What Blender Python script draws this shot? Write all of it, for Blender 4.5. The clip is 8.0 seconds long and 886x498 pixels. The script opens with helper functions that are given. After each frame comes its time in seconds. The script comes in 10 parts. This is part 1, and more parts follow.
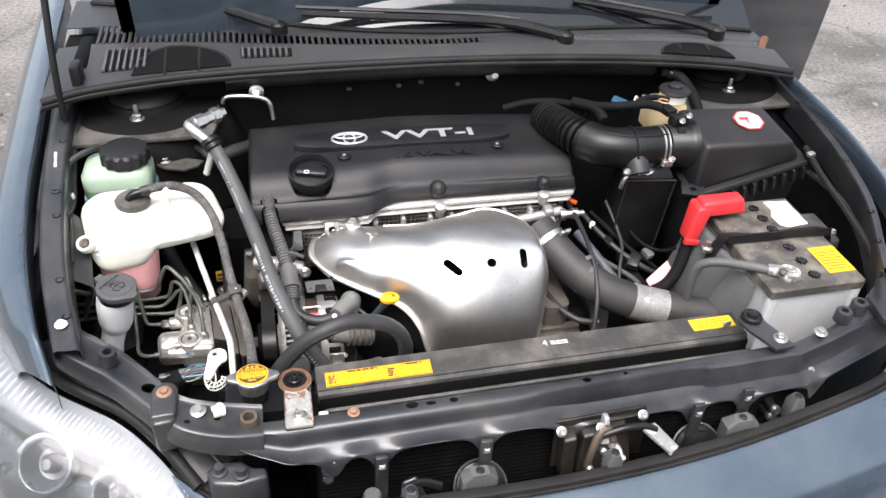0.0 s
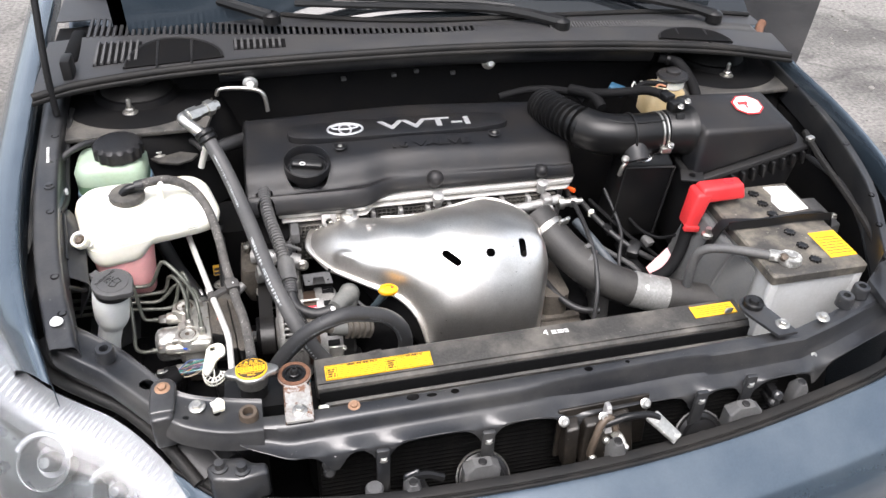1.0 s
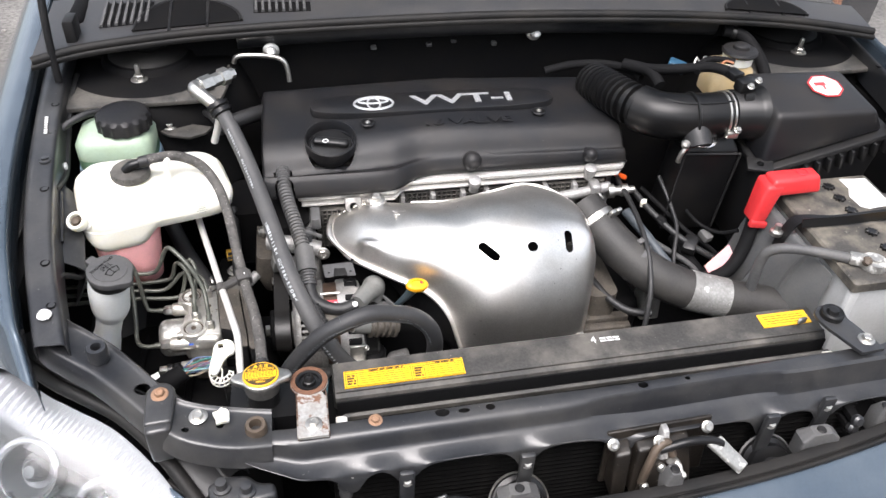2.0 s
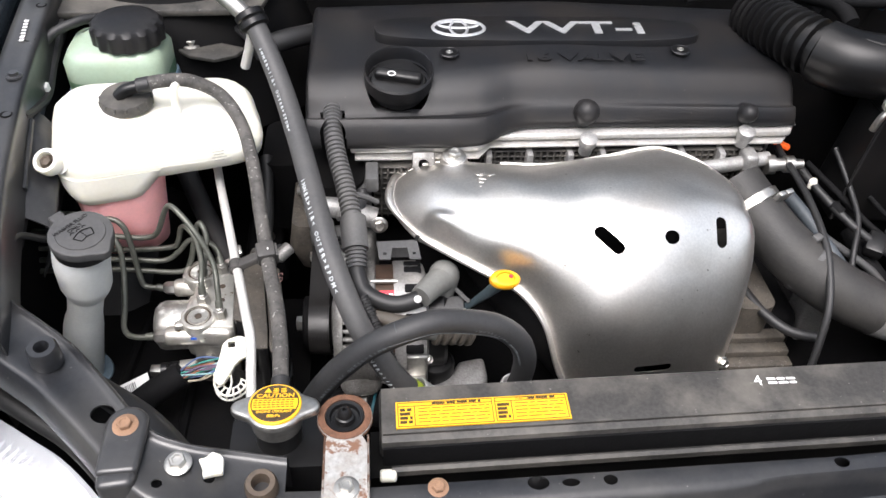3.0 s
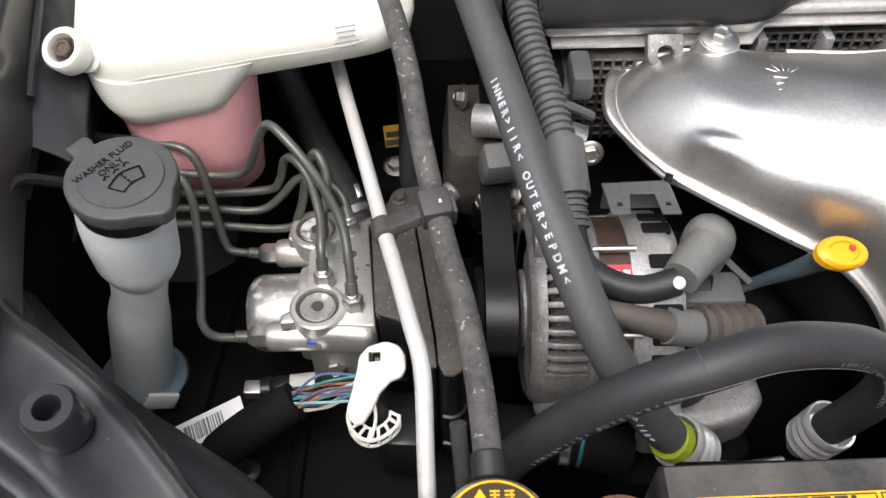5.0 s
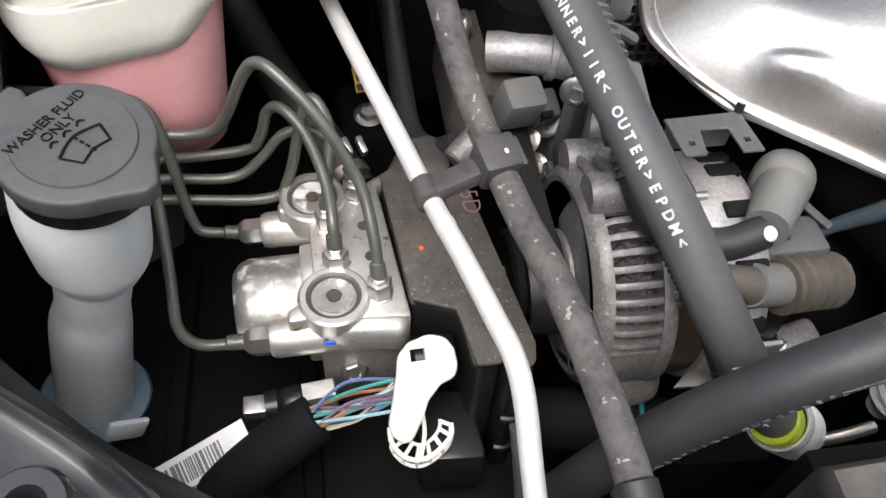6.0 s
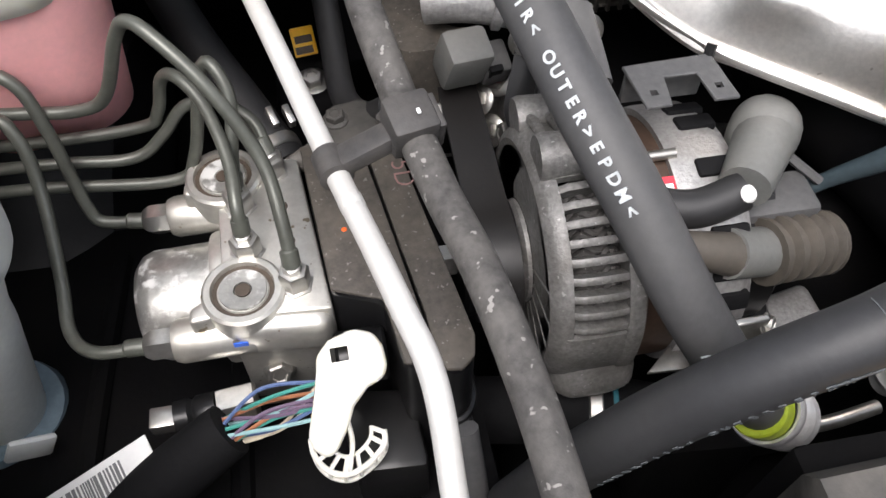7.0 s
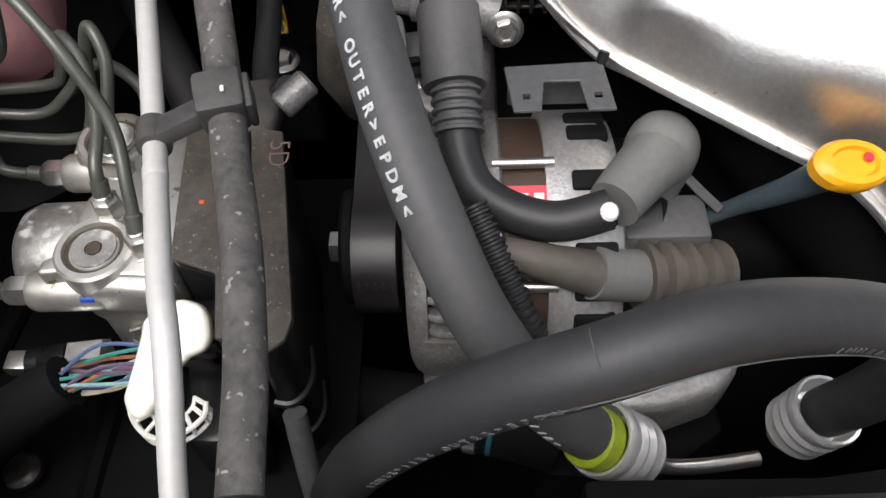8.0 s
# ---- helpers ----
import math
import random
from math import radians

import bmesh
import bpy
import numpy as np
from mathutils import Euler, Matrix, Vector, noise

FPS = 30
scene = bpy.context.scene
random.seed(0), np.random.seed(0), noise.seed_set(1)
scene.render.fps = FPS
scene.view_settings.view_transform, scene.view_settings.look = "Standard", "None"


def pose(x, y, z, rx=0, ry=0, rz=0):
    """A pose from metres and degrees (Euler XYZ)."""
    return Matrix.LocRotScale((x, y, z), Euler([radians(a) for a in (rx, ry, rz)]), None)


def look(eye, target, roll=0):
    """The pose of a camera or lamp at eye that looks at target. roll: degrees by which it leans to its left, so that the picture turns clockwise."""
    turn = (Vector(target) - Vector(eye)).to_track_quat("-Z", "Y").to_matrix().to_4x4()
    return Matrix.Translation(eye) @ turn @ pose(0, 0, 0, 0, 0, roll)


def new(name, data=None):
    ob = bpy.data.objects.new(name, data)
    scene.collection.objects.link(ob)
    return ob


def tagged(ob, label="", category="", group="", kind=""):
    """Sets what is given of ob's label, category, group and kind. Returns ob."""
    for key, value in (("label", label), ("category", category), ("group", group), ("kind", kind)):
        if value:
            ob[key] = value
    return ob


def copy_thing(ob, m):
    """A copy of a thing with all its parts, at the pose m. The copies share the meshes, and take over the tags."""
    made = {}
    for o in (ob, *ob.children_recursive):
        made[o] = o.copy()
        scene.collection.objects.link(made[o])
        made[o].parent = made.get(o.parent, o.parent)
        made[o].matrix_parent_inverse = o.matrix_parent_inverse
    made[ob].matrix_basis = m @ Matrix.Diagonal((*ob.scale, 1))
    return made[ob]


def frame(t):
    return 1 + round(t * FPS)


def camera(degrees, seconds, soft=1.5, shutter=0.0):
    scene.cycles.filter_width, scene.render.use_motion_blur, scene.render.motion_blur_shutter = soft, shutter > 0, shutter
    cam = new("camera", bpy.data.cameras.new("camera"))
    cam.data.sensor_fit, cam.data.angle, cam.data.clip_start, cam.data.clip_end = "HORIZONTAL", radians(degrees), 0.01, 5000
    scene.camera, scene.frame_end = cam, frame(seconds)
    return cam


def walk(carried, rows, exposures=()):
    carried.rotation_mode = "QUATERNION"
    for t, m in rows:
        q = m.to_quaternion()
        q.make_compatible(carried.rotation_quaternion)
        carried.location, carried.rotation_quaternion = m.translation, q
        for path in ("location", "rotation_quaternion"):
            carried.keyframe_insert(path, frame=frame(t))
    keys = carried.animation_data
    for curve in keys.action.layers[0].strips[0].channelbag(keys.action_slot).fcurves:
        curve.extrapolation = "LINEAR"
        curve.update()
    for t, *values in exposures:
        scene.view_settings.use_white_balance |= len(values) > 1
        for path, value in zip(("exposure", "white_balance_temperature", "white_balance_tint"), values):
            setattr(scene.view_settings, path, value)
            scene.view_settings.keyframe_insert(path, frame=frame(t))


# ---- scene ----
cam = camera(58.3, 8.0)
PATH = [
    (0, (-0.346, -0.783, 1.602), (0.039, 0.776, 0.41), 3.5),
    (0.5, (-0.345, -0.778, 1.601), (0.049, 0.769, 0.396), 3.0),
    (1, (-0.346, -0.774, 1.595), (0.044, 0.77, 0.384), 2.8),
    (1.2, (-0.347, -0.77, 1.597), (0.036, 0.769, 0.378), 2.7),
    (2.3, (-0.315, -0.574, 1.477), (-0.03, 0.923, 0.182), 3.5),
    (2.5, (-0.306, -0.517, 1.435), (-0.047, 0.963, 0.114), 3.9),
    (3, (-0.321, -0.392, 1.345), (-0.156, 1.077, -0.003), 3.3),
    (3.5, (-0.332, -0.303, 1.264), (-0.203, 1.137, -0.118), 3.4),
    (4, (-0.34, -0.24, 1.218), (-0.332, 1.158, -0.212), 1.9),
    (4.5, (-0.367, -0.183, 1.18), (-0.427, 1.181, -0.282), -0.1),
    (5, (-0.424, -0.124, 1.136), (-0.43, 1.186, -0.375), -1.1),
    (5.2, (-0.444, -0.107, 1.12), (-0.39, 1.184, -0.407), 0.4),
    (6.3, (-0.507, -0.03, 1.046), (-0.185, 1.129, -0.552), 5.4),
    (6.5, (-0.503, -0.023, 1.039), (-0.154, 1.117, -0.567), 5.8),
    (7, (-0.456, -0.017, 1.022), (-0.235, 1.123, -0.606), 0.9),
    (7.5, (-0.4, -0.026, 1.015), (-0.301, 1.13, -0.614), -0.5),
    (8, (-0.341, -0.026, 1.016), (-0.397, 1.13, -0.615), -3.5),
]
walk(cam, [(t, look(eye, target, roll)) for t, eye, target, roll in PATH], exposures=[(0, 1.32), (1.2, 1.32), (2.5, 1.17), (3.5, 1.07), (4.0, 1.02), (5.0, 0.76), (6.5, 1.04), (7.0, 0.92), (7.5, 0.52), (8.0, 0.48)])

# ---- world, sun, exposure ----
world = bpy.data.worlds.new("overcast_sky")
scene.world = world
world.use_nodes = True
wn = world.node_tree.nodes
sky = wn.new("ShaderNodeTexSky")
sky.sky_type = "NISHITA"
sky.sun_disc = False
sky.sun_elevation, sky.sun_rotation = radians(65), radians(205)
sky.air_density, sky.dust_density, sky.ozone_density = 1.0, 4.0, 0.6
soften = wn.new("ShaderNodeHueSaturation")
soften.inputs["Saturation"].default_value = 0.42
world.node_tree.links.new(sky.outputs[0], soften.inputs["Color"])
world.node_tree.links.new(soften.outputs[0], wn["Background"].inputs[0])
wn["Background"].inputs[1].default_value = 0.15

sun = new("sun", bpy.data.lights.new("sun", "SUN"))
sun.data.energy, sun.data.angle, sun.data.color = 1.6, radians(40), (1.0, 0.945, 0.985)
sun.matrix_world = look((-1.1, -2.2, 6.5), (0, 0.2, 0.8))


# ---- helpers ----
def thing(name, loc, label, category, group="", kind=""):
    """An Empty at the base of a thing, which parents its parts."""
    ob = new(name)
    ob.empty_display_size = 0.02
    ob.matrix_basis = Matrix.Translation(loc)
    return tagged(ob, label, category, group, kind)


def finish(bm, sharp=38):
    bmesh.ops.recalc_face_normals(bm, faces=bm.faces[:])
    lim = radians(sharp)
    for f in bm.faces:
        f.smooth = True
    for e in bm.edges:
        e.smooth = not (len(e.link_faces) == 2 and e.calc_face_angle(0) > lim)


def mesh_of(name, bm, material, sharp=38, keep=False):
    if not keep:
        finish(bm, sharp)
    me = bpy.data.meshes.new(name)
    bm.to_mesh(me)
    bm.free()
    for m in material if isinstance(material, (list, tuple)) else (material,):
        me.materials.append(m)
    return me


def part(name, bm, material, parent=None, label="", sharp=38, m=None):
    """Links a bmesh (or a mesh) as one object, under a thing or part, at the world pose m."""
    me = bm if isinstance(bm, bpy.types.Mesh) else mesh_of(name, bm, material, sharp)
    ob = new(name, me)
    if parent is not None:
        ob.parent = parent
        ob.matrix_parent_inverse = world_of(parent).inverted()
    ob.matrix_basis = m or Matrix()
    if label:
        ob["label"] = label
    return ob


def world_of(ob):
    if ob.parent is None:
        return ob.matrix_basis.copy()
    return world_of(ob.parent) @ ob.matrix_parent_inverse @ ob.matrix_basis


def aim(p, d):
    """A pose at p whose z axis points along d."""
    return Matrix.Translation(p) @ Vector(d).to_track_quat("Z", "Y").to_matrix().to_4x4()


def add(bm, other):
    """Moves all of another bmesh into bm."""
    me = bpy.data.meshes.new("tmp")
    other.to_mesh(me)
    other.free()
    bm.from_mesh(me)
    bpy.data.meshes.remove(me)
    return bm


def shift(bm, m):
    bmesh.ops.transform(bm, matrix=m, verts=bm.verts[:])
    return bm


def bevel(bm, w, seg=2, lim=30):
    es = [e for e in bm.edges if len(e.link_faces) == 2 and e.calc_face_angle(0) > radians(lim)]
    if es and w > 0:
        bmesh.ops.bevel(bm, geom=es, offset=w, segments=seg, profile=0.5, affect="EDGES", clamp_overlap=True)
    return bm


def box(sx, sy, sz, m=None, r=0.003, seg=2):
    """A box with rounded edges, centred."""
    bm = bmesh.new()
    bmesh.ops.create_cube(bm, size=1)
    bmesh.ops.scale(bm, vec=(sx, sy, sz), verts=bm.verts[:])
    bevel(bm, r, seg)
    return shift(bm, m) if m else bm


def span(x0, x1, y0, y1, z0, z1, r=0.003, seg=2):
    return box(x1 - x0, y1 - y0, z1 - z0, Matrix.Translation(((x0 + x1) / 2, (y0 + y1) / 2, (z0 + z1) / 2)), r, seg)


def lathe(profile, m=None, seg=24):
    """Turns a profile of (radius, height) round z."""
    bm = bmesh.new()
    rings = []
    for r, z in profile:
        if r < 1e-6:
            rings.append([bm.verts.new((0, 0, z))])
        else:
            rings.append([bm.verts.new((r * math.cos(2 * math.pi * k / seg), r * math.sin(2 * math.pi * k / seg), z)) for k in range(seg)])
    for a, b in zip(rings, rings[1:]):
        for k in range(seg):
            j = (k + 1) % seg
            q = [a[k % len(a)], a[j % len(a)], b[j % len(b)], b[k % len(b)]]
            q = list(dict.fromkeys(q))
            if len(q) > 2:
                bm.faces.new(q)
    for ring in (rings[0], rings[-1]):
        if len(ring) > 2:
            bm.faces.new(ring)
    return shift(bm, m) if m else bm


def cyl(r, h, m=None, seg=24, b=0.0015):
    """A cylinder standing on z = 0 with rounded rims."""
    b = min(b, r * 0.4, h * 0.4)
    return lathe([(r - b, 0), (r, b), (r, h - b), (r - b, h)], m, seg)


def smooth_line(pts, n=8, closed=False):
    """Catmull-Rom points through pts."""
    p = [Vector(q) for q in pts]
    out = []
    c = len(p)
    for i in range(c if closed else c - 1):
        if closed:
            a, b, d, e = p[(i - 1) % c], p[i], p[(i + 1) % c], p[(i + 2) % c]
        else:
            a, b, d, e = p[max(i - 1, 0)], p[i], p[i + 1], p[min(i + 2, c - 1)]
        for k in range(n):
            t = k / n
            out.append(0.5 * (2 * b + (d - a) * t + (2 * a - 5 * b + 4 * d - e) * t * t + (3 * b - a - 3 * d + e) * t ** 3))
    if not closed:
        out.append(p[-1].copy())
    return out


def frames_along(line):
    """Tangent, side and up along a line, carried without twist."""
    out, side = [], None
    for i, p in enumerate(line):
        t = (line[min(i + 1, len(line) - 1)] - line[max(i - 1, 0)]).normalized()
        if side is None:
            side = t.cross(Vector((0, 0, 1)))
            if side.length < 1e-3:
                side = t.cross(Vector((0, 1, 0)))
        side = (side - t * side.dot(t)).normalized()
        out.append((t, side, side.cross(t)))
    return out


def tube(pts, r, seg=14, n=8, ripple=None, straight=False, cap=True):
    """A hose or pipe along pts. ripple: (pitch, depth) of its corrugation. r: a number or a function of 0..1."""
    line = [Vector(p) for p in pts] if straight else smooth_line(pts, n)
    if ripple:
        step = ripple[0] / 6
        dense, acc = [line[0]], 0.0
        for a, b in zip(line, line[1:]):
            d = (b - a).length
            while acc + step <= d:
                acc += step
                dense.append(a.lerp(b, acc / d))
            acc -= d
        line = dense
    fr = frames_along(line)
    bm = bmesh.new()
    rings, run = [], 0.0
    for i, p in enumerate(line):
        rr = r(i / (len(line) - 1)) if callable(r) else r
        if ripple:
            rr += ripple[1] * (0.5 if (i % 6) < 3 else -0.5)
        _, s, u = fr[i]
        rings.append([bm.verts.new(p + rr * (math.cos(2 * math.pi * k / seg) * s + math.sin(2 * math.pi * k / seg) * u)) for k in range(seg)])
    for a, b in zip(rings, rings[1:]):
        for k in range(seg):
            bm.faces.new((a[k], a[(k + 1) % seg], b[(k + 1) % seg], b[k]))
    if cap:
        bm.faces.new(rings[0]), bm.faces.new(rings[-1])
    return bm


def prism(outline, z0, z1, r=0.002, seg=2, m=None):
    """An outline in x, y raised from z0 to z1, with rounded edges."""
    bm = bmesh.new()
    f = bm.faces.new([bm.verts.new((x, y, z0)) for x, y in outline])
    top = bmesh.ops.extrude_face_region(bm, geom=[f])["geom"]
    bmesh.ops.translate(bm, vec=(0, 0, z1 - z0), verts=[v for v in top if isinstance(v, bmesh.types.BMVert)])
    bmesh.ops.recalc_face_normals(bm, faces=bm.faces[:])
    bevel(bm, r, seg)
    return shift(bm, m) if m else bm


def grid(rows, n=6, close=False):
    """A smooth sheet through rows of control points, with n steps between them each way."""
    wide = [smooth_line(row, n) for row in rows]
    cols = [smooth_line([w[k] for w in wide], n) for k in range(len(wide[0]))]
    bm = bmesh.new()
    vs = [[bm.verts.new(p) for p in c] for c in cols]
    for a, b in zip(vs, vs[1:]):
        for k in range(len(a) - 1):
            bm.faces.new((a[k], a[k + 1], b[k + 1], b[k]))
    return bm


def thicken(bm, d):
    """Gives a sheet a thickness d, towards its back."""
    bmesh.ops.recalc_face_normals(bm, faces=bm.faces[:])
    bmesh.ops.solidify(bm, geom=bm.faces[:], thickness=d)
    return bm


def loft(rings, cap=True):
    bm = bmesh.new()
    vs = [[bm.verts.new(p) for p in ring] for ring in rings]
    c = len(vs[0])
    for a, b in zip(vs, vs[1:]):
        for k in range(c):
            bm.faces.new((a[k], a[(k + 1) % c], b[(k + 1) % c], b[k]))
    if cap:
        bm.faces.new(vs[0]), bm.faces.new(vs[-1])
    return bm


def hull(bottom, top, r=0.006, seg=3):
    """A tapered block between two outlines of the same count, with rounded edges."""
    bm = loft([[Vector(p) for p in bottom], [Vector(p) for p in top]])
    bmesh.ops.recalc_face_normals(bm, faces=bm.faces[:])
    return bevel(bm, r, seg, 20)


def rring(x0, x1, y0, y1, z, r, seg=5):
    """A rounded rectangle as a ring at height z."""
    out = []
    for cx, cy, a0 in ((x1 - r, y1 - r, 0), (x0 + r, y1 - r, 90), (x0 + r, y0 + r, 180), (x1 - r, y0 + r, 270)):
        for k in range(seg + 1):
            a = radians(a0 + 90 * k / seg)
            out.append(Vector((cx + r * math.cos(a), cy + r * math.sin(a), z)))
    return out


def carve(bm, cutters):
    """Cuts closed bmeshes out of a closed bmesh; returns the new bmesh."""
    finish(bm)
    me = bpy.data.meshes.new("tmp")
    bm.to_mesh(me)
    bm.free()
    base = new("tmp", me)
    whole = bmesh.new()
    for c in cutters:
        add(whole, c)
    bmesh.ops.recalc_face_normals(whole, faces=whole.faces[:])
    cme = bpy.data.meshes.new("tmp")
    whole.to_mesh(cme)
    whole.free()
    cut = new("tmp", cme)
    mod = base.modifiers.new("cut", "BOOLEAN")
    mod.object, mod.operation, mod.solver = cut, "DIFFERENCE", "EXACT"
    mod.use_self = True
    got = bpy.data.meshes.new_from_object(base.evaluated_get(bpy.context.evaluated_depsgraph_get()))
    out = bmesh.new()
    out.from_mesh(got)
    for o in (base, cut):
        d = o.data
        bpy.data.objects.remove(o)
        bpy.data.meshes.remove(d)
    bpy.data.meshes.remove(got)
    return out


def letters(text, size, m, depth=0.0004, squeeze=1.0, bold=0.0):
    """Flat lettering as a bmesh, centred, in the x, y plane of the pose m."""
    cu = bpy.data.curves.new("tmp", "FONT")
    cu.body, cu.size, cu.align_x, cu.align_y, cu.extrude = text, size, "CENTER", "CENTER", depth
    cu.resolution_u, cu.offset = 3, bold
    ob = new("tmp", cu)
    me = bpy.data.meshes.new_from_object(ob.evaluated_get(bpy.context.evaluated_depsgraph_get()))
    bm = bmesh.new()
    bm.from_mesh(me)
    bpy.data.objects.remove(ob)
    bpy.data.curves.remove(cu)
    bpy.data.meshes.remove(me)
    bmesh.ops.scale(bm, vec=(squeeze, 1, 1), verts=bm.verts[:])
    return shift(bm, m)


BOLTS = {}


def bolt(parent, p, d=(0, 0, 1), r=0.006, material=None, washer=1.55, name="bolt", label=""):
    """A flanged hexagon bolt head at p, pointing along d."""
    key = (material.name, washer)
    if key not in BOLTS:
        bm = lathe([(washer, 0), (washer, 0.18), (washer * 0.82, 0.34), (0.95, 0.36)], None, 20)
        bm2 = lathe([(1.0, 0.3), (1.0, 0.98), (0.86, 1.12), (0.6, 1.12), (0.5, 1.0), (0, 0.96)], None, 6)
        BOLTS[key] = mesh_of("bolt", add(bm, bm2), material)
    spin = pose(0, 0, 0, 0, 0, (p[0] * 7919 + p[1] * 3571) * 100 % 60)
    return part(name, BOLTS[key], None, parent, label, m=aim(p, d) @ spin @ Matrix.Diagonal((r, r, r, 1)))


# ---- materials ----
def material(name, base, rough=0.5, metal=0.0, dirt=None, amount=0.5, scale=30.0, grain=0.15, bump=0.15, coat=0.0,
             speck=None, speck_scale=220.0, speck_at=0.72, patch=None, patch_scale=25.0, patch_at=0.6, rough_var=0.12, sss=0.0, fine=260.0, spec=0.5):
    """A surface: base colour with fine grain, dirt in soft patches, specks, worn patches with hard rims, and fine relief."""
    m = bpy.data.materials.new(name)
    m.use_nodes = True
    nt = m.node_tree
    n, link = nt.nodes, nt.links.new
    b = n["Principled BSDF"]
    tc = n.new("ShaderNodeTexCoord").outputs["Object"]

    def noise_tex(sc, detail=5.0, rgh=0.6):
        t = n.new("ShaderNodeTexNoise")
        t.inputs["Scale"].default_value, t.inputs["Detail"].default_value, t.inputs["Roughness"].default_value = sc, detail, rgh
        link(tc, t.inputs["Vector"])
        return t.outputs["Fac"]

    def ramp(src, lo, hi):
        r = n.new("ShaderNodeMapRange")
        r.inputs["From Min"].default_value, r.inputs["From Max"].default_value = lo, hi
        link(src, r.inputs["Value"])
        return r.outputs["Result"]

    def mix(fac, a, c):
        x = n.new("ShaderNodeMix")
        x.data_type = "RGBA"
        if isinstance(fac, float):
            x.inputs["Factor"].default_value = fac
        else:
            link(fac, x.inputs["Factor"])
        for sock, v in ((x.inputs["A"], a), (x.inputs["B"], c)):
            if isinstance(v, tuple):
                sock.default_value = (*v, 1)
            else:
                link(v, sock)
        return x.outputs["Result"]

    small = noise_tex(fine, 3.0)
    big = noise_tex(scale)
    lo = tuple(v * (1 - grain) for v in base)
    hi = tuple(min(v * (1 + grain), 1) for v in base)
    colour = mix(ramp(small, 0.3, 0.7), lo, hi)
    if dirt:
        f = n.new("ShaderNodeMath")
        f.operation = "MULTIPLY"
        link(ramp(big, 0.42, 0.72), f.inputs[0])
        f.inputs[1].default_value = amount
        colour = mix(f.outputs[0], colour, dirt)
    met = None
    if patch:
        pf = ramp(noise_tex(patch_scale, 8.0, 0.65), patch_at - 0.03, patch_at + 0.03)
        colour = mix(pf, colour, patch)
        if metal:
            inv = n.new("ShaderNodeMath")
            inv.operation = "MULTIPLY_ADD"
            link(pf, inv.inputs[0])
            inv.inputs[1].default_value, inv.inputs[2].default_value = -metal, metal
            met = inv.outputs[0]
    if speck:
        colour = mix(ramp(noise_tex(speck_scale, 2.0), speck_at - 0.02, speck_at + 0.02), colour, speck)
    link(colour, b.inputs["Base Color"])
    rr = n.new("ShaderNodeMath")
    rr.operation = "MULTIPLY_ADD"
    link(big, rr.inputs[0])
    rr.inputs[1].default_value, rr.inputs[2].default_value = 2 * rough_var, rough - rough_var
    link(rr.outputs[0], b.inputs["Roughness"])
    b.inputs["Metallic"].default_value = metal
    if met is not None:
        link(met, b.inputs["Metallic"])
    b.inputs["Coat Weight"].default_value = coat
    b.inputs["Specular IOR Level"].default_value = spec
    b.inputs["Coat Roughness"].default_value = 0.05
    if sss:
        b.inputs["Subsurface Weight"].default_value = sss
        b.inputs["Subsurface Radius"].default_value = (0.02, 0.018, 0.012)
        b.inputs["Subsurface Scale"].default_value = 0.6
    if bump:
        bp = n.new("ShaderNodeBump")
        bp.inputs["Strength"].default_value, bp.inputs["Distance"].default_value = bump, 0.001
        link(small, bp.inputs["Height"])
        link(bp.outputs[0], b.inputs["Normal"])
    return m


# the car's paint darkened: the door's dim reflection is in this colour
DOORPAINT = material("body_paint_darkened_for_door", (0.010, 0.012, 0.018), 0.14, 0.1, (0.03, 0.032, 0.036), 0.3, 5, 0.1, 0.0, coat=0.6, rough_var=0.05)
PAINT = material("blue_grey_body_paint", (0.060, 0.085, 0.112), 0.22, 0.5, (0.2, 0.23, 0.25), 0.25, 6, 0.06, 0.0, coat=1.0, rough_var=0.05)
BAYPAINT = material("dusty_dark_inner_paint", (0.0185, 0.0195, 0.0220), 0.36, 0.1, (0.072, 0.069, 0.064), 0.55, 12, 0.15, 0.1, coat=0.34, speck=(0.13, 0.125, 0.115), speck_at=0.755, spec=0.5)
# grime plus the bay's deep shade, painted in as near-black
DARKBAY = material("grimy_underbody_with_shade", (0.0035, 0.0035, 0.004), 0.75, 0.0, (0.010, 0.009, 0.0078), 0.5, 18, 0.2, 0.2, spec=0.12)
PLASTIC = material("black_moulded_plastic", (0.011, 0.011, 0.0118), 0.45, 0.0, (0.026, 0.024, 0.021), 0.5, 16, 0.12, 0.12, spec=0.28)
SCUTPL = material("sun_faded_scuttle_plastic", (0.029, 0.029, 0.031), 0.46, 0.0, (0.050, 0.047, 0.043), 0.6, 14, 0.12, 0.15, spec=0.55)
DUCTRUB = material("satin_black_duct_rubber", (0.0042, 0.0042, 0.0046), 0.36, 0.0, (0.013, 0.012, 0.011), 0.5, 18, 0.1, 0.1, spec=0.32)
COVERPL = material("dusty_black_cover_plastic", (0.0106, 0.0112, 0.0130), 0.38, 0.0, (0.029, 0.0245, 0.0205), 0.6, 9, 0.15, 0.35, fine=900.0, speck=(0.12, 0.11, 0.10), speck_scale=260, speck_at=0.77, spec=0.32)
CLEANPL = material("satin_black_plastic", (0.0075, 0.0075, 0.008), 0.32, 0.0, (0.022, 0.021, 0.019), 0.3, 20, 0.1, 0.05, spec=0.35)
GREYPL = material("weathered_grey_plastic", (0.072, 0.072, 0.073), 0.6, 0.0, (0.13, 0.125, 0.116), 0.5, 12, 0.15, 0.15)
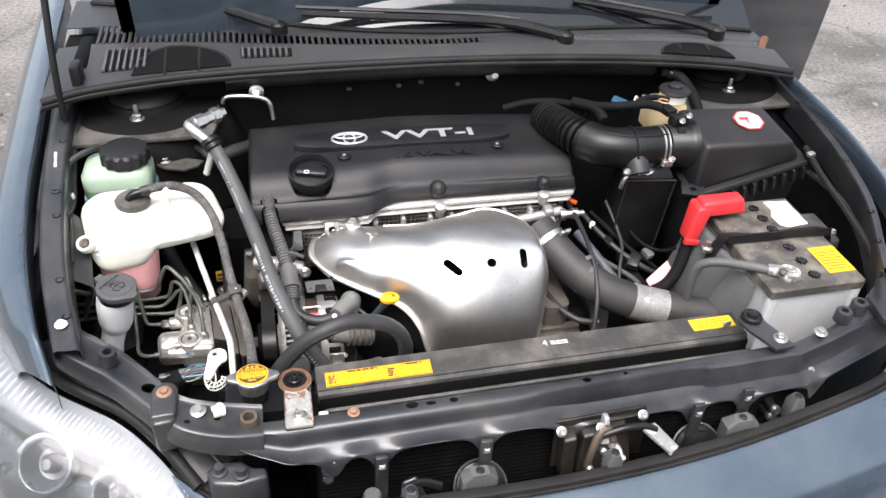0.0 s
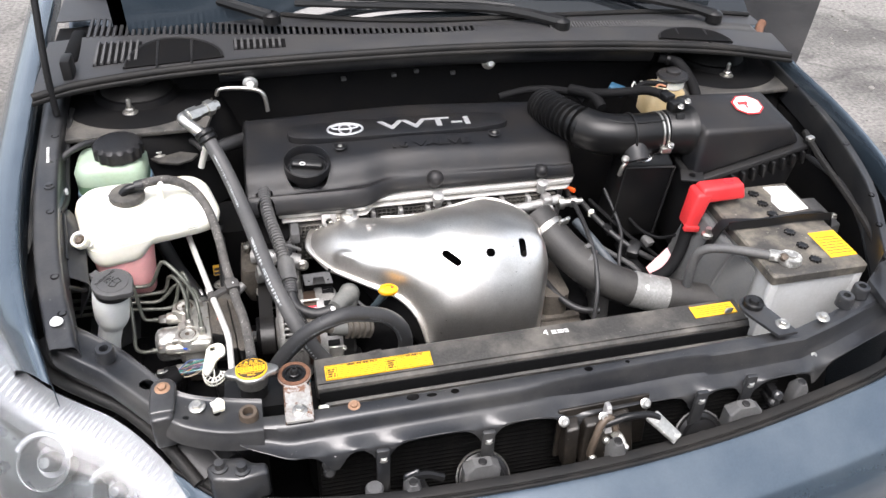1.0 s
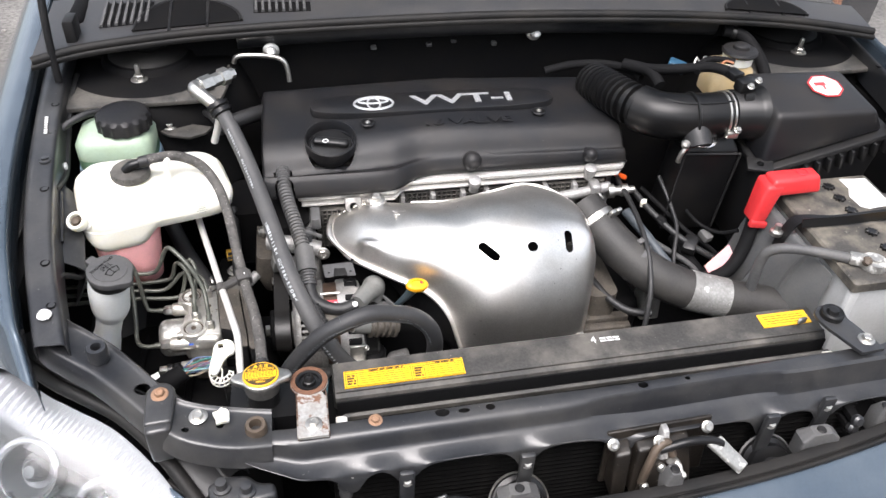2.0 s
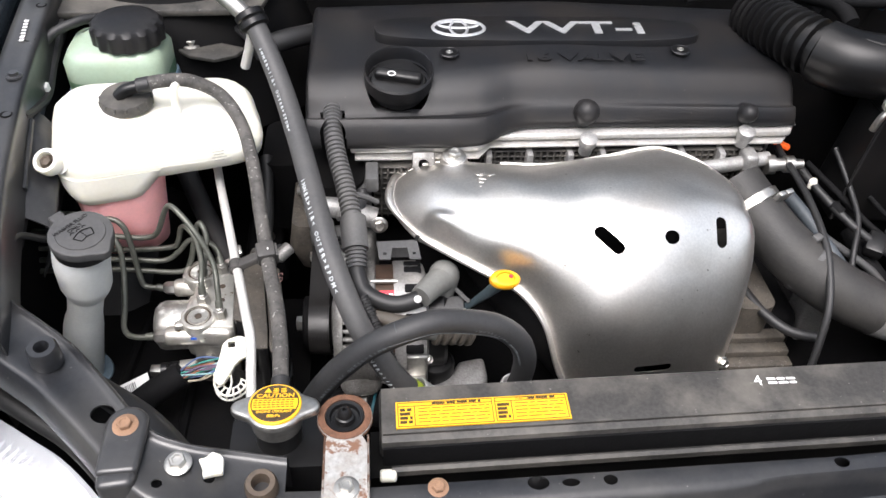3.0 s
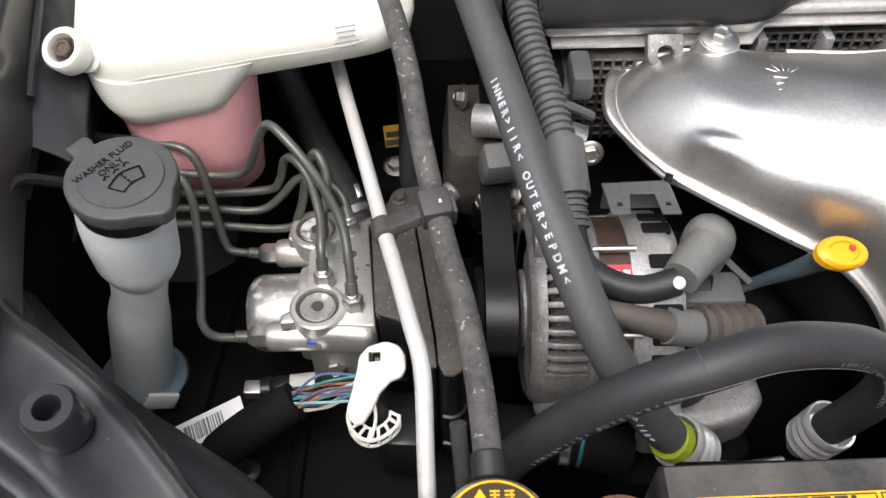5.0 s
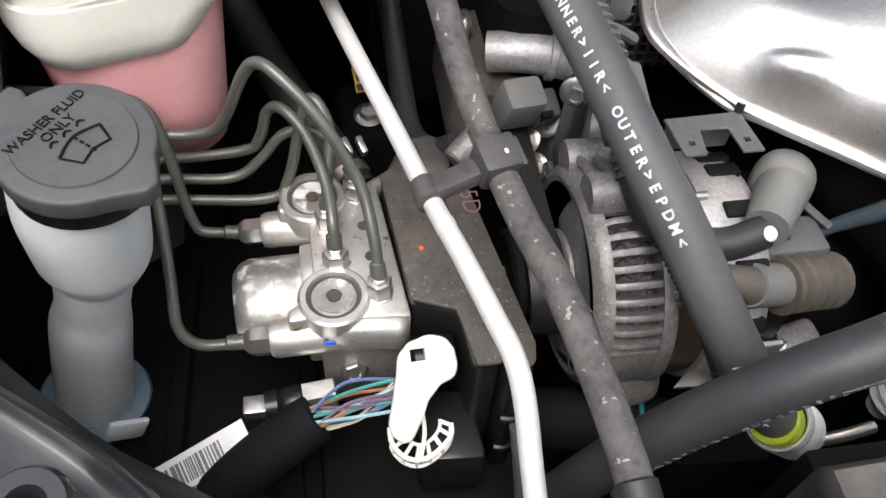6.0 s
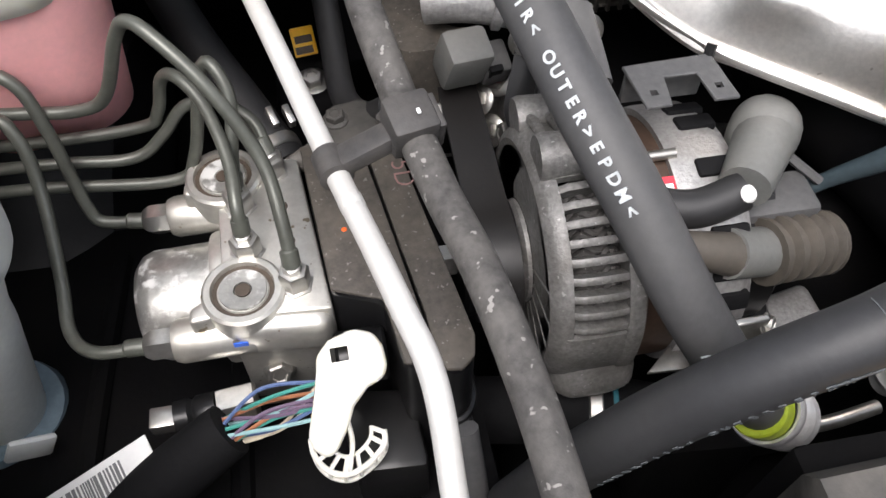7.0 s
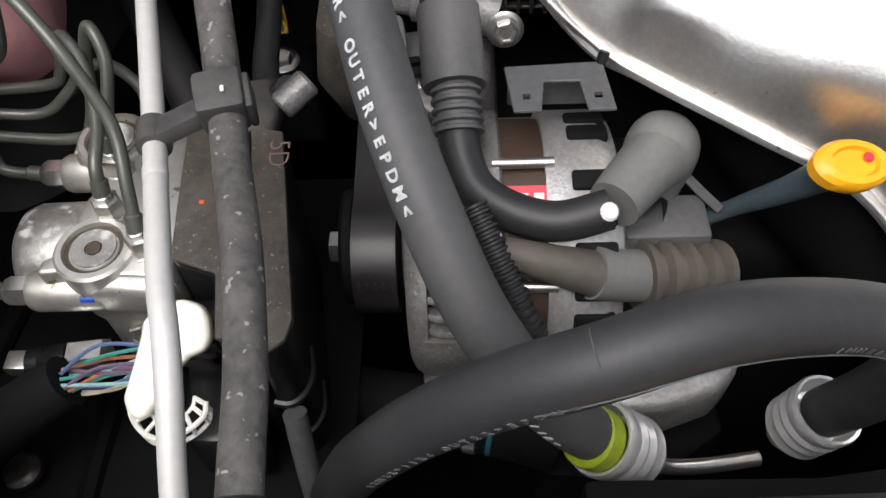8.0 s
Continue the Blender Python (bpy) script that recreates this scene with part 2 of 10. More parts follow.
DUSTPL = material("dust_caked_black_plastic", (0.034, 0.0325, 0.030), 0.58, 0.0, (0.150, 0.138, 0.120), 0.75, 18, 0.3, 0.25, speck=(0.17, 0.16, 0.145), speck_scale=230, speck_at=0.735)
DUSTCLIP = material("dusty_black_clip_plastic", (0.040, 0.038, 0.037), 0.6, 0.0, (0.095, 0.087, 0.077), 0.6, 60, 0.25, 0.3)
BOXDUST = material("dusty_brown_grey_box", (0.054, 0.047, 0.039), 0.7, 0.0, (0.115, 0.099, 0.078), 0.7, 40, 0.3, 0.3, speck=(0.16, 0.15, 0.135), speck_scale=380, speck_at=0.68)
ARCHRUB = material("satin_blue_black_hose_rubber", (0.027, 0.0275, 0.029), 0.55, 0.0, (0.045, 0.044, 0.043), 0.5, 22, 0.12, 0.15, spec=0.45)
RUBBER = material("black_hose_rubber", (0.016, 0.016, 0.0168), 0.5, 0.0, (0.030, 0.029, 0.0275), 0.4, 20, 0.1, 0.12)
OLDRUB = material("scuffed_grey_rubber", (0.058, 0.055, 0.052), 0.65, 0.0, (0.125, 0.118, 0.108), 0.8, 70, 0.35, 0.5, speck=(0.24, 0.23, 0.215), speck_scale=210, speck_at=0.665, spec=0.35)
HOSEGREY = material("dusty_grey_black_hose", (0.056, 0.056, 0.057), 0.58, 0.0, (0.084, 0.082, 0.078), 0.6, 24, 0.12, 0.15)
SEAL = material("black_seal_rubber", (0.010, 0.010, 0.010), 0.55, 0.0, (0.028, 0.025, 0.022), 0.6, 12, 0.15, 0.15, spec=0.2)
SHIELD = material("brushed_heat_shield_metal", (0.91, 0.88, 0.835), 0.37, 1.0, (0.56, 0.51, 0.44), 0.45, 13, 0.07, 0.14, rough_var=0.12, fine=380, speck=(0.42, 0.38, 0.33), speck_scale=120, speck_at=0.745)
DIRTCAST = material("grimy_cast_aluminium", (0.24, 0.235, 0.225), 0.5, 0.45, (0.085, 0.076, 0.064), 0.7, 45, 0.25, 0.5, fine=420, speck=(0.42, 0.41, 0.39), speck_scale=260, speck_at=0.70)
FLANGE = material("pale_machined_flange", (0.60, 0.59, 0.565), 0.45, 0.5, (0.36, 0.33, 0.28), 0.5, 40, 0.12, 0.25)
CAST = material("cast_aluminium", (0.42, 0.415, 0.405), 0.48, 0.6, (0.15, 0.135, 0.115), 0.6, 30, 0.2, 0.45, fine=420)
BLOCKAL = material("machined_aluminium", (0.62, 0.61, 0.57), 0.42, 0.8, (0.34, 0.31, 0.25), 0.5, 34, 0.08, 0.12, speck=(0.26, 0.22, 0.16), speck_scale=190, speck_at=0.69)
GALV = material("corroded_zinc_casing", (0.42, 0.415, 0.39), 0.4, 0.75, (0.2, 0.19, 0.165), 0.5, 40, 0.15, 0.2, patch=(0.56, 0.555, 0.53), patch_scale=85, patch_at=0.55)
STEEL = material("zinc_plated_steel", (0.55, 0.54, 0.51), 0.35, 0.95, (0.3, 0.27, 0.22), 0.5, 60, 0.1, 0.1)
FERRULE = material("dull_crimped_ferrule", (0.70, 0.70, 0.69), 0.36, 0.55, (0.42, 0.41, 0.39), 0.4, 60, 0.08, 0.1)
CHROME = material("bright_crimped_ferrule", (0.72, 0.72, 0.72), 0.22, 1.0, (0.4, 0.39, 0.37), 0.3, 50, 0.05, 0.05)
RUSTY = material("rusty_bracket_steel", (0.34, 0.33, 0.31), 0.55, 0.5, (0.15, 0.095, 0.06), 0.8, 50, 0.2, 0.4, patch=(0.085, 0.042, 0.024), patch_scale=75, patch_at=0.50)
GALVRUST = material("spotted_galvanised_steel", (0.50, 0.50, 0.48), 0.45, 0.6, (0.22, 0.13, 0.08), 0.55, 60, 0.15, 0.3, patch=(0.17, 0.085, 0.05), patch_scale=55, patch_at=0.565)
RUST = material("flaking_brown_rust", (0.115, 0.052, 0.028), 0.75, 0.1, (0.20, 0.10, 0.06), 0.6, 110, 0.35, 0.6, speck=(0.06, 0.03, 0.02), speck_scale=240, speck_at=0.68)
RUSTBOLT = material("rusted_bolt_steel", (0.30, 0.17, 0.10), 0.65, 0.4, (0.34, 0.28, 0.22), 0.5, 90, 0.25, 0.4)
WHITEPL = material("milky_white_plastic", (0.80, 0.79, 0.70), 0.4, 0.0, (0.66, 0.60, 0.47), 0.35, 14, 0.03, 0.05, sss=0.25, speck=(0.5, 0.45, 0.36), speck_scale=110, speck_at=0.77)
TUBEWH = material("pale_oxidised_tube", (0.56, 0.555, 0.53), 0.5, 0.2, (0.5, 0.48, 0.44), 0.5, 30, 0.05, 0.15, speck=(0.38, 0.36, 0.32), speck_scale=130, speck_at=0.74)
PINK = material("pink_coolant_plastic", (0.88, 0.43, 0.43), 0.45, 0.0, (0.70, 0.38, 0.36), 0.5, 22, 0.05, 0.05, sss=0.25, speck=(0.2, 0.06, 0.04), speck_scale=90, speck_at=0.77)
GREENPL = material("milky_green_reservoir_plastic", (0.31, 0.40, 0.31), 0.42, 0.0, (0.24, 0.27, 0.17), 0.4, 18, 0.05, 0.05, sss=0.2)
GREENFL = material("dark_green_fluid_plastic", (0.10, 0.20, 0.12), 0.4, 0.0, (0.16, 0.22, 0.14), 0.4, 18, 0.05, 0.05, sss=0.1)
BLUEFL = material("blue_grey_fluid_plastic", (0.22, 0.32, 0.42), 0.4, 0.0, (0.3, 0.36, 0.4), 0.4, 18, 0.05, 0.05)
FROSTWH = material("pale_frosted_plastic", (0.62, 0.64, 0.63), 0.42, 0.0, (0.5, 0.51, 0.49), 0.4, 12, 0.04, 0.05, sss=0.15)
FROST = material("frosted_grey_filler_plastic", (0.70, 0.715, 0.69), 0.40, 0.0, (0.55, 0.57, 0.56), 0.5, 12, 0.05, 0.06, sss=0.1)
AMBERPL = material("amber_stained_plastic", (0.44, 0.33, 0.17), 0.42, 0.0, (0.52, 0.45, 0.31), 0.5, 16, 0.06, 0.05)
YELLOW = material("yellow_warning_sticker", (0.86, 0.46, 0.015), 0.45, 0.0, (0.75, 0.42, 0.04), 0.4, 60, 0.04, 0.0)
YELLOWPL = material("yellow_handle_plastic", (0.85, 0.40, 0.010), 0.4, 0.0, (0.6, 0.27, 0.01), 0.4, 60, 0.05, 0.05)
ORANGEPL = material("orange_clip_plastic", (0.9, 0.13, 0.02), 0.4)
RED = material("red_terminal_cover_plastic", (0.56, 0.028, 0.032), 0.42, 0.0, (0.42, 0.05, 0.05), 0.4, 20, 0.06, 0.08)
REDLAB = material("red_label", (0.70, 0.03, 0.05), 0.4)
WHITE = material("white_print", (0.78, 0.78, 0.76), 0.5, 0.0, (0.6, 0.6, 0.57), 0.3, 60, 0.03, 0.0)
SILVER = material("silver_print", (0.62, 0.63, 0.64), 0.35, 0.6, None)
INK = material("dark_print", (0.05, 0.03, 0.012), 0.5)
INKGREY = material("grey_print", (0.16, 0.16, 0.16), 0.55)
INKBLUE = material("worn_pale_print", (0.085, 0.095, 0.10), 0.6, 0.0, (0.03, 0.03, 0.03), 0.8, 160, 0.2, 0.0)
HOSEINK = material("pale_hose_print", (0.52, 0.55, 0.56), 0.6, 0.0, (0.25, 0.26, 0.26), 0.6, 160, 0.15, 0.0)
PIPE = material("green_grey_brake_line", (0.100, 0.104, 0.088), 0.36, 0.3, (0.055, 0.056, 0.048), 0.5, 60, 0.1, 0.08)
BATTOP = material("dusty_black_battery_top", (0.045, 0.042, 0.038), 0.6, 0.0, (0.27, 0.24, 0.19), 0.7, 22, 0.25, 0.2, speck=(0.3, 0.28, 0.24), speck_scale=140, speck_at=0.72)
BATSIDE = material("pale_grey_battery_case", (0.46, 0.47, 0.47), 0.5, 0.0, (0.32, 0.31, 0.29), 0.5, 14, 0.06, 0.05)
BATWRAP = material("dark_grey_battery_jacket", (0.075, 0.078, 0.08), 0.6, 0.0, (0.14, 0.135, 0.125), 0.5, 12, 0.12, 0.1)
FOIL = material("rubber_with_foil_patch", (0.024, 0.023, 0.022), 0.6, 0.0, (0.06, 0.056, 0.05), 0.6, 20, 0.2, 0.3)
FOILMET = material("worn_foil_wrap", (0.30, 0.30, 0.29), 0.5, 0.4, (0.15, 0.145, 0.135), 0.6, 40, 0.2, 0.5, patch=(0.7, 0.7, 0.69), patch_scale=60, patch_at=0.62)
BROWNCORE = material("brown_stator_core", (0.085, 0.052, 0.036), 0.5, 0.3, (0.05, 0.04, 0.03), 0.5, 60, 0.15, 0.15)
GREYBOOT = material("grey_rubber_boot", (0.135, 0.137, 0.129), 0.55, 0.0, (0.175, 0.168, 0.152), 0.6, 25, 0.1, 0.12)
BROWNBOOT = material("brown_ribbed_rubber", (0.066, 0.058, 0.048), 0.6, 0.0, (0.115, 0.098, 0.078), 0.6, 30, 0.12, 0.15)
GREEN = material("green_hose_band", (0.27, 0.34, 0.02), 0.45)
TEALW = material("teal_wire", (0.05, 0.24, 0.20), 0.45)
PURPLEW = material("purple_wire", (0.13, 0.09, 0.14), 0.45)
ORANGEW = material("orange_wire", (0.34, 0.14, 0.07), 0.45)
BLUEW = material("blue_wire", (0.08, 0.12, 0.24), 0.45)
LIGHTW = material("pale_blue_wire", (0.26, 0.42, 0.43), 0.45)
CREAMW = material("cream_wire", (0.62, 0.54, 0.42), 0.45)
# also stands for shade: tank front, gasket backing, alternator core and slots
MATTE = material("rough_black_tape_and_shade", (0.004, 0.004, 0.0045), 0.8, 0.0, None, 0.3, 40, 0.2, 0.3, spec=0.2)
FINS = material("black_core_fins", (0.006, 0.006, 0.006), 0.55, 0.2, (0.016, 0.015, 0.0135), 0.5, 30, 0.15, 0.1, spec=0.12)
GREASE = material("greasy_black_steel", (0.014, 0.012, 0.010), 0.34, 0.3, (0.06, 0.048, 0.038), 0.5, 40, 0.25, 0.4, speck=(0.20, 0.19, 0.17), speck_scale=160, speck_at=0.74)
BRONZE = material("worn_brown_steel", (0.07, 0.055, 0.042), 0.5, 0.3, (0.14, 0.10, 0.07), 0.6, 20, 0.2, 0.25)

# ---- ground ----
def ground_material():
    m = bpy.data.materials.new("cracked_grey_asphalt")
    m.use_nodes = True
    n, link = m.node_tree.nodes, m.node_tree.links.new
    b = n["Principled BSDF"]
    tc = n.new("ShaderNodeTexCoord").outputs["Object"]

    def tex(kind, sc, **kw):
        t = n.new(kind)
        t.inputs["Scale"].default_value = sc
        link(tc, t.inputs["Vector"])
        return t

    big = tex("ShaderNodeTexNoise", 1.7)
    big.inputs["Detail"].default_value = 7
    grit = tex("ShaderNodeTexNoise", 55)
    vor = tex("ShaderNodeTexVoronoi", 140)
    mixes = n.new("ShaderNodeMix")
    mixes.data_type = "RGBA"
    mixes.inputs["A"].default_value, mixes.inputs["B"].default_value = (0.105, 0.100, 0.092, 1), (0.25, 0.238, 0.220, 1)
    mp = n.new("ShaderNodeMapRange")
    mp.inputs["From Min"].default_value, mp.inputs["From Max"].default_value = 0.38, 0.60
    link(big.outputs["Fac"], mp.inputs["Value"])
    link(mp.outputs[0], mixes.inputs["Factor"])
    m2 = n.new("ShaderNodeMix")
    m2.data_type, m2.blend_type = "RGBA", "MULTIPLY"
    m2.inputs["Factor"].default_value = 0.8
    link(mixes.outputs["Result"], m2.inputs["A"])
    mp2 = n.new("ShaderNodeMapRange")
    mp2.inputs["From Min"].default_value, mp2.inputs["From Max"].default_value = 0.3, 0.65
    mp2.inputs["To Min"].default_value = 0.35
    link(grit.outputs["Fac"], mp2.inputs["Value"])
    link(mp2.outputs[0], m2.inputs["B"])
    crack = tex("ShaderNodeTexVoronoi", 1.2)
    crack.feature = "DISTANCE_TO_EDGE"
    bend = n.new("ShaderNodeMix")
    bend.data_type = "VECTOR"
    bend.inputs["Factor"].default_value = 0.45
    link(tc, bend.inputs["A"])
    link(big.outputs["Color"], bend.inputs["B"])
    link(bend.outputs["Result"], crack.inputs["Vector"])
    mp3 = n.new("ShaderNodeMapRange")
    mp3.inputs["From Min"].default_value, mp3.inputs["From Max"].default_value = 0.002, 0.02
    mp3.inputs["To Min"].default_value = 0.62
    link(crack.outputs["Distance"], mp3.inputs["Value"])
    m3 = n.new("ShaderNodeMix")
    m3.data_type, m3.blend_type = "RGBA", "MULTIPLY"
    m3.inputs["Factor"].default_value = 1.0
    link(m2.outputs["Result"], m3.inputs["A"])
    link(mp3.outputs[0], m3.inputs["B"])
    link(m3.outputs["Result"], b.inputs["Base Color"])
    b.inputs["Roughness"].default_value = 0.85
    bp = n.new("ShaderNodeBump")
    bp.inputs["Strength"].default_value, bp.inputs["Distance"].default_value = 0.6, 0.006
    link(vor.outputs["Distance"], bp.inputs["Height"])
    link(bp.outputs[0], b.inputs["Normal"])
    return m


def build_ground():
    bm = bmesh.new()
    bmesh.ops.create_grid(bm, x_segments=4, y_segments=4, size=400)
    tagged(part("ground", bm, ground_material()), "grey weathered asphalt yard with gravel and cracks", "ground", kind="structure")
    stones = bmesh.new()
    rnd = random.Random(4)
    for k in range(420):
        s = rnd.uniform(0.004, 0.013)
        x, y = rnd.uniform(1.3, 3.6), rnd.uniform(0.6, 3.6)
        if k % 3 == 0:
            x, y = rnd.uniform(-2.6, -1.1), rnd.uniform(1.6, 4.2)
        one = bmesh.new()
        bmesh.ops.create_icosphere(one, subdivisions=1, radius=s)
        for v in one.verts:
            v.co *= rnd.uniform(0.7, 1.2)
        add(stones, shift(one, pose(x, y, s * 0.25, rnd.uniform(0, 90), 0, rnd.uniform(0, 360)) @ Matrix.Diagonal((1.3, 1, 0.6, 1))))
    tagged(part("gravel", stones, material("pale_gravel", (0.24, 0.228, 0.21), 0.85, 0, (0.12, 0.115, 0.105), 0.6, 20, 0.3, 0.2)), "scattered pale gravel on the asphalt", "gravel", kind="stuff")


build_ground()

# unseen wall behind the viewer, added to close the yard and darken reflections
tagged(part("unseen_wall", span(-14, 14, -5.2, -5.0, 0, 2.7, 0.02), material("dull_wall_for_dark_reflections", (0.16, 0.15, 0.135), 0.85, 0, (0.08, 0.075, 0.07), 0.6, 1.5, 0.15, 0.3, fine=40.0)), "unseen plain wall added to darken reflections from the front", "wall", kind="structure")

SLOPE = 0.028


# ---- the car's shell round the bay ----
def rounded_fender(side):
    """The narrow top of a front fender; side -1 or 1."""
    left = ((-0.005, 0.648, 0.846), (0.04, 0.664, 0.864), (0.08, 0.678, 0.880), (0.20, 0.705, 0.908), (0.36, 0.726, 0.926), (0.56, 0.742, 0.940), (0.78, 0.757, 0.955), (1.10, 0.775, 0.975))
    right = ((-0.03, 0.605, 0.815), (0.0, 0.632, 0.838), (0.08, 0.668, 0.872), (0.20, 0.690, 0.905), (0.36, 0.697, 0.932), (0.56, 0.702, 0.947), (0.78, 0.720, 0.958), (1.10, 0.745, 0.975))
    rows = []
    for y, x, z in (left if side < 0 else right):
        w = 1.0 if side < 0 else 0.10
        back = max(0.0, 1 - (y + 0.005) / 0.26)
        cols = ((-0.002, 0.045, 0), (-0.002, 0.008, 0), (0.004, 0.0, 0.0), (0.022 * w, 0.002, 0.018), (0.050 * w, 0.020, 0.050), (0.075 * w, 0.075, 0.090), (0.085 * w, 0.20, 0.12), (0.09 * w, 0.6, 0.14))
        rows.append([(side * (x + dx), y + dy * back * w, z - dz) for dx, dz, dy in cols])
    return thicken(grid(rows, 5), 0.0012)


def build_shell():
    car = thing("car", (0, 0.3, 0), "blue-grey car with its bonnet raised and a door open", "car")
    secs = []
    for y, w, z0, z1, wt in ((0.72, 0.74, 0.22, 0.93, 0.70), (1.0, 0.80, 0.20, 0.96, 0.74), (1.5, 0.83, 0.20, 0.97, 0.78), (2.4, 0.84, 0.20, 0.98, 0.79), (3.1, 0.82, 0.22, 0.98, 0.76), (3.5, 0.74, 0.30, 0.90, 0.66)):
        secs.append([Vector((a, y, b)) for a, b in ((-w, z0), (-w, (z0 + z1) / 2), (-w * 0.98, z1 - 0.12), (-wt, z1), (wt, z1), (w * 0.98, z1 - 0.12), (w, (z0 + z1) / 2), (w, z0))])
    part("rear_body", loft(secs), PAINT, car, "blue-grey body behind the bay")
    wheel = mesh_of("wheel", lathe([(0.12, -0.02), (0.20, -0.01), (0.215, 0.0), (0.24, 0.01), (0.30, 0.03), (0.315, 0.06), (0.315, 0.16), (0.30, 0.19), (0.24, 0.20)], None, 36), RUBBER)
    for sx in (-1, 1):
        for y in (0.42, 3.0):
            part("wheel", wheel, None, car, "black tyre", m=aim((sx * 0.80, y, 0.315), (-sx, 0, 0)))
    part("fender", rounded_fender(-1), PAINT, car, "blue-grey painted fender top")
    part("fender", rounded_fender(1), PAINT, car, "blue-grey painted fender top")
    # inner rails beside the fenders
    for side in (-1, 1):
        rows = []
        for y, x, z in ((0.045, 0.646, 0.854), (0.08, 0.655, 0.862), (0.2, 0.682, 0.885), (0.36, 0.704, 0.905), (0.56, 0.722, 0.921), (0.72, 0.730, 0.93)):
            x -= (side > 0) * (0.016 + 0.035 * max(0.0, (0.25 - y) / 0.2))
            g = 1.0 if side < 0 else 0.45
            rows.append([(side * (x + 0.010 * g), y, z - 0.02), (side * (x + 0.008 * g), y, z), (side * (x - 0.012 * g), y, z + 0.001), (side * (x - 0.024 * g), y, z), (side * (x - 0.027 * g), y, z - 0.012), (side * (x - 0.028 * g), y, z - 0.05)])
        rail = part("apron_rail", thicken(grid(rows, 4), 0.0015), BAYPAINT, car, "dusty dark apron rail with punched holes")
        for y, x, z in ((0.10, 0.643, 0.867), (0.165, 0.659, 0.880), (0.30, 0.681, 0.899), (0.43, 0.694, 0.911), (0.50, 0.700, 0.917)):
            x -= (side > 0) * (0.008 + 0.035 * max(0.0, (0.25 - y) / 0.2))
            part("hole_rim", lathe([(0.0055, -0.001), (0.006, 0.001), (0.0045, 0.0012), (0.004, -0.002), (0, -0.002)], aim((side * x, y, z), (0, 0, 1)), 14), DARKBAY, rail, "dark round drain hole")
    # walls, floor and bulkhead of the bay, near-black with its deep shade
    part("inner_apron", span(-0.715, -0.69, 0.14, 0.75, 0.15, 0.86, 0.004), DARKBAY, car, "grimy inner wheel apron with deep shade in its colour")
    part("inner_apron", span(0.690, 0.705, 0.12, 0.75, 0.15, 0.86, 0.004), DARKBAY, car, "grimy inner wheel apron with deep shade in its colour")
    part("bulkhead", span(-0.72, 0.72, 0.672, 0.70, 0.15, 0.955, 0.004), DARKBAY, car, "bulkhead blackened for the deep shade behind the engine")
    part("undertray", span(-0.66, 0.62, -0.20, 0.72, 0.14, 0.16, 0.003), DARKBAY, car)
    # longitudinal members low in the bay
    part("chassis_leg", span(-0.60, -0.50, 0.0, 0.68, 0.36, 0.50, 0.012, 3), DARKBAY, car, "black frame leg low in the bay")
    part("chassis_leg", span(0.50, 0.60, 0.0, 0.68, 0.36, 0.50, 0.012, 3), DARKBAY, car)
    return car


car = build_shell()


def strut_tower(side, x, y, z):
    t = thing("strut_tower", (x, y, z - 0.3), "dusty dark suspension strut tower with a black rubber mount", "strut tower", "strut towers")
    rows = []
    for r, dz in ((0.20, -0.16), (0.165, -0.05), (0.145, -0.008), (0.13, 0.0), (0.078, 0.002), (0.072, 0.012), (0.055, 0.014)):
        rows.append((r, dz))
    # the dome's black stands for the dark void under the shelf
    part("dome", lathe(rows, Matrix.Translation((x, y, z)), 40), DARKBAY, t, "domed steel tower blackened for the shade below the shelf")
    part("top_plate", prism([(x - 0.135, y - 0.16), (x + 0.125, y - 0.145), (x + 0.14, y - 0.06), (x + 0.12, y + 0.05), (x - 0.135, y + 0.05)], z - 0.012, z - 0.003, 0.003), DUSTPL, t, "dust-covered sheet-steel shelf")
    part("rubber_mount", lathe([(0.062, 0.004), (0.066, 0.012), (0.055, 0.026), (0.040, 0.030), (0.032, 0.024), (0.030, 0.034), (0, 0.036)], Matrix.Translation((x, y, z)), 32), SEAL, t, "brown-stained rubber mount cap")
    for a in (265, 25, 145):
        p = (x + 0.082 * math.cos(radians(a)), y + 0.082 * math.sin(radians(a)), z + 0.002)
        b = bolt(t, p, (0, 0, 1), 0.0085, STEEL, 1.6, "stud_nut")
        part("stud", lathe([(0.0042, 0), (0.0042, 0.024), (0.003, 0.027), (0, 0.027)], Matrix.Translation(p), 12), STEEL, t)


strut_tower(-1, -0.583, 0.672, 0.905)
strut_tower(1, 0.592, 0.668, 0.905)


# ---- radiator support ----
def support_height(x):
    return 0.797 + 0.20 * max(0.0, -0.41 - x) + 0.10 * max(0.0, x - 0.47)


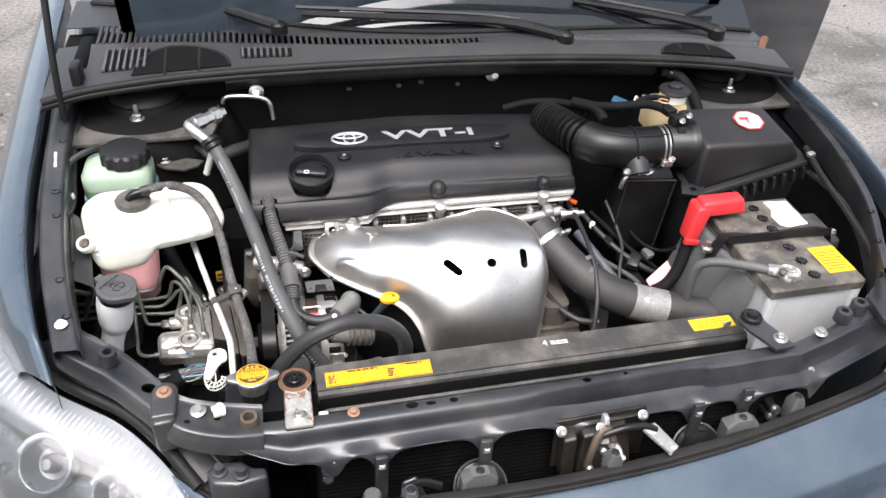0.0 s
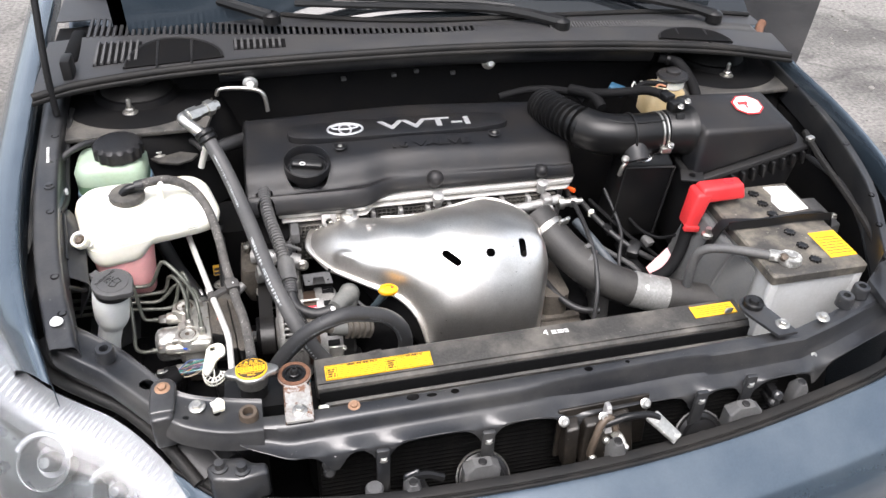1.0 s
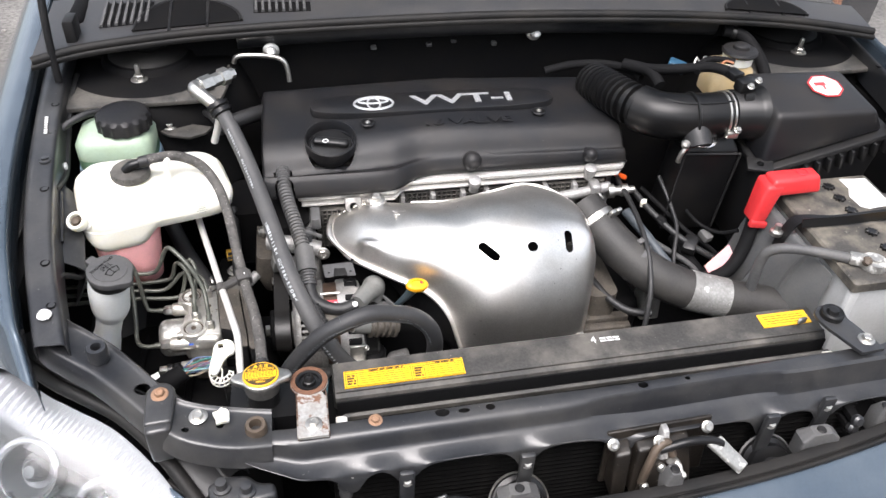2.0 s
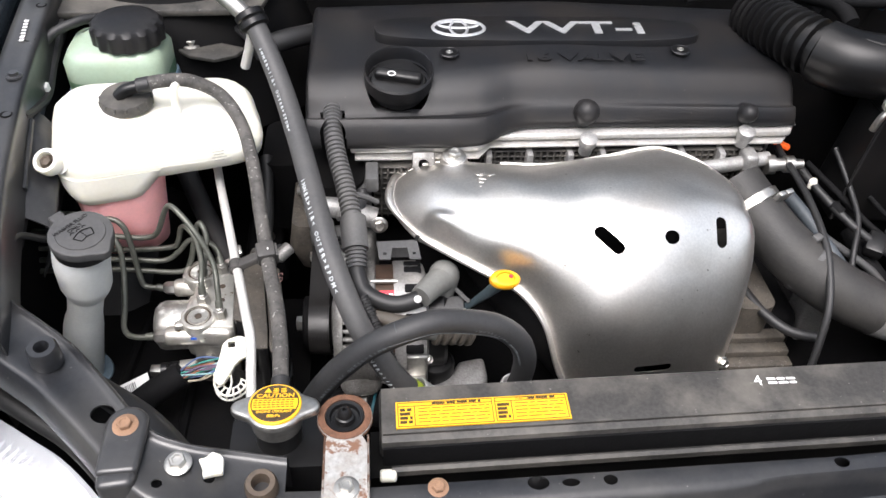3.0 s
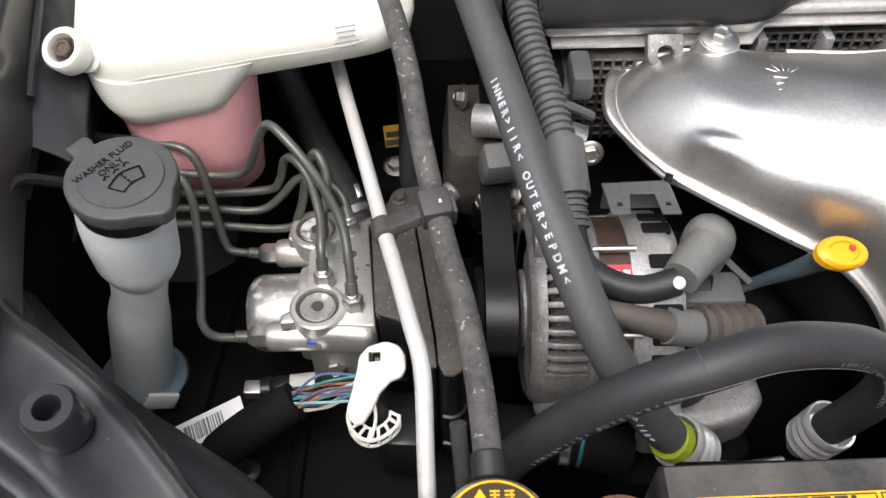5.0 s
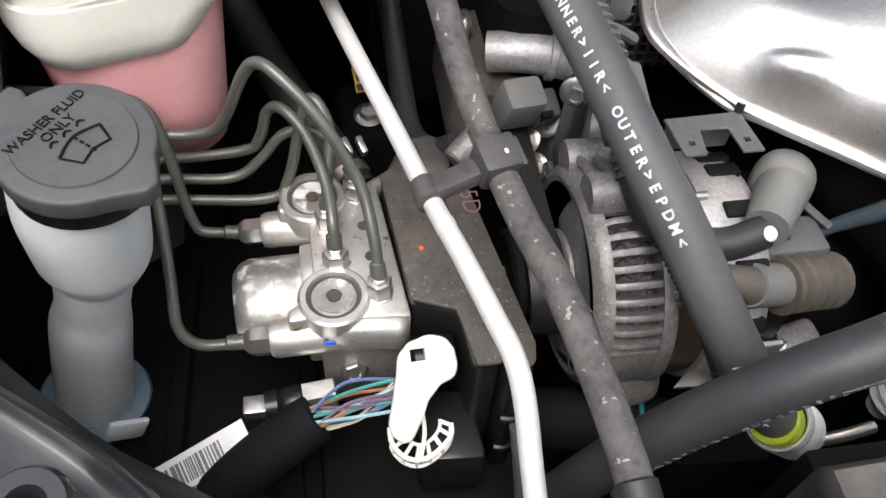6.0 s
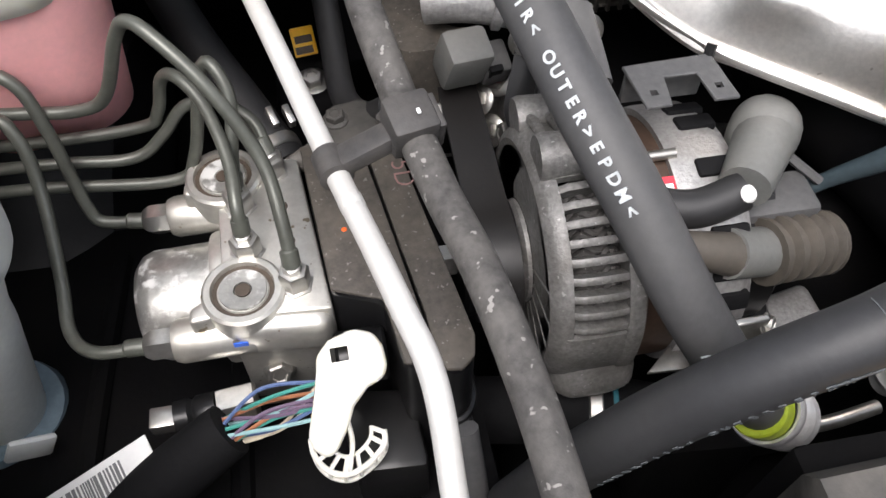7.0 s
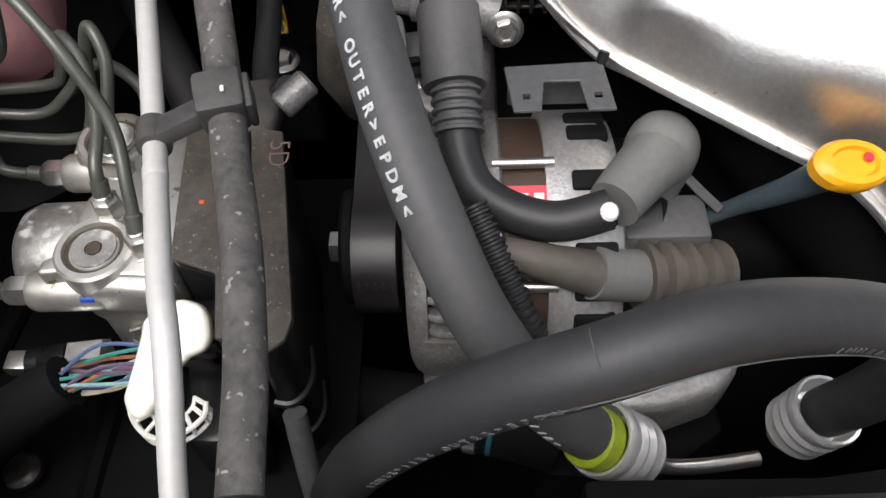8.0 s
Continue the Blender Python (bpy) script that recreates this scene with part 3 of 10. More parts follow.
def build_support():
    t = thing("radiator_support", (0, -0.08, 0.3), "dusty dark painted steel radiator support panel", "panel")
    rows = []
    steps = [-0.425 + 0.011 * k for k in range(96)]
    for x in steps:
        o = SLOPE * x + 0.012 * max(0.0, (x - 0.05)) * 2
        if x > 0.4:
            o += (x - 0.4) * 0.25
        dip = 0.010 / (1 + math.exp(-(x + 0.02) / 0.012)) / (1 + math.exp((x - 0.235) / 0.012))
        low = 0.012 - 0.040 * max(1 / (1 + ((x - q) / 0.016) ** 2) ** 1.5 for q in (-0.309, -0.247, -0.104, 0.02, 0.213, 0.300, 0.425))
        z = support_height(x)
        deep = 0.012 / (1 + math.exp(-(x - 0.0) / 0.02))
        k = min(1.0, 0.62 + 0.38 * (x + 0.425) / 0.06)
        rows.append([(x, o - 0.044 + (y + 0.044 - 0.0) * k if y < -0.044 else o + y, z + dz * (k if y < -0.066 else 1)) for y, dz in [(py - o, pz - z) for _, py, pz in [(x, o - 0.049, z - 0.035), (x, o - 0.050, z - 0.010), (x, o - 0.054, z - 0.005), (x, o - 0.066 + dip * 0.4, z - 0.005), (x, o - 0.074 + dip * 0.6, z - 0.009),
                     (x, o - 0.080 + dip * 0.6, z - 0.024 - deep), (x, o - 0.086, z - 0.029 - deep), (x, o - 0.100, z - 0.033 - deep + low * 0.2), (x, o - 0.105, z - 0.037 - deep + low * 0.6), (x, o - 0.106, z - 0.043 - deep + low)]]])
    bar = thicken(grid(rows, 2), 0.0016)
    cut = []
    for x, y, r, e in ((-0.198, -0.063, 0.0080, 1.1), (-0.172, -0.064, 0.0045, 1.6), (-0.140, -0.063, 0.0058, 1.0), (0.055, -0.056, 0.0060, 1.1), (0.115, -0.053, 0.0035, 1), (0.205, -0.037, 0.0060, 1.1), (0.31, -0.018, 0.0085, 1.0)):
        cut.append(shift(cyl(r, 0.05, None, 16, 0), Matrix.Translation((x, y, 0.765)) @ Matrix.Diagonal((e, 0.8, 1, 1))))
    upper = part("upper_bar", carve(bar, cut), BAYPAINT, t, "dusty steel bar with punched holes", 30)
    # left wing, rising to the apron
    inner = [(-0.645, 0.13), (-0.632, 0.107), (-0.605, 0.088), (-0.572, 0.063), (-0.539, 0.029), (-0.503, -0.009), (-0.472, -0.022), (-0.43, -0.026), (-0.395, -0.030)]
    outer = [(-0.680, 0.06), (-0.668, 0.035), (-0.640, 0.012), (-0.608, -0.008), (-0.572, -0.036), (-0.535, -0.066), (-0.500, -0.088), (-0.445, -0.092), (-0.395, -0.086)]
    rows = []
    for (xi, yi), (xo, yo), f in zip(inner, outer, (0.36, 0.36, 0.36, 0.36, 0.34, 0.30, 0.20, 0.08, 0.0)):
        xo, yo = xo + (xi - xo) * f, yo + (yi - yo) * f
        zi, zo = support_height(xi), support_height(xo) - 0.004
        a, b = Vector((xi, yi, zi)), Vector((xo, yo, zo))
        d = (b - a).normalized()
        rows.append([a - d * 0.001 + Vector((0, 0, -0.05)), a + Vector((0, 0, -0.012)), a + d * 0.004, a + d * 0.010 + Vector((0, 0, -0.003)), a.lerp(b, 0.5) + Vector((0, 0, -0.003)), b - d * 0.006, b + Vector((0, 0, -0.006)), b + d * 0.004 + Vector((0, 0, -0.015)), b + d * 0.006 + Vector((0, 0, -0.026))])
    wing = thicken(grid(rows, 5), 0.0016)
    cut = [cyl(0.0090, 0.05, Matrix.Translation((-0.538, -0.002, 0.80)), 20, 0), cyl(0.0045, 0.05, Matrix.Translation((-0.63, 0.07, 0.82)), 16, 0), cyl(0.0045, 0.05, Matrix.Translation((-0.452, -0.052, 0.78)), 14, 0), cyl(0.004, 0.05, Matrix.Translation((-0.488, -0.06, 0.78)), 14, 0)]
    part("left_wing", carve(wing, cut), BAYPAINT, t, "dark blue-grey wing rising towards the fender", 30)
    # bush, screws and pads on the wing
    bush = part("bump_stop", lathe([(0.0125, -0.004), (0.0120, 0.014), (0.0105, 0.0165), (0.0060, 0.0165), (0.0052, 0.0150), (0.0050, 0.002), (0, 0.002)], aim((-0.589, 0.043, support_height(-0.589) + 0.001), (0.05, -0.1, 1)), 24), BAYPAINT, t, "round rubber bump stop with a hole")
    strap = [(-0.517 + 0.0165 * math.cos(radians(a)), -0.013 + 0.0165 * math.sin(radians(a))) for a in range(-5, 190, 15)] + [(-0.5315, -0.058), (-0.5010, -0.056)]
    part("screw_pad", prism(strap, 0.812, 0.8212, 0.004, 3), BAYPAINT, t, "round-ended strap under the rusty screw")
    part("pad_face", prism([(-0.5315, -0.054), (-0.5010, -0.052), (-0.503, -0.066), (-0.529, -0.069)], 0.765, 0.8190, 0.005, 3), BAYPAINT, t)
    bolt(t, (-0.517, -0.016, 0.821), (0, -0.1, 1), 0.0058, RUSTBOLT, 1.7, "rusty_screw", "rusted cross-head screw")
    bolt(t, (-0.475, -0.043, 0.808), (0, -0.1, 1), 0.0066, STEEL, 1.6, "bolt", "bright flanged bolt")
    part("broken_clip", prism([(0.009, 0.001), (0.007, 0.006), (0.002, 0.010), (-0.003, 0.007), (-0.009, 0.008), (-0.008, -0.001), (-0.010, -0.007), (-0.002, -0.008), (0.005, -0.010), (0.007, -0.004)], 0, 0.008, 0.0018, 2, aim((-0.449, -0.045, 0.804), (0.1, -0.25, 1))), WHITEPL, t, "broken off-white plastic clip")
    part("spacer", lathe([(0.013, -0.01), (0.0125, 0.006), (0.0110, 0.009), (0.0072, 0.009), (0.0064, 0.007), (0.0060, -0.009), (0, -0.009)], aim((-0.412, -0.060, 0.797), (0, -0.1, 1)), 22), BRONZE, t, "brown-stained threaded spacer")
    bolt(t, (-0.277, -0.064, 0.792), (0, -0.12, 1), 0.0052, RUSTBOLT, 1.6, "rusty_screw", "rusted screw")
    for p in ((-0.309, -0.104, 0.753), (0.425, -0.055, 0.752)):
        bolt(t, p, (0, -0.75, 0.65), 0.0056, STEEL, 1.65)
    for p in ((-0.247, -0.118, 0.746), (-0.104, -0.116, 0.748), (0.213, -0.106, 0.752), (0.300, -0.090, 0.752)):
        bolt(t, p, (0, -0.75, 0.65), 0.0050, STEEL, 1.55)
        part("stay", span(p[0] - 0.009, p[0] + 0.009, p[1] - 0.004, p[1] + 0.004, p[2] - 0.075, p[2] + 0.016, 0.003), BAYPAINT, t, "narrow steel stay")
    bolt(t, (0.446, -0.025, 0.800), (0, -0.1, 1), 0.0066, STEEL, 1.6)
    for x, y in ((0.500, 0.000), (0.535, 0.012)):
        part("bump_stop", lathe([(0.013, -0.006), (0.0125, 0.012), (0.011, 0.014), (0.006, 0.014), (0.0055, 0.0), (0, 0)], Matrix.Translation((x, y, support_height(x) + 0.002)), 22), BAYPAINT, t, "round spacer bush")
    # right wing
    part("right_wing", prism([(0.55, -0.03), (0.60, -0.02), (0.645, 0.05), (0.66, 0.14), (0.635, 0.15), (0.61, 0.07), (0.56, 0.03)], 0.80, 0.815, 0.004), BAYPAINT, t, "dark wing rising towards the fender")
    # lower left bracket beside the headlamp
    part("lamp_bracket", prism([(-0.470, -0.105), (-0.452, -0.094), (-0.425, -0.096), (-0.412, -0.108), (-0.395, -0.110), (-0.392, -0.128), (-0.43, -0.135), (-0.462, -0.128)], 0.715, 0.765, 0.006, 3), BAYPAINT, t, "stepped lamp bracket")
    for x, y in ((-0.452, -0.112), (-0.425, -0.120)):
        part("bracket_stud", lathe([(0.010, 0), (0.010, 0.004), (0.0065, 0.005), (0.006, 0.014), (0, 0.015)], Matrix.Translation((x, y, 0.764)), 18), BAYPAINT, t)
    return t


support = build_support()


# ---- front panel, seal and headlamp ----
LIP = [(-0.52, -0.045, 0.722), (-0.452, -0.105, 0.715), (-0.38, -0.134, 0.712), (-0.231, -0.152, 0.712), (0.008, -0.153, 0.712), (0.232, -0.134, 0.716), (0.435, -0.099, 0.727), (0.558, -0.068, 0.738), (0.64, -0.02, 0.752)]


def build_front():
    t = thing("front_bumper", (0, -0.25, 0.2), "blue-grey painted front bumper cover with a rubber-lipped top edge", "bumper")
    rows = []
    for x, y, z in LIP:
        f = abs(x) * 0.25
        rows.append([(x, y - 0.020, z - 0.004), (x, y - 0.022, z), (x, y - 0.030, z + 0.001), (x, y - 0.06, z - 0.016 - f * 0.05), (x * 1.04, y - 0.10, z - 0.055), (x * 1.06, y - 0.13, z - 0.13), (x * 1.06, y - 0.14, z - 0.35)])
    part("cover", thicken(grid(rows, 5), 0.002), PAINT, t, "blue-grey painted cover")
    rows = []
    for x, y, z in LIP:
        rows.append([(x, y + 0.004, z - 0.030), (x, y + 0.003, z - 0.002), (x, y, z + 0.002), (x, y - 0.010, z + 0.001), (x, y - 0.0125, z - 0.002), (x, y - 0.016, z + 0.002), (x, y - 0.021, z + 0.002), (x, y - 0.023, z - 0.008)])
    part("rubber_lip", thicken(grid(rows, 5), 0.0015), SEAL, t, "grooved black rubber lip")
    # moulded clips along the inner edge
    for x, y, z, w, h in ((-0.116, -0.140, 0.702, 0.05, 0.026), (-0.212, -0.150, 0.70, 0.022, 0.022), (0.075, -0.146, 0.706, 0.024, 0.028), (0.285, -0.118, 0.712, 0.052, 0.024), (0.385, -0.100, 0.718, 0.022, 0.026)):
        clip = part("grille_clip", loft([rring(x - w / 2, x + w / 2, y - 0.006, y + 0.018, z - 0.02, 0.005), rring(x - w / 2, x + w / 2, y - 0.006, y + 0.018, z + h * 0.5, 0.005), rring(x - w / 4, x + w / 4, y - 0.004, y + 0.012, z + h, 0.004)]), GREYPL, t, "grey moulded retaining clip")
        part("clip_button", cyl(0.006, 0.004, Matrix.Translation((x, y + 0.004, z + h - 0.0015)), 16), PLASTIC, clip)
    # bumper reinforcement and condenser in the dark behind
    part("reinforcement", span(-0.55, 0.55, -0.16, -0.12, 0.46, 0.58, 0.01, 3), DARKBAY, t)
    return t


build_front()


def build_condenser():
    t = thing("condenser", (0, -0.05, 0.3), "black finned condenser core behind the grille opening", "condenser")
    part("core", span(-0.33, 0.36, -0.072, -0.060, 0.28, 0.735, 0.002), FINS, t)
    row = mesh_of("cooling_tube", box(0.686, 0.0075, 0.0016, None, 0, 1), FINS)
    for k in range(34):
        part("cooling_tube", row, None, t, m=Matrix.Translation((0.015, -0.0762, 0.7342 - k * 0.0085)))


build_condenser()


def lens_material():
    m = bpy.data.materials.new("clear_lamp_lens")
    m.use_nodes = True
    b = m.node_tree.nodes["Principled BSDF"]
    b.inputs["Base Color"].default_value = (0.95, 0.97, 0.97, 1)
    b.inputs["Roughness"].default_value, b.inputs["IOR"].default_value = 0.03, 1.3
    b.inputs["Transmission Weight"].default_value = 1.0
    return m


def build_headlamp():
    t = thing("headlamp", (-0.62, -0.12, 0.55), "clear-lensed headlamp with a ribbed silver reflector and dark projector", "headlamp")
    up = [(-0.765, 0.165, 0.806), (-0.725, 0.096, 0.798), (-0.669, 0.044, 0.785), (-0.625, 0.016, 0.776), (-0.583, -0.010, 0.765), (-0.538, -0.054, 0.746), (-0.495, -0.110, 0.722)]
    rows = []
    for k, (x, y, z) in enumerate(up):
        s = 1 - k / 9
        rows.append([(x, y, z), (x - 0.02, y - 0.028, z - 0.008), (x - 0.04 * s - 0.01, y - 0.065, z - 0.028), (x - 0.05 * s - 0.01, y - 0.10, z - 0.065), (x - 0.05 * s - 0.01, y - 0.125, z - 0.12), (x - 0.04 * s, y - 0.135, z - 0.19)])
    lens = part("lens", thicken(grid(rows, 6), 0.0025), lens_material(), t, "clear polycarbonate lens")
    lens.visible_shadow = False
    refl = material("satin_silver_reflector", (0.26, 0.268, 0.28), 0.42, 0.4, (0.30, 0.30, 0.31), 0.2, 20, 0.03, 0.0)
    # same reflector, darker: the shade between the ribs is in this colour
    back = material("shaded_reflector_ground", (0.17, 0.175, 0.185), 0.45, 0.4, (0.13, 0.13, 0.14), 0.3, 20, 0.03, 0.0)
    rows = []
    for k, (x, y, z) in enumerate(up):
        s = 1 - k / 9
        rows.append([(x + 0.004, y + 0.004, z - 0.012), (x - 0.014, y - 0.018, z - 0.018), (x - 0.022 * s - 0.006, y - 0.034, z - 0.026), (x - 0.024 * s - 0.006, y - 0.042, z - 0.044)])
    part("reflector", thicken(grid(rows, 5), 0.002), back, t, "ribbed silver reflector")
    rib = [Vector((-0.002, -0.003, -0.0165)), Vector((-0.010, -0.013, -0.0185)), Vector((-0.018, -0.024, -0.0230)), Vector((-0.022, -0.030, -0.0300))]
    line = smooth_line(up, 7)
    for k in range(3, len(line) - 2):
        part("rib", tube([line[k] + q for q in rib], lambda f: 0.0026 + 0.0012 * f, 8, 3), refl, t)
    dark = material("dark_lamp_housing", (0.16, 0.165, 0.17), 0.28, 0.6, (0.08, 0.08, 0.085), 0.5, 12, 0.1, 0.0)
    rows = []
    for k, (x, y, z) in enumerate(up):
        s = 1 - k / 9
        rows.append([(x - 0.020 * s - 0.006, y - 0.036, z - 0.042), (x - 0.022, y - 0.038, z - 0.075), (x - 0.030, y - 0.055, z - 0.10), (x - 0.03, y - 0.10, z - 0.17), (x - 0.02, y - 0.12, z - 0.2)])
    part("housing", thicken(grid(rows, 4), 0.002), dark, t, "dark lamp housing")
    for x, y, z, r in ((-0.680, -0.026, 0.722, 0.036), (-0.592, -0.074, 0.703, 0.030)):
        d = (-0.25, -0.65, 0.7)
        part("bowl_hood", tube([aim((x, y, z), d) @ Vector((r * 1.04 * math.cos(radians(q)), r * 1.04 * math.sin(radians(q)), 0.006)) for q in range(20, 165, 12)], 0.0045, 8, 1), refl, t, "pale hood over the bowl")
        p = part("projector", lathe([(r * 1.0, -0.02), (r * 1.02, 0.002), (r * 0.92, 0.004), (r * 0.84, -0.002), (r * 0.6, -0.018), (0, -0.022)], aim((x, y, z), d), 32), dark, t, "dark round lamp bowl")
        part("rim", tube([aim((x, y, z), d) @ Vector((r * math.cos(radians(q)), r * math.sin(radians(q)), 0.003)) for q in range(0, 361, 12)], 0.0012, 8, 1, cap=False), dark, p, "grey rim")
        part("bulb_shade", lathe([(r * 0.38, -0.018), (r * 0.34, -0.004), (r * 0.2, 0.002), (0, 0.003)], aim((x, y, z), d), 20), dark, p, "grey bulb shade")
    part("lamp_seal", tube([(x + 0.012, y + 0.012, z + 0.002) for x, y, z in up], 0.0085, 12, 6), SEAL, t, "black rubber seal round the lamp")
    strip = [[(x + 0.010, y + 0.010, z - 0.006), (x + 0.022, y + 0.020, z + 0.003), (x + 0.042, y + 0.036, z + 0.006), (x + 0.058, y + 0.052, z + 0.002), (x + 0.066, y + 0.060, z - 0.020)] for x, y, z in up[1:]]
    part("filler_panel", thicken(grid(strip, 4), 0.002), RUBBER, t, "black rubber filler strip")
    # pale grey bead: the rubber edge's highlight is put into its colour
    part("strip_bead", tube([(r[2][0], r[2][1], r[2][2] + 0.001) for r in strip], 0.0022, 8, 6), HOSEGREY, t, "raised bead along the strip, paler for the edge highlight")


build_headlamp()


# ---- scuttle, seal, wipers, windscreen ----
SEALLINE = [(-0.735, 0.560, 0.960), (-0.66, 0.588, 0.967), (-0.53, 0.612, 0.972), (-0.432, 0.622, 0.974), (-0.30, 0.622, 0.979), (-0.12, 0.616, 0.985), (0.044, 0.610, 0.988), (0.25, 0.601, 0.986), (0.42, 0.590, 0.981), (0.56, 0.572, 0.974), (0.690, 0.545, 0.962)]


def build_scuttle():
    s = thing("bonnet_seal", (0, 0.60, 0.95), "dusty black rubber bonnet seal along the scuttle", "seal")
    part("seal_bulb", tube([(x, y, z) for x, y, z in SEALLINE], 0.0075, 12, 6), SEAL, s)
    rows = [[(x, y - 0.009, z - 0.012), (x, y - 0.010, z - 0.007), (x, y - 0.006, z - 0.003), (x, y + 0.012, z + 0.001)] for x, y, z in SEALLINE]
    part("seal_channel", thicken(grid(rows, 5), 0.002), SEAL, s, "dusty rubber channel")
    p = thing("scuttle_panel", (0, 0.68, 0.93), "black plastic scuttle panel with slotted air intake", "scuttle")

    def rise(x, v):
        """A point of the panel at x, v from the seal (0) to the glass (1)."""
        a = SEALLINE[0]
        for q, w in zip(SEALLINE, SEALLINE[1:]):
            if q[0] <= x <= w[0]:
                f = (x - q[0]) / (w[0] - q[0])
                a = Vector(q).lerp(Vector(w), f)
                break
        else:
            a = Vector(SEALLINE[0] if x < 0 else SEALLINE[-1])
        far = 0.26 * abs(x / 0.7) ** 1.7 * (1.15 if x < 0 else 0.30)
        return Vector((x, a[1] + 0.008 + v * (0.082 + far), a[2] + 0.004 + v * 0.014 + 0.004 * math.sin(v * math.pi) + 0.02 * far * v))

    xs = [-0.735 + k * (1.425 / 40) for k in range(41)]
    part("front_strip", thicken(grid([[rise(x, v) for v in (0, 0.16, 0.32, 0.46)] for x in xs], 2), 0.002), SCUTPL, p, "black textured plastic")
    part("rear_strip", thicken(grid([[rise(x, v) for v in (0.68, 0.80, 0.92, 1.04)] for x in xs], 2), 0.002), SCUTPL, p)
    # trough in near-black, so the shade below the slats is coloured in
    part("trough", thicken(grid([[rise(x, v) - Vector((0, 0, 0.02)) for v in (0.40, 0.55, 0.72)] for x in xs], 2), 0.002), DARKBAY, p, "air intake trough blackened for the shade under the slats")
    # slats of the long intake, and the closed part
    mesh = {}
    x, k = -0.665, 0
    while x < 0.66:
        if x < 0.06 or x > 0.21:
            w = 0.0030 if x < 0.06 else 0.0022
            a, b = rise(x, 0.45), rise(x, 0.69)
            key = w
            if key not in mesh:
                mesh[key] = mesh_of("slat", box(w * 2, 1, 0.006, None, 0.0008, 1), SCUTPL if w > 0.0025 else GREYPL)
            d = b - a
            m = Matrix.Translation((a + b) / 2 - Vector((0, 0, 0.002))) @ Matrix.Rotation(math.atan2(d.z, d.y), 4, "X") @ Matrix.Diagonal((1, d.length, 1, 1))
            part("slat", mesh[key], None, p, m=m)
        x += 0.0115 if x < 0.06 else 0.0065
    part("closed_panel", thicken(grid([[rise(x, v) + Vector((0, 0, -0.001)) for v in (0.45, 0.57, 0.69)] for x in (0.06, 0.11, 0.16, 0.21)], 3), 0.002), SCUTPL, p)
    # second, lower intake and strut tower arches; dark sheets stand for their shade
    for x0, x1, v0, v1 in ((-0.645, -0.565, 0.12, 0.36), (-0.40, -0.305, 0.16, 0.34)):
        part("intake_shade_sheet", thicken(grid([[rise(x, v) + Vector((0, 0, 0.0012)) for v in (v0, v1)] for x in (x0, (x0 + x1) / 2, x1)], 2), 0.001), DARKBAY, p, "dark sheet standing for the shade in the slotted intake")
        x = x0 + 0.004
        while x < x1:
            a, b = rise(x, v0), rise(x, v1)
            d = b - a
            key = 0.0035
            if key not in mesh:
                mesh[key] = mesh_of("slat", box(0.005, 1, 0.005, None, 0.0008, 1), GREYPL)
            part("slat", mesh[key], None, p, m=Matrix.Translation((a + b) / 2 + Vector((0, 0, 0.003))) @ Matrix.Rotation(math.atan2(d.z, d.y), 4, "X") @ Matrix.Diagonal((1, d.length, 1, 1)))
            x += 0.0115
    for cx, w in ((-0.505, 0.085), (0.50, 0.075)):
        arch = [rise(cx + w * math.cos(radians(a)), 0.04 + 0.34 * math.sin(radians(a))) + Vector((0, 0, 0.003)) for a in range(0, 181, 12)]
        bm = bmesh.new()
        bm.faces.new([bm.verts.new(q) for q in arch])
        part("arch_shade_sheet", thicken(bm, 0.002), DARKBAY, p, "dark arched sheet standing for the shaded recess over the strut tower")
        part("arch_rim", tube(arch, 0.0026, 8, 2), PLASTIC, p, "raised rim of the arched recess")
        for dx in (-0.03, 0.03):
            a, b = rise(cx + dx, 0.0), rise(cx + dx, 0.32)
            part("web", tube([a, b + Vector((0, 0, 0.004))], 0.003, 6, 2), PLASTIC, p)
    part("end_post", span(-0.690, -0.672, 0.60, 0.64, 0.955, 1.005, 0.005), PLASTIC, p, "upright end moulding")
    # windscreen and dark band
    glass = bpy.data.materials.new("tinted_windscreen_glass")
    glass.use_nodes = True
    b = glass.node_tree.nodes["Principled BSDF"]
    b.inputs["Base Color"].default_value, b.inputs["Roughness"].default_value = (0.012, 0.014, 0.016, 1), 0.03
    b.inputs["Coat Weight"].default_value = 0.4
    w = thing("windscreen", (0, 0.8, 1.0), "dark reflective car windscreen above the scuttle", "windscreen")
    rows = []
    for x in (-0.70, -0.6, -0.45, -0.3, -0.15, 0, 0.15, 0.3, 0.45, 0.6, 0.68):
        base = rise(x, 1.0)
        rows.append([base + Vector((0, v * 0.85, 0.002 + v * 0.46 + 0.02 * math.sin(v * math.pi))) for v in (-0.03, 0.0, 0.25, 0.5, 0.75, 1.0)])
    part("glass", thicken(grid(rows, 4), 0.004), glass, w)
    part("lower_seal", tube([rise(x, 1.0) + Vector((0, -0.004, 0.004)) for x in (-0.70, -0.6, -0.45, -0.3, -0.15, 0, 0.15, 0.3, 0.45, 0.6, 0.68)], 0.005, 8, 5), SEAL, w, "black rubber edge seal")
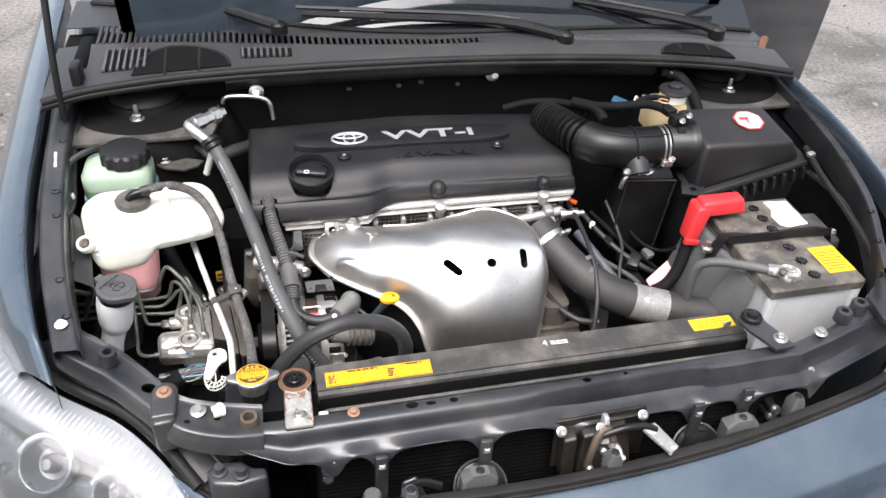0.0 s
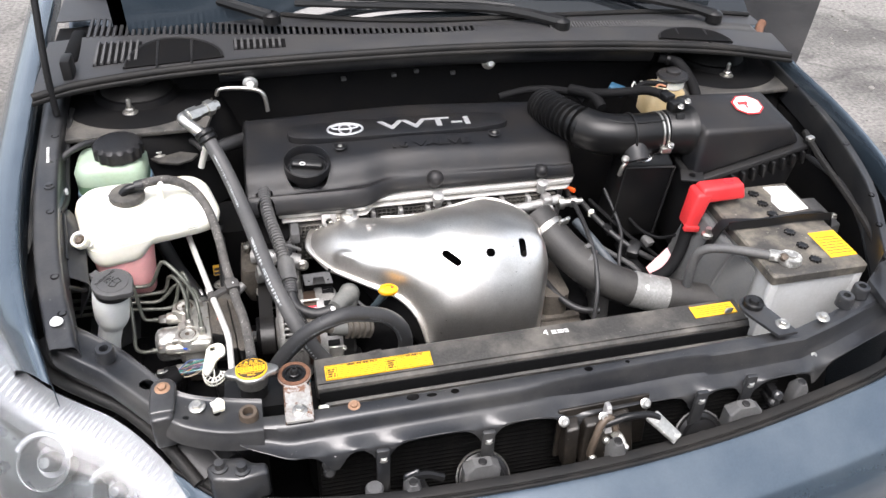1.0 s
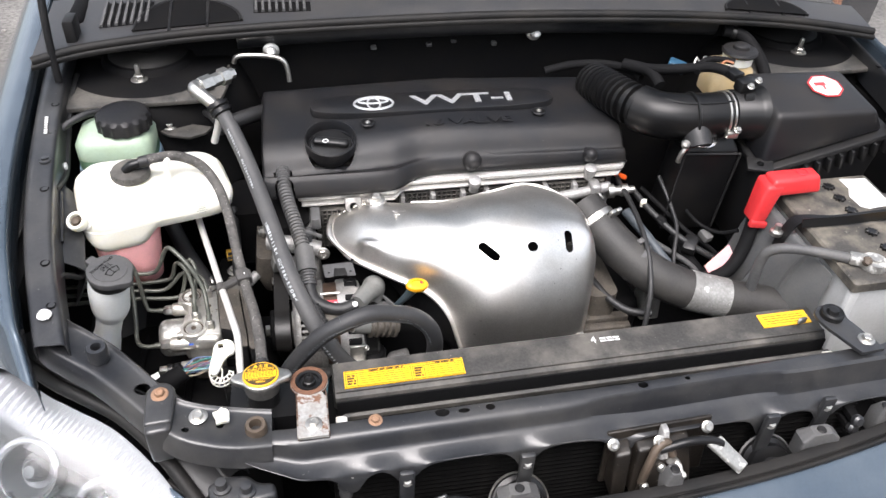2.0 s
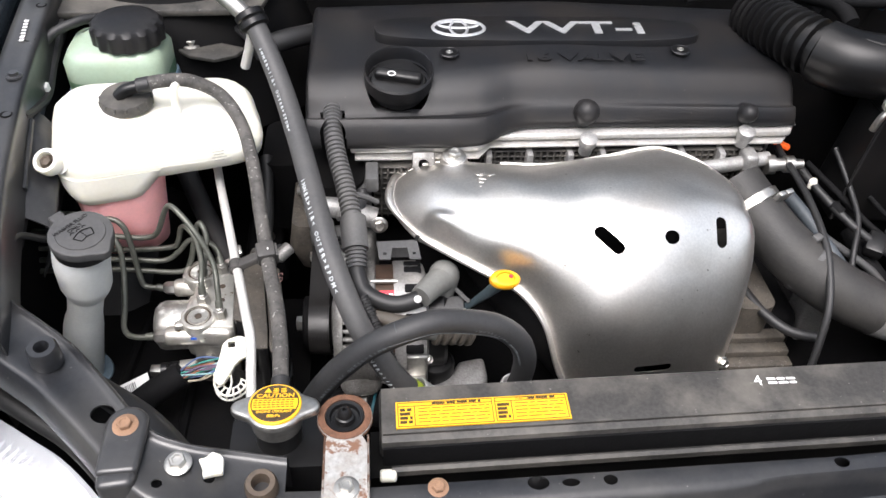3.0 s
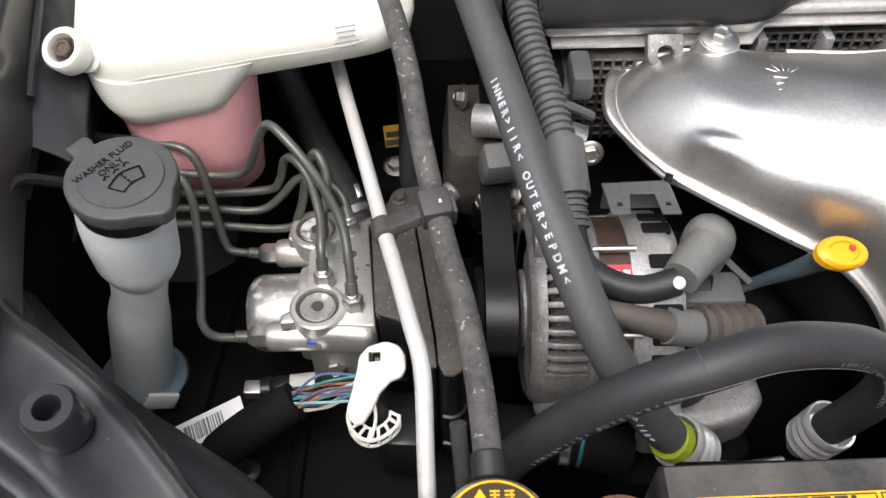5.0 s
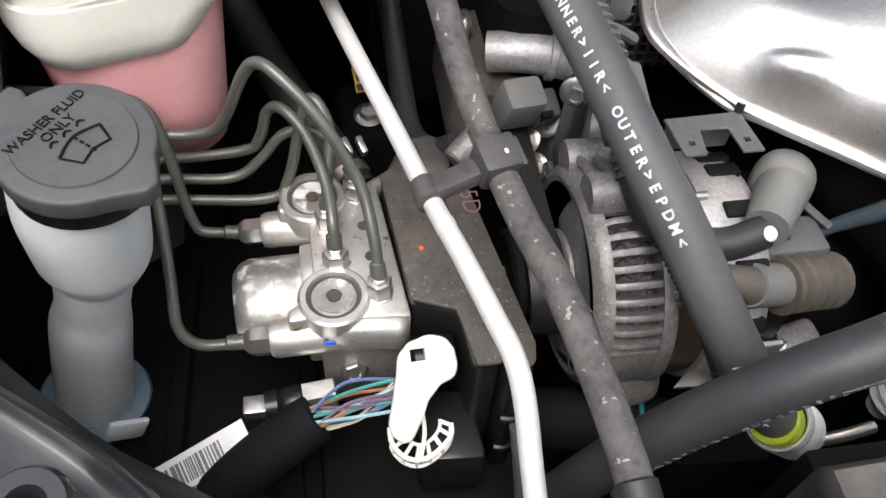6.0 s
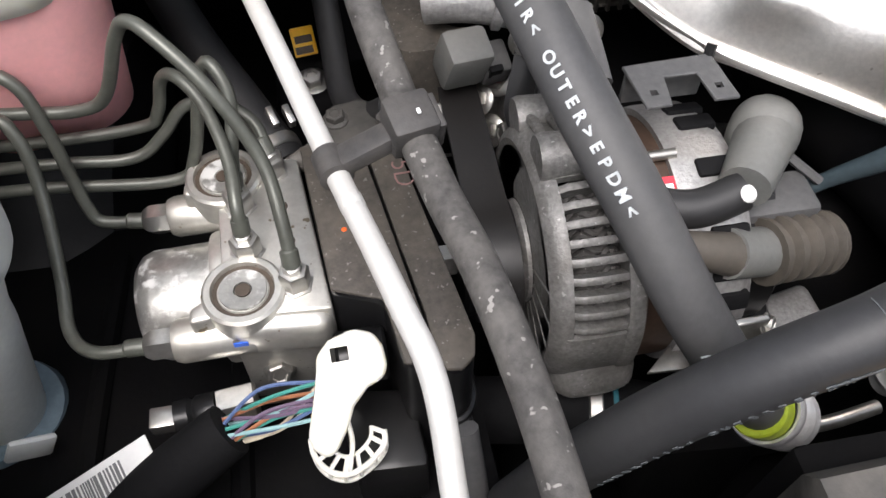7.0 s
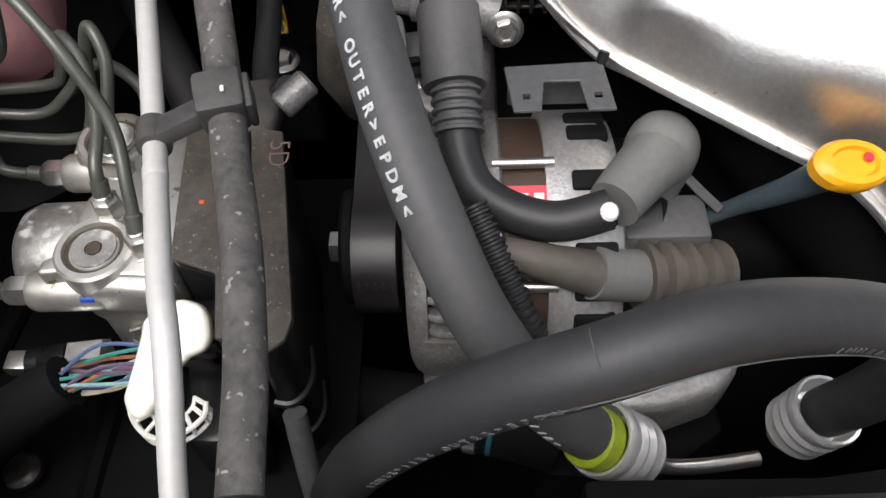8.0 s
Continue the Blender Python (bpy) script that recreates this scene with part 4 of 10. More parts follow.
    # wipers
    for pts, tip in (([(-0.62, 0.93, 1.055), (-0.50, 0.835, 1.042), (-0.40, 0.765, 1.033), (-0.325, 0.715, 1.024)], 0), ([(-0.28, 0.735, 1.040), (-0.12, 0.722, 1.034), (0.08, 0.702, 1.028), (0.16, 0.684, 1.022), (0.235, 0.655, 1.010)], 1), ([(0.28, 0.755, 1.045), (0.40, 0.720, 1.034), (0.52, 0.680, 1.020), (0.570, 0.660, 1.008)], 2)):
        q = thing("wiper", pts[-1], "black windscreen wiper arm resting on the glass", "wiper", "wipers")
        part("arm", tube(pts, lambda f: 0.006 + 0.006 * f, 8, 6), CLEANPL, q)
        part("blade", tube([Vector(a) + Vector((-0.01, 0.020, 0.006)) for a in pts[:-1]], 0.0045, 6, 6), RUBBER, q, "rubber wiper blade")
        part("pivot_cap", lathe([(0.017, -0.012), (0.016, 0.004), (0.009, 0.009), (0, 0.010)], Matrix.Translation(pts[-1]), 20), CLEANPL, q)
    return p


build_scuttle()


def build_far_body():
    """What of the car shows beyond the bay: an open front door and the bonnet's stay and hinge."""
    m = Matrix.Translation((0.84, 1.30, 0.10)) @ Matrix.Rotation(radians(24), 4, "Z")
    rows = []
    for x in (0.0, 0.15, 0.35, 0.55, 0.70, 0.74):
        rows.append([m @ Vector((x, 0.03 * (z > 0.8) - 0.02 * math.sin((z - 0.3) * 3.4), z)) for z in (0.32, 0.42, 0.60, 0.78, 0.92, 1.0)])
    door = part("door", thicken(grid(rows, 4), 0.03), DOORPAINT, car, "glossy door standing open, its paint darkened for the dim reflection")
    part("door_trim", shift(box(0.72, 0.04, 0.05, Matrix.Translation((0.365, 0.02, 0.31)), 0.01), m), PLASTIC, door)
    rows = []
    for x in (-0.70, -0.66, -0.4, 0, 0.4, 0.66, 0.70):
        dz = -0.03 if abs(x) > 0.68 else 0.0
        rows.append([(x, 0.78 - 0.03 * abs(x) - v * 0.10, 1.18 + v * 0.92 + dz + 0.02 * math.sin(v * math.pi)) for v in (0, 0.04, 0.3, 0.6, 0.96, 1.0)])
    h = part("bonnet", thicken(grid(rows, 4), 0.02), PAINT, car, "blue-grey bonnet propped wide open")
    part("stay", tube([(-0.704, 0.560, 0.925), (-0.706, 0.585, 1.02), (-0.700, 0.655, 1.22)], 0.006, 10, 6), CLEANPL, h, "black bonnet strut")
    part("hinge", tube([(0.655, 0.615, 0.955), (0.664, 0.630, 0.968), (0.680, 0.655, 0.978), (0.69, 0.665, 0.985)], 0.009, 8, 5), RUST, h, "brown-stained steel hinge")
    # added black block: the dark void between fender and scuttle, as a shape
    part("dark_void_block", span(-0.700, -0.672, 0.66, 0.80, 0.93, 0.985, 0.010, 3), DARKBAY, h, "black block standing for the dark void beside the scuttle")


build_far_body()

# ---- engine ----
def build_shield():
    t = thing("exhaust_heat_shield", (-0.02, 0.2, 0.56), "bright pressed-metal exhaust heat shield with slots", "heat shield")
    rows = [
        [(-0.289, 0.359, 0.774), (-0.299, 0.347, 0.776), (-0.3045, 0.330, 0.775), (-0.3035, 0.309, 0.773), (-0.295, 0.288, 0.770), (-0.281, 0.266, 0.766)],
        [(-0.272, 0.366, 0.776), (-0.268, 0.345, 0.795), (-0.262, 0.315, 0.803), (-0.258, 0.285, 0.801), (-0.257, 0.259, 0.789), (-0.258, 0.246, 0.764)],
        [(-0.235, 0.367, 0.781), (-0.230, 0.345, 0.801), (-0.220, 0.300, 0.813), (-0.212, 0.255, 0.812), (-0.211, 0.226, 0.797), (-0.214, 0.214, 0.759)],
        [(-0.175, 0.358, 0.783), (-0.172, 0.335, 0.805), (-0.166, 0.285, 0.823), (-0.160, 0.235, 0.819), (-0.165, 0.204, 0.794), (-0.172, 0.194, 0.745)],
        [(-0.114, 0.350, 0.786), (-0.112, 0.325, 0.812), (-0.108, 0.270, 0.832), (-0.105, 0.212, 0.826), (-0.125, 0.176, 0.775), (-0.143, 0.170, 0.716)],
        [(-0.055, 0.352, 0.792), (-0.058, 0.325, 0.818), (-0.062, 0.265, 0.838), (-0.065, 0.195, 0.828), (-0.090, 0.145, 0.760), (-0.122, 0.140, 0.660)],
        [(0.005, 0.358, 0.798), (0.002, 0.330, 0.820), (-0.010, 0.265, 0.838), (-0.020, 0.192, 0.824), (-0.040, 0.138, 0.745), (-0.075, 0.118, 0.610)],
        [(0.045, 0.338, 0.800), (0.043, 0.305, 0.822), (0.040, 0.255, 0.830), (0.036, 0.205, 0.815), (0.015, 0.146, 0.730), (-0.010, 0.118, 0.590)],
        [(0.074, 0.306, 0.796), (0.076, 0.280, 0.813), (0.076, 0.245, 0.815), (0.073, 0.207, 0.800), (0.058, 0.158, 0.710), (0.042, 0.130, 0.590)],
        [(0.086, 0.298, 0.765), (0.089, 0.275, 0.778), (0.090, 0.245, 0.780), (0.088, 0.212, 0.765), (0.072, 0.170, 0.690), (0.055, 0.145, 0.590)],
    ]
    for r, up in zip(rows, (0.0, 0.006, 0.008, 0.008, 0.009, 0.012, 0.014, 0.012, 0.010, 0.004)):
        (x, y, z), (x1, y1, z1) = r[0], r[1]
        r[0], r[1] = (x, y, z + up), (x1, y1, z1 + up * 0.2)
    bm = grid(rows, 8)

    def lump(c, r, h, axis=None):
        """Presses a smooth bump of height h into the sheet."""
        c = Vector(c)
        bm.normal_update()
        for v in bm.verts:
            d = v.co - c
            if axis:
                a = Vector(axis)
                f = max(-1.0, min(1.0, d.dot(a) / a.length_squared))
                d = d - a * f
            k = d.length / r
            if k < 1:
                v.co += Vector((0, -0.25, 0.97)) * h * (1 - k * k) ** 2

    lump((-0.236, 0.252, 0.790), 0.015, 0.0085, (0.022, -0.006, 0.0))
    lump((-0.231, 0.343, 0.803), 0.024, 0.0060)
    lump((-0.06, 0.27, 0.838), 0.075, 0.0045, (0.03, -0.05, 0))
    lump((-0.135, 0.300, 0.822), 0.040, -0.0030, (0.0, 0.05, 0))
    lump((0.020, 0.30, 0.825), 0.05, 0.003)
    for v in bm.verts:
        v.co.z += 0.0012 * noise.noise(v.co * 22)
    mark = min(bm.verts, key=lambda v: (v.co.x + 0.200) ** 2 + (v.co.y - 0.297) ** 2).co.copy()
    sheet = thicken(bm, 0.0012)

    def pill(p, n, length, w, ang=0):
        m = aim(p, n) @ Matrix.Rotation(radians(ang), 4, "Z")
        out = []
        for k in range(9):
            a = radians(-90 + 180 * k / 8)
            out.append((length / 2 + w * math.cos(a), w * math.sin(a)))
        for k in range(9):
            a = radians(90 + 180 * k / 8)
            out.append((-length / 2 + w * math.cos(a), w * math.sin(a)))
        return prism(out, -0.025, 0.025, 0, 1, m)

    sheet = carve(sheet, [pill((-0.087, 0.188, 0.822), (0, -0.6, 0.8), 0.024, 0.0062, -48), pill((-0.024, 0.189, 0.822), (0, -0.6, 0.8), 0.002, 0.0070, 0), pill((0.036, 0.204, 0.815), (0, -0.6, 0.8), 0.020, 0.0062, 90), pill((-0.030, 0.126, 0.690), (0, -0.9, 0.3), 0.034, 0.0042, 0)])
    body = part("shield_body", sheet, SHIELD, t, "bright brushed metal sheet", 50)
    # rolled lip along the lower left edge and the top
    edge = [r[-1] for r in rows[6::-1]] + [rows[0][3], rows[0][1]] + [r[0] for r in rows[0:3]]
    part("rolled_lip", tube(edge, 0.0034, 8, 8), SHIELD, t, "rolled bright lip")
    flange = []
    mids = [Vector(r[2]) for r in rows[6::-1]] + [Vector(rows[1][2])] * 2 + [Vector(r[2]) for r in rows[1:4]]
    for q, c in zip(edge, mids):
        q = Vector(q)
        out = q - c
        out.z = 0
        out = out.normalized()
        flange.append([q - out * 0.0045 + Vector((0, 0, 0.0005)), q - out * 0.002 + Vector((0, 0, 0.0040)), q + out * 0.0015 + Vector((0, 0, 0.0046)), q + out * 0.0055 + Vector((0, 0, 0.0038)), q + out * 0.0070 + Vector((0, 0, 0.0010))])
    part("edge_flange", thicken(grid(flange, 6), 0.001), SHIELD, t, "flat bright edge flange")
    edge2 = [r[0] for r in rows[3:9]]
    part("rolled_lip", tube(edge2, 0.0028, 8, 8), SHIELD, t, "rolled bright lip")
    part("bolt_boss", lathe([(0.0175, -0.012), (0.0150, -0.002), (0.0140, 0.002), (0.010, 0.003)], aim((-0.231, 0.346, 0.8095), (0, -0.1, 1)), 26), SHIELD, t, "pressed bolt boss")
    bolt(t, (-0.231, 0.346, 0.8115), (0, -0.1, 1), 0.0074, STEEL, 1.75, "bolt", "bright flanged bolt")
    bolt(t, (0.010, 0.349, 0.807), (0, -0.2, 1), 0.0068, RUSTBOLT, 1.6, "rusty_bolt", "rusted bolt")
    bolt(t, (0.060, 0.150, 0.668), (0.3, -0.8, 0.4), 0.0055, STEEL, 1.4)
    bolt(t, (-0.125, 0.105, 0.640), (-0.3, -0.8, 0.4), 0.0055, RUSTBOLT, 1.4, "rusty_bolt")
    stamp = bmesh.new()
    tilt = aim((mark.x, mark.y, mark.z - 0.0003), (0, -0.05, 1))
    for k in range(5):
        a = radians(-60 + 30 * k)
        add(stamp, box(0.008, 0.0007, 0.0006, tilt @ pose(0.009 * math.sin(a), 0.006 + 0.006 * math.cos(a), 0, 0, 0, 90 - math.degrees(a)), 0.0003, 1))
    for k in range(3):
        add(stamp, box(0.016, 0.0006, 0.0006, tilt @ pose(0, 0.001 - 0.005 * k, 0, 0, 0, 9 * (k - 1)), 0.0003, 1))
    part("stamped_mark", stamp, SHIELD, t, "faint stamped mark")


build_shield()


def build_engine():
    t = thing("engine", (-0.08, 0.42, 0.16), "aluminium four-cylinder car engine with a grey cast head", "engine")
    part("block", span(-0.34, 0.19, 0.22, 0.62, 0.22, 0.66, 0.02, 3), DARKBAY, t, "near-black block, low-bay shade in its colour")
    part("cylinder_head", loft([rring(-0.335, 0.195, 0.425, 0.61, z, 0.02) for z in (0.64, 0.70, 0.775)]), CAST, t, "grey cast aluminium head")
    # ledge under the cover
    part("head_flange", prism([(-0.350, 0.364), (-0.20, 0.366), (-0.180, 0.388), (0.19, 0.394), (0.20, 0.41), (0.20, 0.61), (-0.36, 0.61)], 0.8025, 0.8110, 0.003, 2), FLANGE, t, "bright machined flange")
    part("head_flange", prism([(-0.345, 0.360), (-0.20, 0.362), (-0.185, 0.383), (0.18, 0.388), (0.19, 0.40), (0.19, 0.60), (-0.35, 0.60)], 0.7955, 0.7990, 0.0012, 2), FLANGE, t, "bright machined flange")
    layer = mesh_of("gasket_layer", box(0.485, 0.040, 0.0022, None, 0.0006, 1), DUSTPL)
    side = mesh_of("gasket_layer", box(0.058, 0.020, 0.0022, None, 0.0006, 1), DUSTPL)
    post = mesh_of("gasket_post", box(0.0022, 0.0035, 0.075, None, 0.0004, 1), DUSTPL)
    # black blocks put the shade behind the gasket mesh into colour
    part("gasket_shade_backing", span(-0.328, -0.262, 0.372, 0.392, 0.700, 0.790, 0.002), MATTE, t, "black backing that paints in the shade below the flange")
    part("gasket_shade_backing", span(-0.328, 0.165, 0.395, 0.42, 0.700, 0.790, 0.002), MATTE, t, "black backing that paints in the shade below the flange")
    for k in range(10):
        part("gasket_layer", layer, None, t, m=Matrix.Translation((-0.0825, 0.4085, 0.7865 - k * 0.0078)))
        part("gasket_layer", side, None, t, m=Matrix.Translation((-0.295, 0.3685, 0.7865 - k * 0.0078)))
    for k in range(8):
        part("gasket_post", post, None, t, m=Matrix.Translation((-0.3225 + k * 0.0078, 0.3590, 0.750)))
    for k in range(60):
        part("gasket_post", post, None, t, m=Matrix.Translation((-0.322 + k * 0.0081, 0.3895, 0.750)))
    web = mesh_of("web", box(0.008, 0.03, 0.075, None, 0.002), CAST)
    for x in (-0.255, -0.185, -0.135, -0.085, -0.045, 0.005, 0.055, 0.105, 0.14):
        part("web", web, None, t, m=Matrix.Translation((x, 0.392, 0.752)))
    part("lifting_lug", carve(prism([(-0.013, -0.010), (0.013, -0.010), (0.013, 0.006), (0.009, 0.014), (0, 0.0165), (-0.009, 0.014), (-0.013, 0.006)], -0.005, 0.005, 0.002, 2, Matrix.Translation((-0.266, 0.353, 0.800)) @ pose(0, 0, 0, 52) @ pose(0, 0, 0, 0, 0, 180)), [cyl(0.0062, 0.05, Matrix.Translation((-0.266, 0.353, 0.800)) @ pose(0, 0, 0, 52) @ pose(0, 0, 0, 0, 0, 180) @ Matrix.Translation((0, 0.004, -0.025)), 18, 0)]), DIRTCAST, t, "cast lug with a bolt hole")
    for x, y in ((-0.07, 0.374), (0.129, 0.388)):
        part("cover_stud", lathe([(0.008, -0.012), (0.008, 0.0), (0.0105, 0.002), (0.0105, 0.012), (0.006, 0.014)], aim((x, y, 0.806), (0, -0.25, 1)), 16), CAST, t, "bright stud boss")
    # fuel rail end on the car's left of the head
    part("rail_pipe", tube([(0.05, 0.366, 0.772), (0.11, 0.372, 0.776), (0.165, 0.38, 0.780)], 0.009, 14, 4), CAST, t, "round cast pipe")
    part("rail_boss", span(0.128, 0.146, 0.362, 0.388, 0.764, 0.794, 0.005, 3), CAST, t)
    bolt(t, (0.137, 0.354, 0.776), (0, -1, 0.3), 0.006, CAST, 1.5)
    part("sensor", lathe([(0.012, 0), (0.012, 0.010), (0.008, 0.011), (0.008, 0.022), (0.0105, 0.023), (0.0105, 0.034), (0.006, 0.036), (0.006, 0.046), (0, 0.046)], aim((0.160, 0.372, 0.776), (1, -0.05, 0.05)), 14), STEEL, t, "plated temperature sensor")
    # timing side castings and mount in the dark; near-black holds their shade
    part("timing_cover", loft([rring(-0.395, -0.335, 0.33, 0.60, z, 0.02) for z in (0.30, 0.55, 0.78)]), DARKBAY, t, "timing cover blackened for the shade there")
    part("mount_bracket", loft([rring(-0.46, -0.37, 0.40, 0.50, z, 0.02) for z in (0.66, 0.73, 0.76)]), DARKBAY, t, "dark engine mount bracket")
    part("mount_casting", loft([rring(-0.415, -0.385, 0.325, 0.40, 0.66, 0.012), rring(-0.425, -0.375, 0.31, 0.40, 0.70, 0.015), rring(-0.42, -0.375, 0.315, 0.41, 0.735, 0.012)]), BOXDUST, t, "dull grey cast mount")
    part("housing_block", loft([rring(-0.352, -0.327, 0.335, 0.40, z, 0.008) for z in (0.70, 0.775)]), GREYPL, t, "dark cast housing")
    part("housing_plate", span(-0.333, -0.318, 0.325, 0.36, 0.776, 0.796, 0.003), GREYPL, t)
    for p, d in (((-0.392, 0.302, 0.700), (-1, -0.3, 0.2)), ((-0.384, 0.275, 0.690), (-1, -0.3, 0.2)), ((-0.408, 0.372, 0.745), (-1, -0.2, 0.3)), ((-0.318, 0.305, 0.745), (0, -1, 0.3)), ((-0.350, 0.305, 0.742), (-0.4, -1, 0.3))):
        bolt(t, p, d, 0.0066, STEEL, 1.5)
    # gearbox top and hoses' floor on the other side, blackened for the shade
    part("gearbox", loft([rring(0.16, 0.48, 0.12, 0.52, 0.24, 0.06), rring(0.15, 0.46, 0.14, 0.50, 0.45, 0.06), rring(0.18, 0.40, 0.18, 0.46, 0.56, 0.05)]), DARKBAY, t, "dirty gearbox housing blackened for the shade there")
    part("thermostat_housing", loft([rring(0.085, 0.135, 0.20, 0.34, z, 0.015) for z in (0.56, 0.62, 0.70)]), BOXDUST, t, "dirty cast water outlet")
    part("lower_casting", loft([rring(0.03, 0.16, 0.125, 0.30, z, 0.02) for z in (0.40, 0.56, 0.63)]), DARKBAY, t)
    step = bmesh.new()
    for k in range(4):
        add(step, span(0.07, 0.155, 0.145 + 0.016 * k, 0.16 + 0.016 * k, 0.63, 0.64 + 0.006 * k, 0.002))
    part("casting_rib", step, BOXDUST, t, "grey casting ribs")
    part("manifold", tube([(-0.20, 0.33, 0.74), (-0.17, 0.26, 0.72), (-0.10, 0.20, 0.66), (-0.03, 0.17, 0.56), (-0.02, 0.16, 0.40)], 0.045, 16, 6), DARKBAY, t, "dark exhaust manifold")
    return t


engine = build_engine()


def build_cover():
    t = thing("engine_cover", (-0.1, 0.45, 0.81), "dusty black plastic engine cover with silver lettering", "engine cover")

    def section(x):
        """The cover's outline from back to front at x: (y, z)."""
        f = 1 / (1 + math.exp((x + 0.175) / 0.012))
        top = 0.885 - 0.012 * abs(x + 0.1) / 0.3
        yb = 0.605
        return [(yb + 0.004, 0.815), (yb + 0.004, top - 0.025), (yb - 0.006, top - 0.004), (yb - 0.03, top), (0.52, top - 0.002), (0.462, top - 0.006),
                (0.440 - 0.006 * f, top - 0.010), (0.425 - 0.012 * f, top - 0.022), (0.412 - 0.020 * f, top - 0.038 - 0.004 * f), (0.404 - 0.034 * f, 0.838 + 0.008 * f), (0.398 - 0.042 * f, 0.824), (0.399 - 0.042 * f, 0.815)]

    xs = [-0.398, -0.394, -0.38, -0.35, -0.31, -0.27, -0.23, -0.20, -0.185, -0.17, -0.155, -0.13, -0.08, -0.02, 0.04, 0.09, 0.13, 0.165, 0.182, 0.190]
    rows = []
    for i, x in enumerate(xs):
        s = section(x)
        if i in (0, len(xs) - 1):
            s = [(0.5 + (y - 0.5) * 0.985, min(z, 0.862)) for y, z in s]
        elif i in (1, len(xs) - 2):
            s = [(0.5 + (y - 0.5) * 0.995, min(z, 0.872)) for y, z in s]
        rows.append([(x, y, z) for y, z in s])
    first, last = rows[0], rows[-1]
    rows.insert(0, [(first[0][0] - 0.003, y, 0.815 + (z - 0.815) * 0.75) for _, y, z in first])
    rows.insert(0, [(first[0][0] - 0.004, y, 0.815) for _, y, z in first])
    rows.append([(last[0][0] + 0.003, y, 0.815 + (z - 0.815) * 0.75) for _, y, z in last])
    rows.append([(last[0][0] + 0.004, y, 0.815) for _, y, z in last])
    sheet = thicken(grid(rows, 5), 0.003)
    cutters = [cyl(0.0095, 0.02, Matrix.Translation((-0.231, 0.464, 0.866)), 24, 0), cyl(0.0095, 0.02, Matrix.Translation((0.056, 0.472, 0.866)), 24, 0),
               tube([(-0.366, 0.30, 0.828), (-0.370, 0.40, 0.836)], 0.0145, 18, 2), span(-0.382, -0.353, 0.32, 0.392, 0.80, 0.828, 0),
               cyl(0.0375, 0.1, Matrix.Translation((-0.293, 0.425, 0.845)) @ pose(0, 0, 0, 14, 0, 0), 32, 0)]
    body = part("cover_shell", carve(sheet, cutters), COVERPL, t, "dusty black moulded shell", 32)
    for x, y in ((-0.231, 0.464), (0.056, 0.472)):
        part("recess", lathe([(0.0098, 0.003), (0.0092, -0.004), (0.0085, -0.008), (0, -0.008)], Matrix.Translation((x, y, 0.8765)), 22), CLEANPL, t, "round bolt recess")
        part("recess_rim", lathe([(0.0094, 0.0), (0.0108, 0.0012), (0.0125, 0.0)], Matrix.Translation((x, y, 0.8785)), 26), COVERPL, t)
        part("acorn_nut", lathe([(0.0055, -0.007), (0.0055, 0.0), (0.004, 0.003), (0.002, 0.0035), (0, 0.002)], Matrix.Translation((x, y, 0.877)), 12), STEEL, t, "small bright nut")
    # domes over the studs on the front
    for x, y, z, r in ((-0.070, 0.394, 0.839, 0.0145), (0.129, 0.394, 0.836, 0.0115)):
        part("stud_dome", lathe([(r * 1.35, -0.018), (r * 1.05, -0.006), (r, 0.004), (r * 0.8, 0.010), (r * 0.4, 0.0135), (0, 0.0145)], aim((x, y + 0.004, z - 0.002), (0, -0.85, 0.55)), 24), COVERPL, t, "rounded stud dome")
    # raised oval field round the lettering
    out = []
    for k in range(40):
        a = 2 * math.pi * k / 40
        c, s = math.cos(a), math.sin(a)
        out.append((-0.115 + 0.205 * math.copysign(abs(c) ** 0.55, c), 0.514 + 0.032 * math.copysign(abs(s) ** 0.6, s)))
    part("lettering_field", prism(out, 0.868, 0.8855, 0.0012, 2), COVERPL, t, "slightly raised oval field")
    ring = bmesh.new()
    zt = 0.8858
    for rx, ry in ((0.032, 0.0205),):
        bm = tube([(-0.216 + rx * math.cos(radians(a)), 0.512 + ry * math.sin(radians(a)), zt) for a in range(0, 361, 15)], 0.0022, 6, 2, cap=False)
        add(ring, bm)
    add(ring, tube([(-0.216 + 0.0105 * math.cos(radians(a)), 0.511 + 0.0185 * math.sin(radians(a)), zt) for a in range(0, 361, 20)], 0.0018, 6, 2, cap=False))
    add(ring, tube([(-0.216 + 0.024 * math.cos(radians(a)), 0.520 + 0.0085 * math.sin(radians(a)), zt) for a in range(0, 361, 20)], 0.0018, 6, 2, cap=False))
    part("emblem", ring, SILVER, t, "silver oval emblem")
    part("lettering", letters("VVT-i", 0.042, Matrix.Translation((-0.066, 0.513, 0.8862)), 0.0006, 1.75, 0.0008), SILVER, t, "silver raised lettering")
    part("lettering", letters("16 VALVE", 0.019, Matrix.Translation((-0.07, 0.452, 0.8795)) @ pose(0, 0, 0, 8, 0, 0), 0.0006, 1.9, 0.0006), COVERPL, t, "black raised lettering")
    # filler cap in its boss
    part("filler_well", lathe([(0.0395, -0.014), (0.0405, 0.004), (0.0385, 0.006), (0.0365, 0.003), (0.035, -0.012), (0, -0.014)], aim((-0.293, 0.425, 0.874), (0, -0.24, 1)), 36), COVERPL, t, "round well")
    m = aim((-0.293, 0.4245, 0.8615), (0, -0.24, 1))
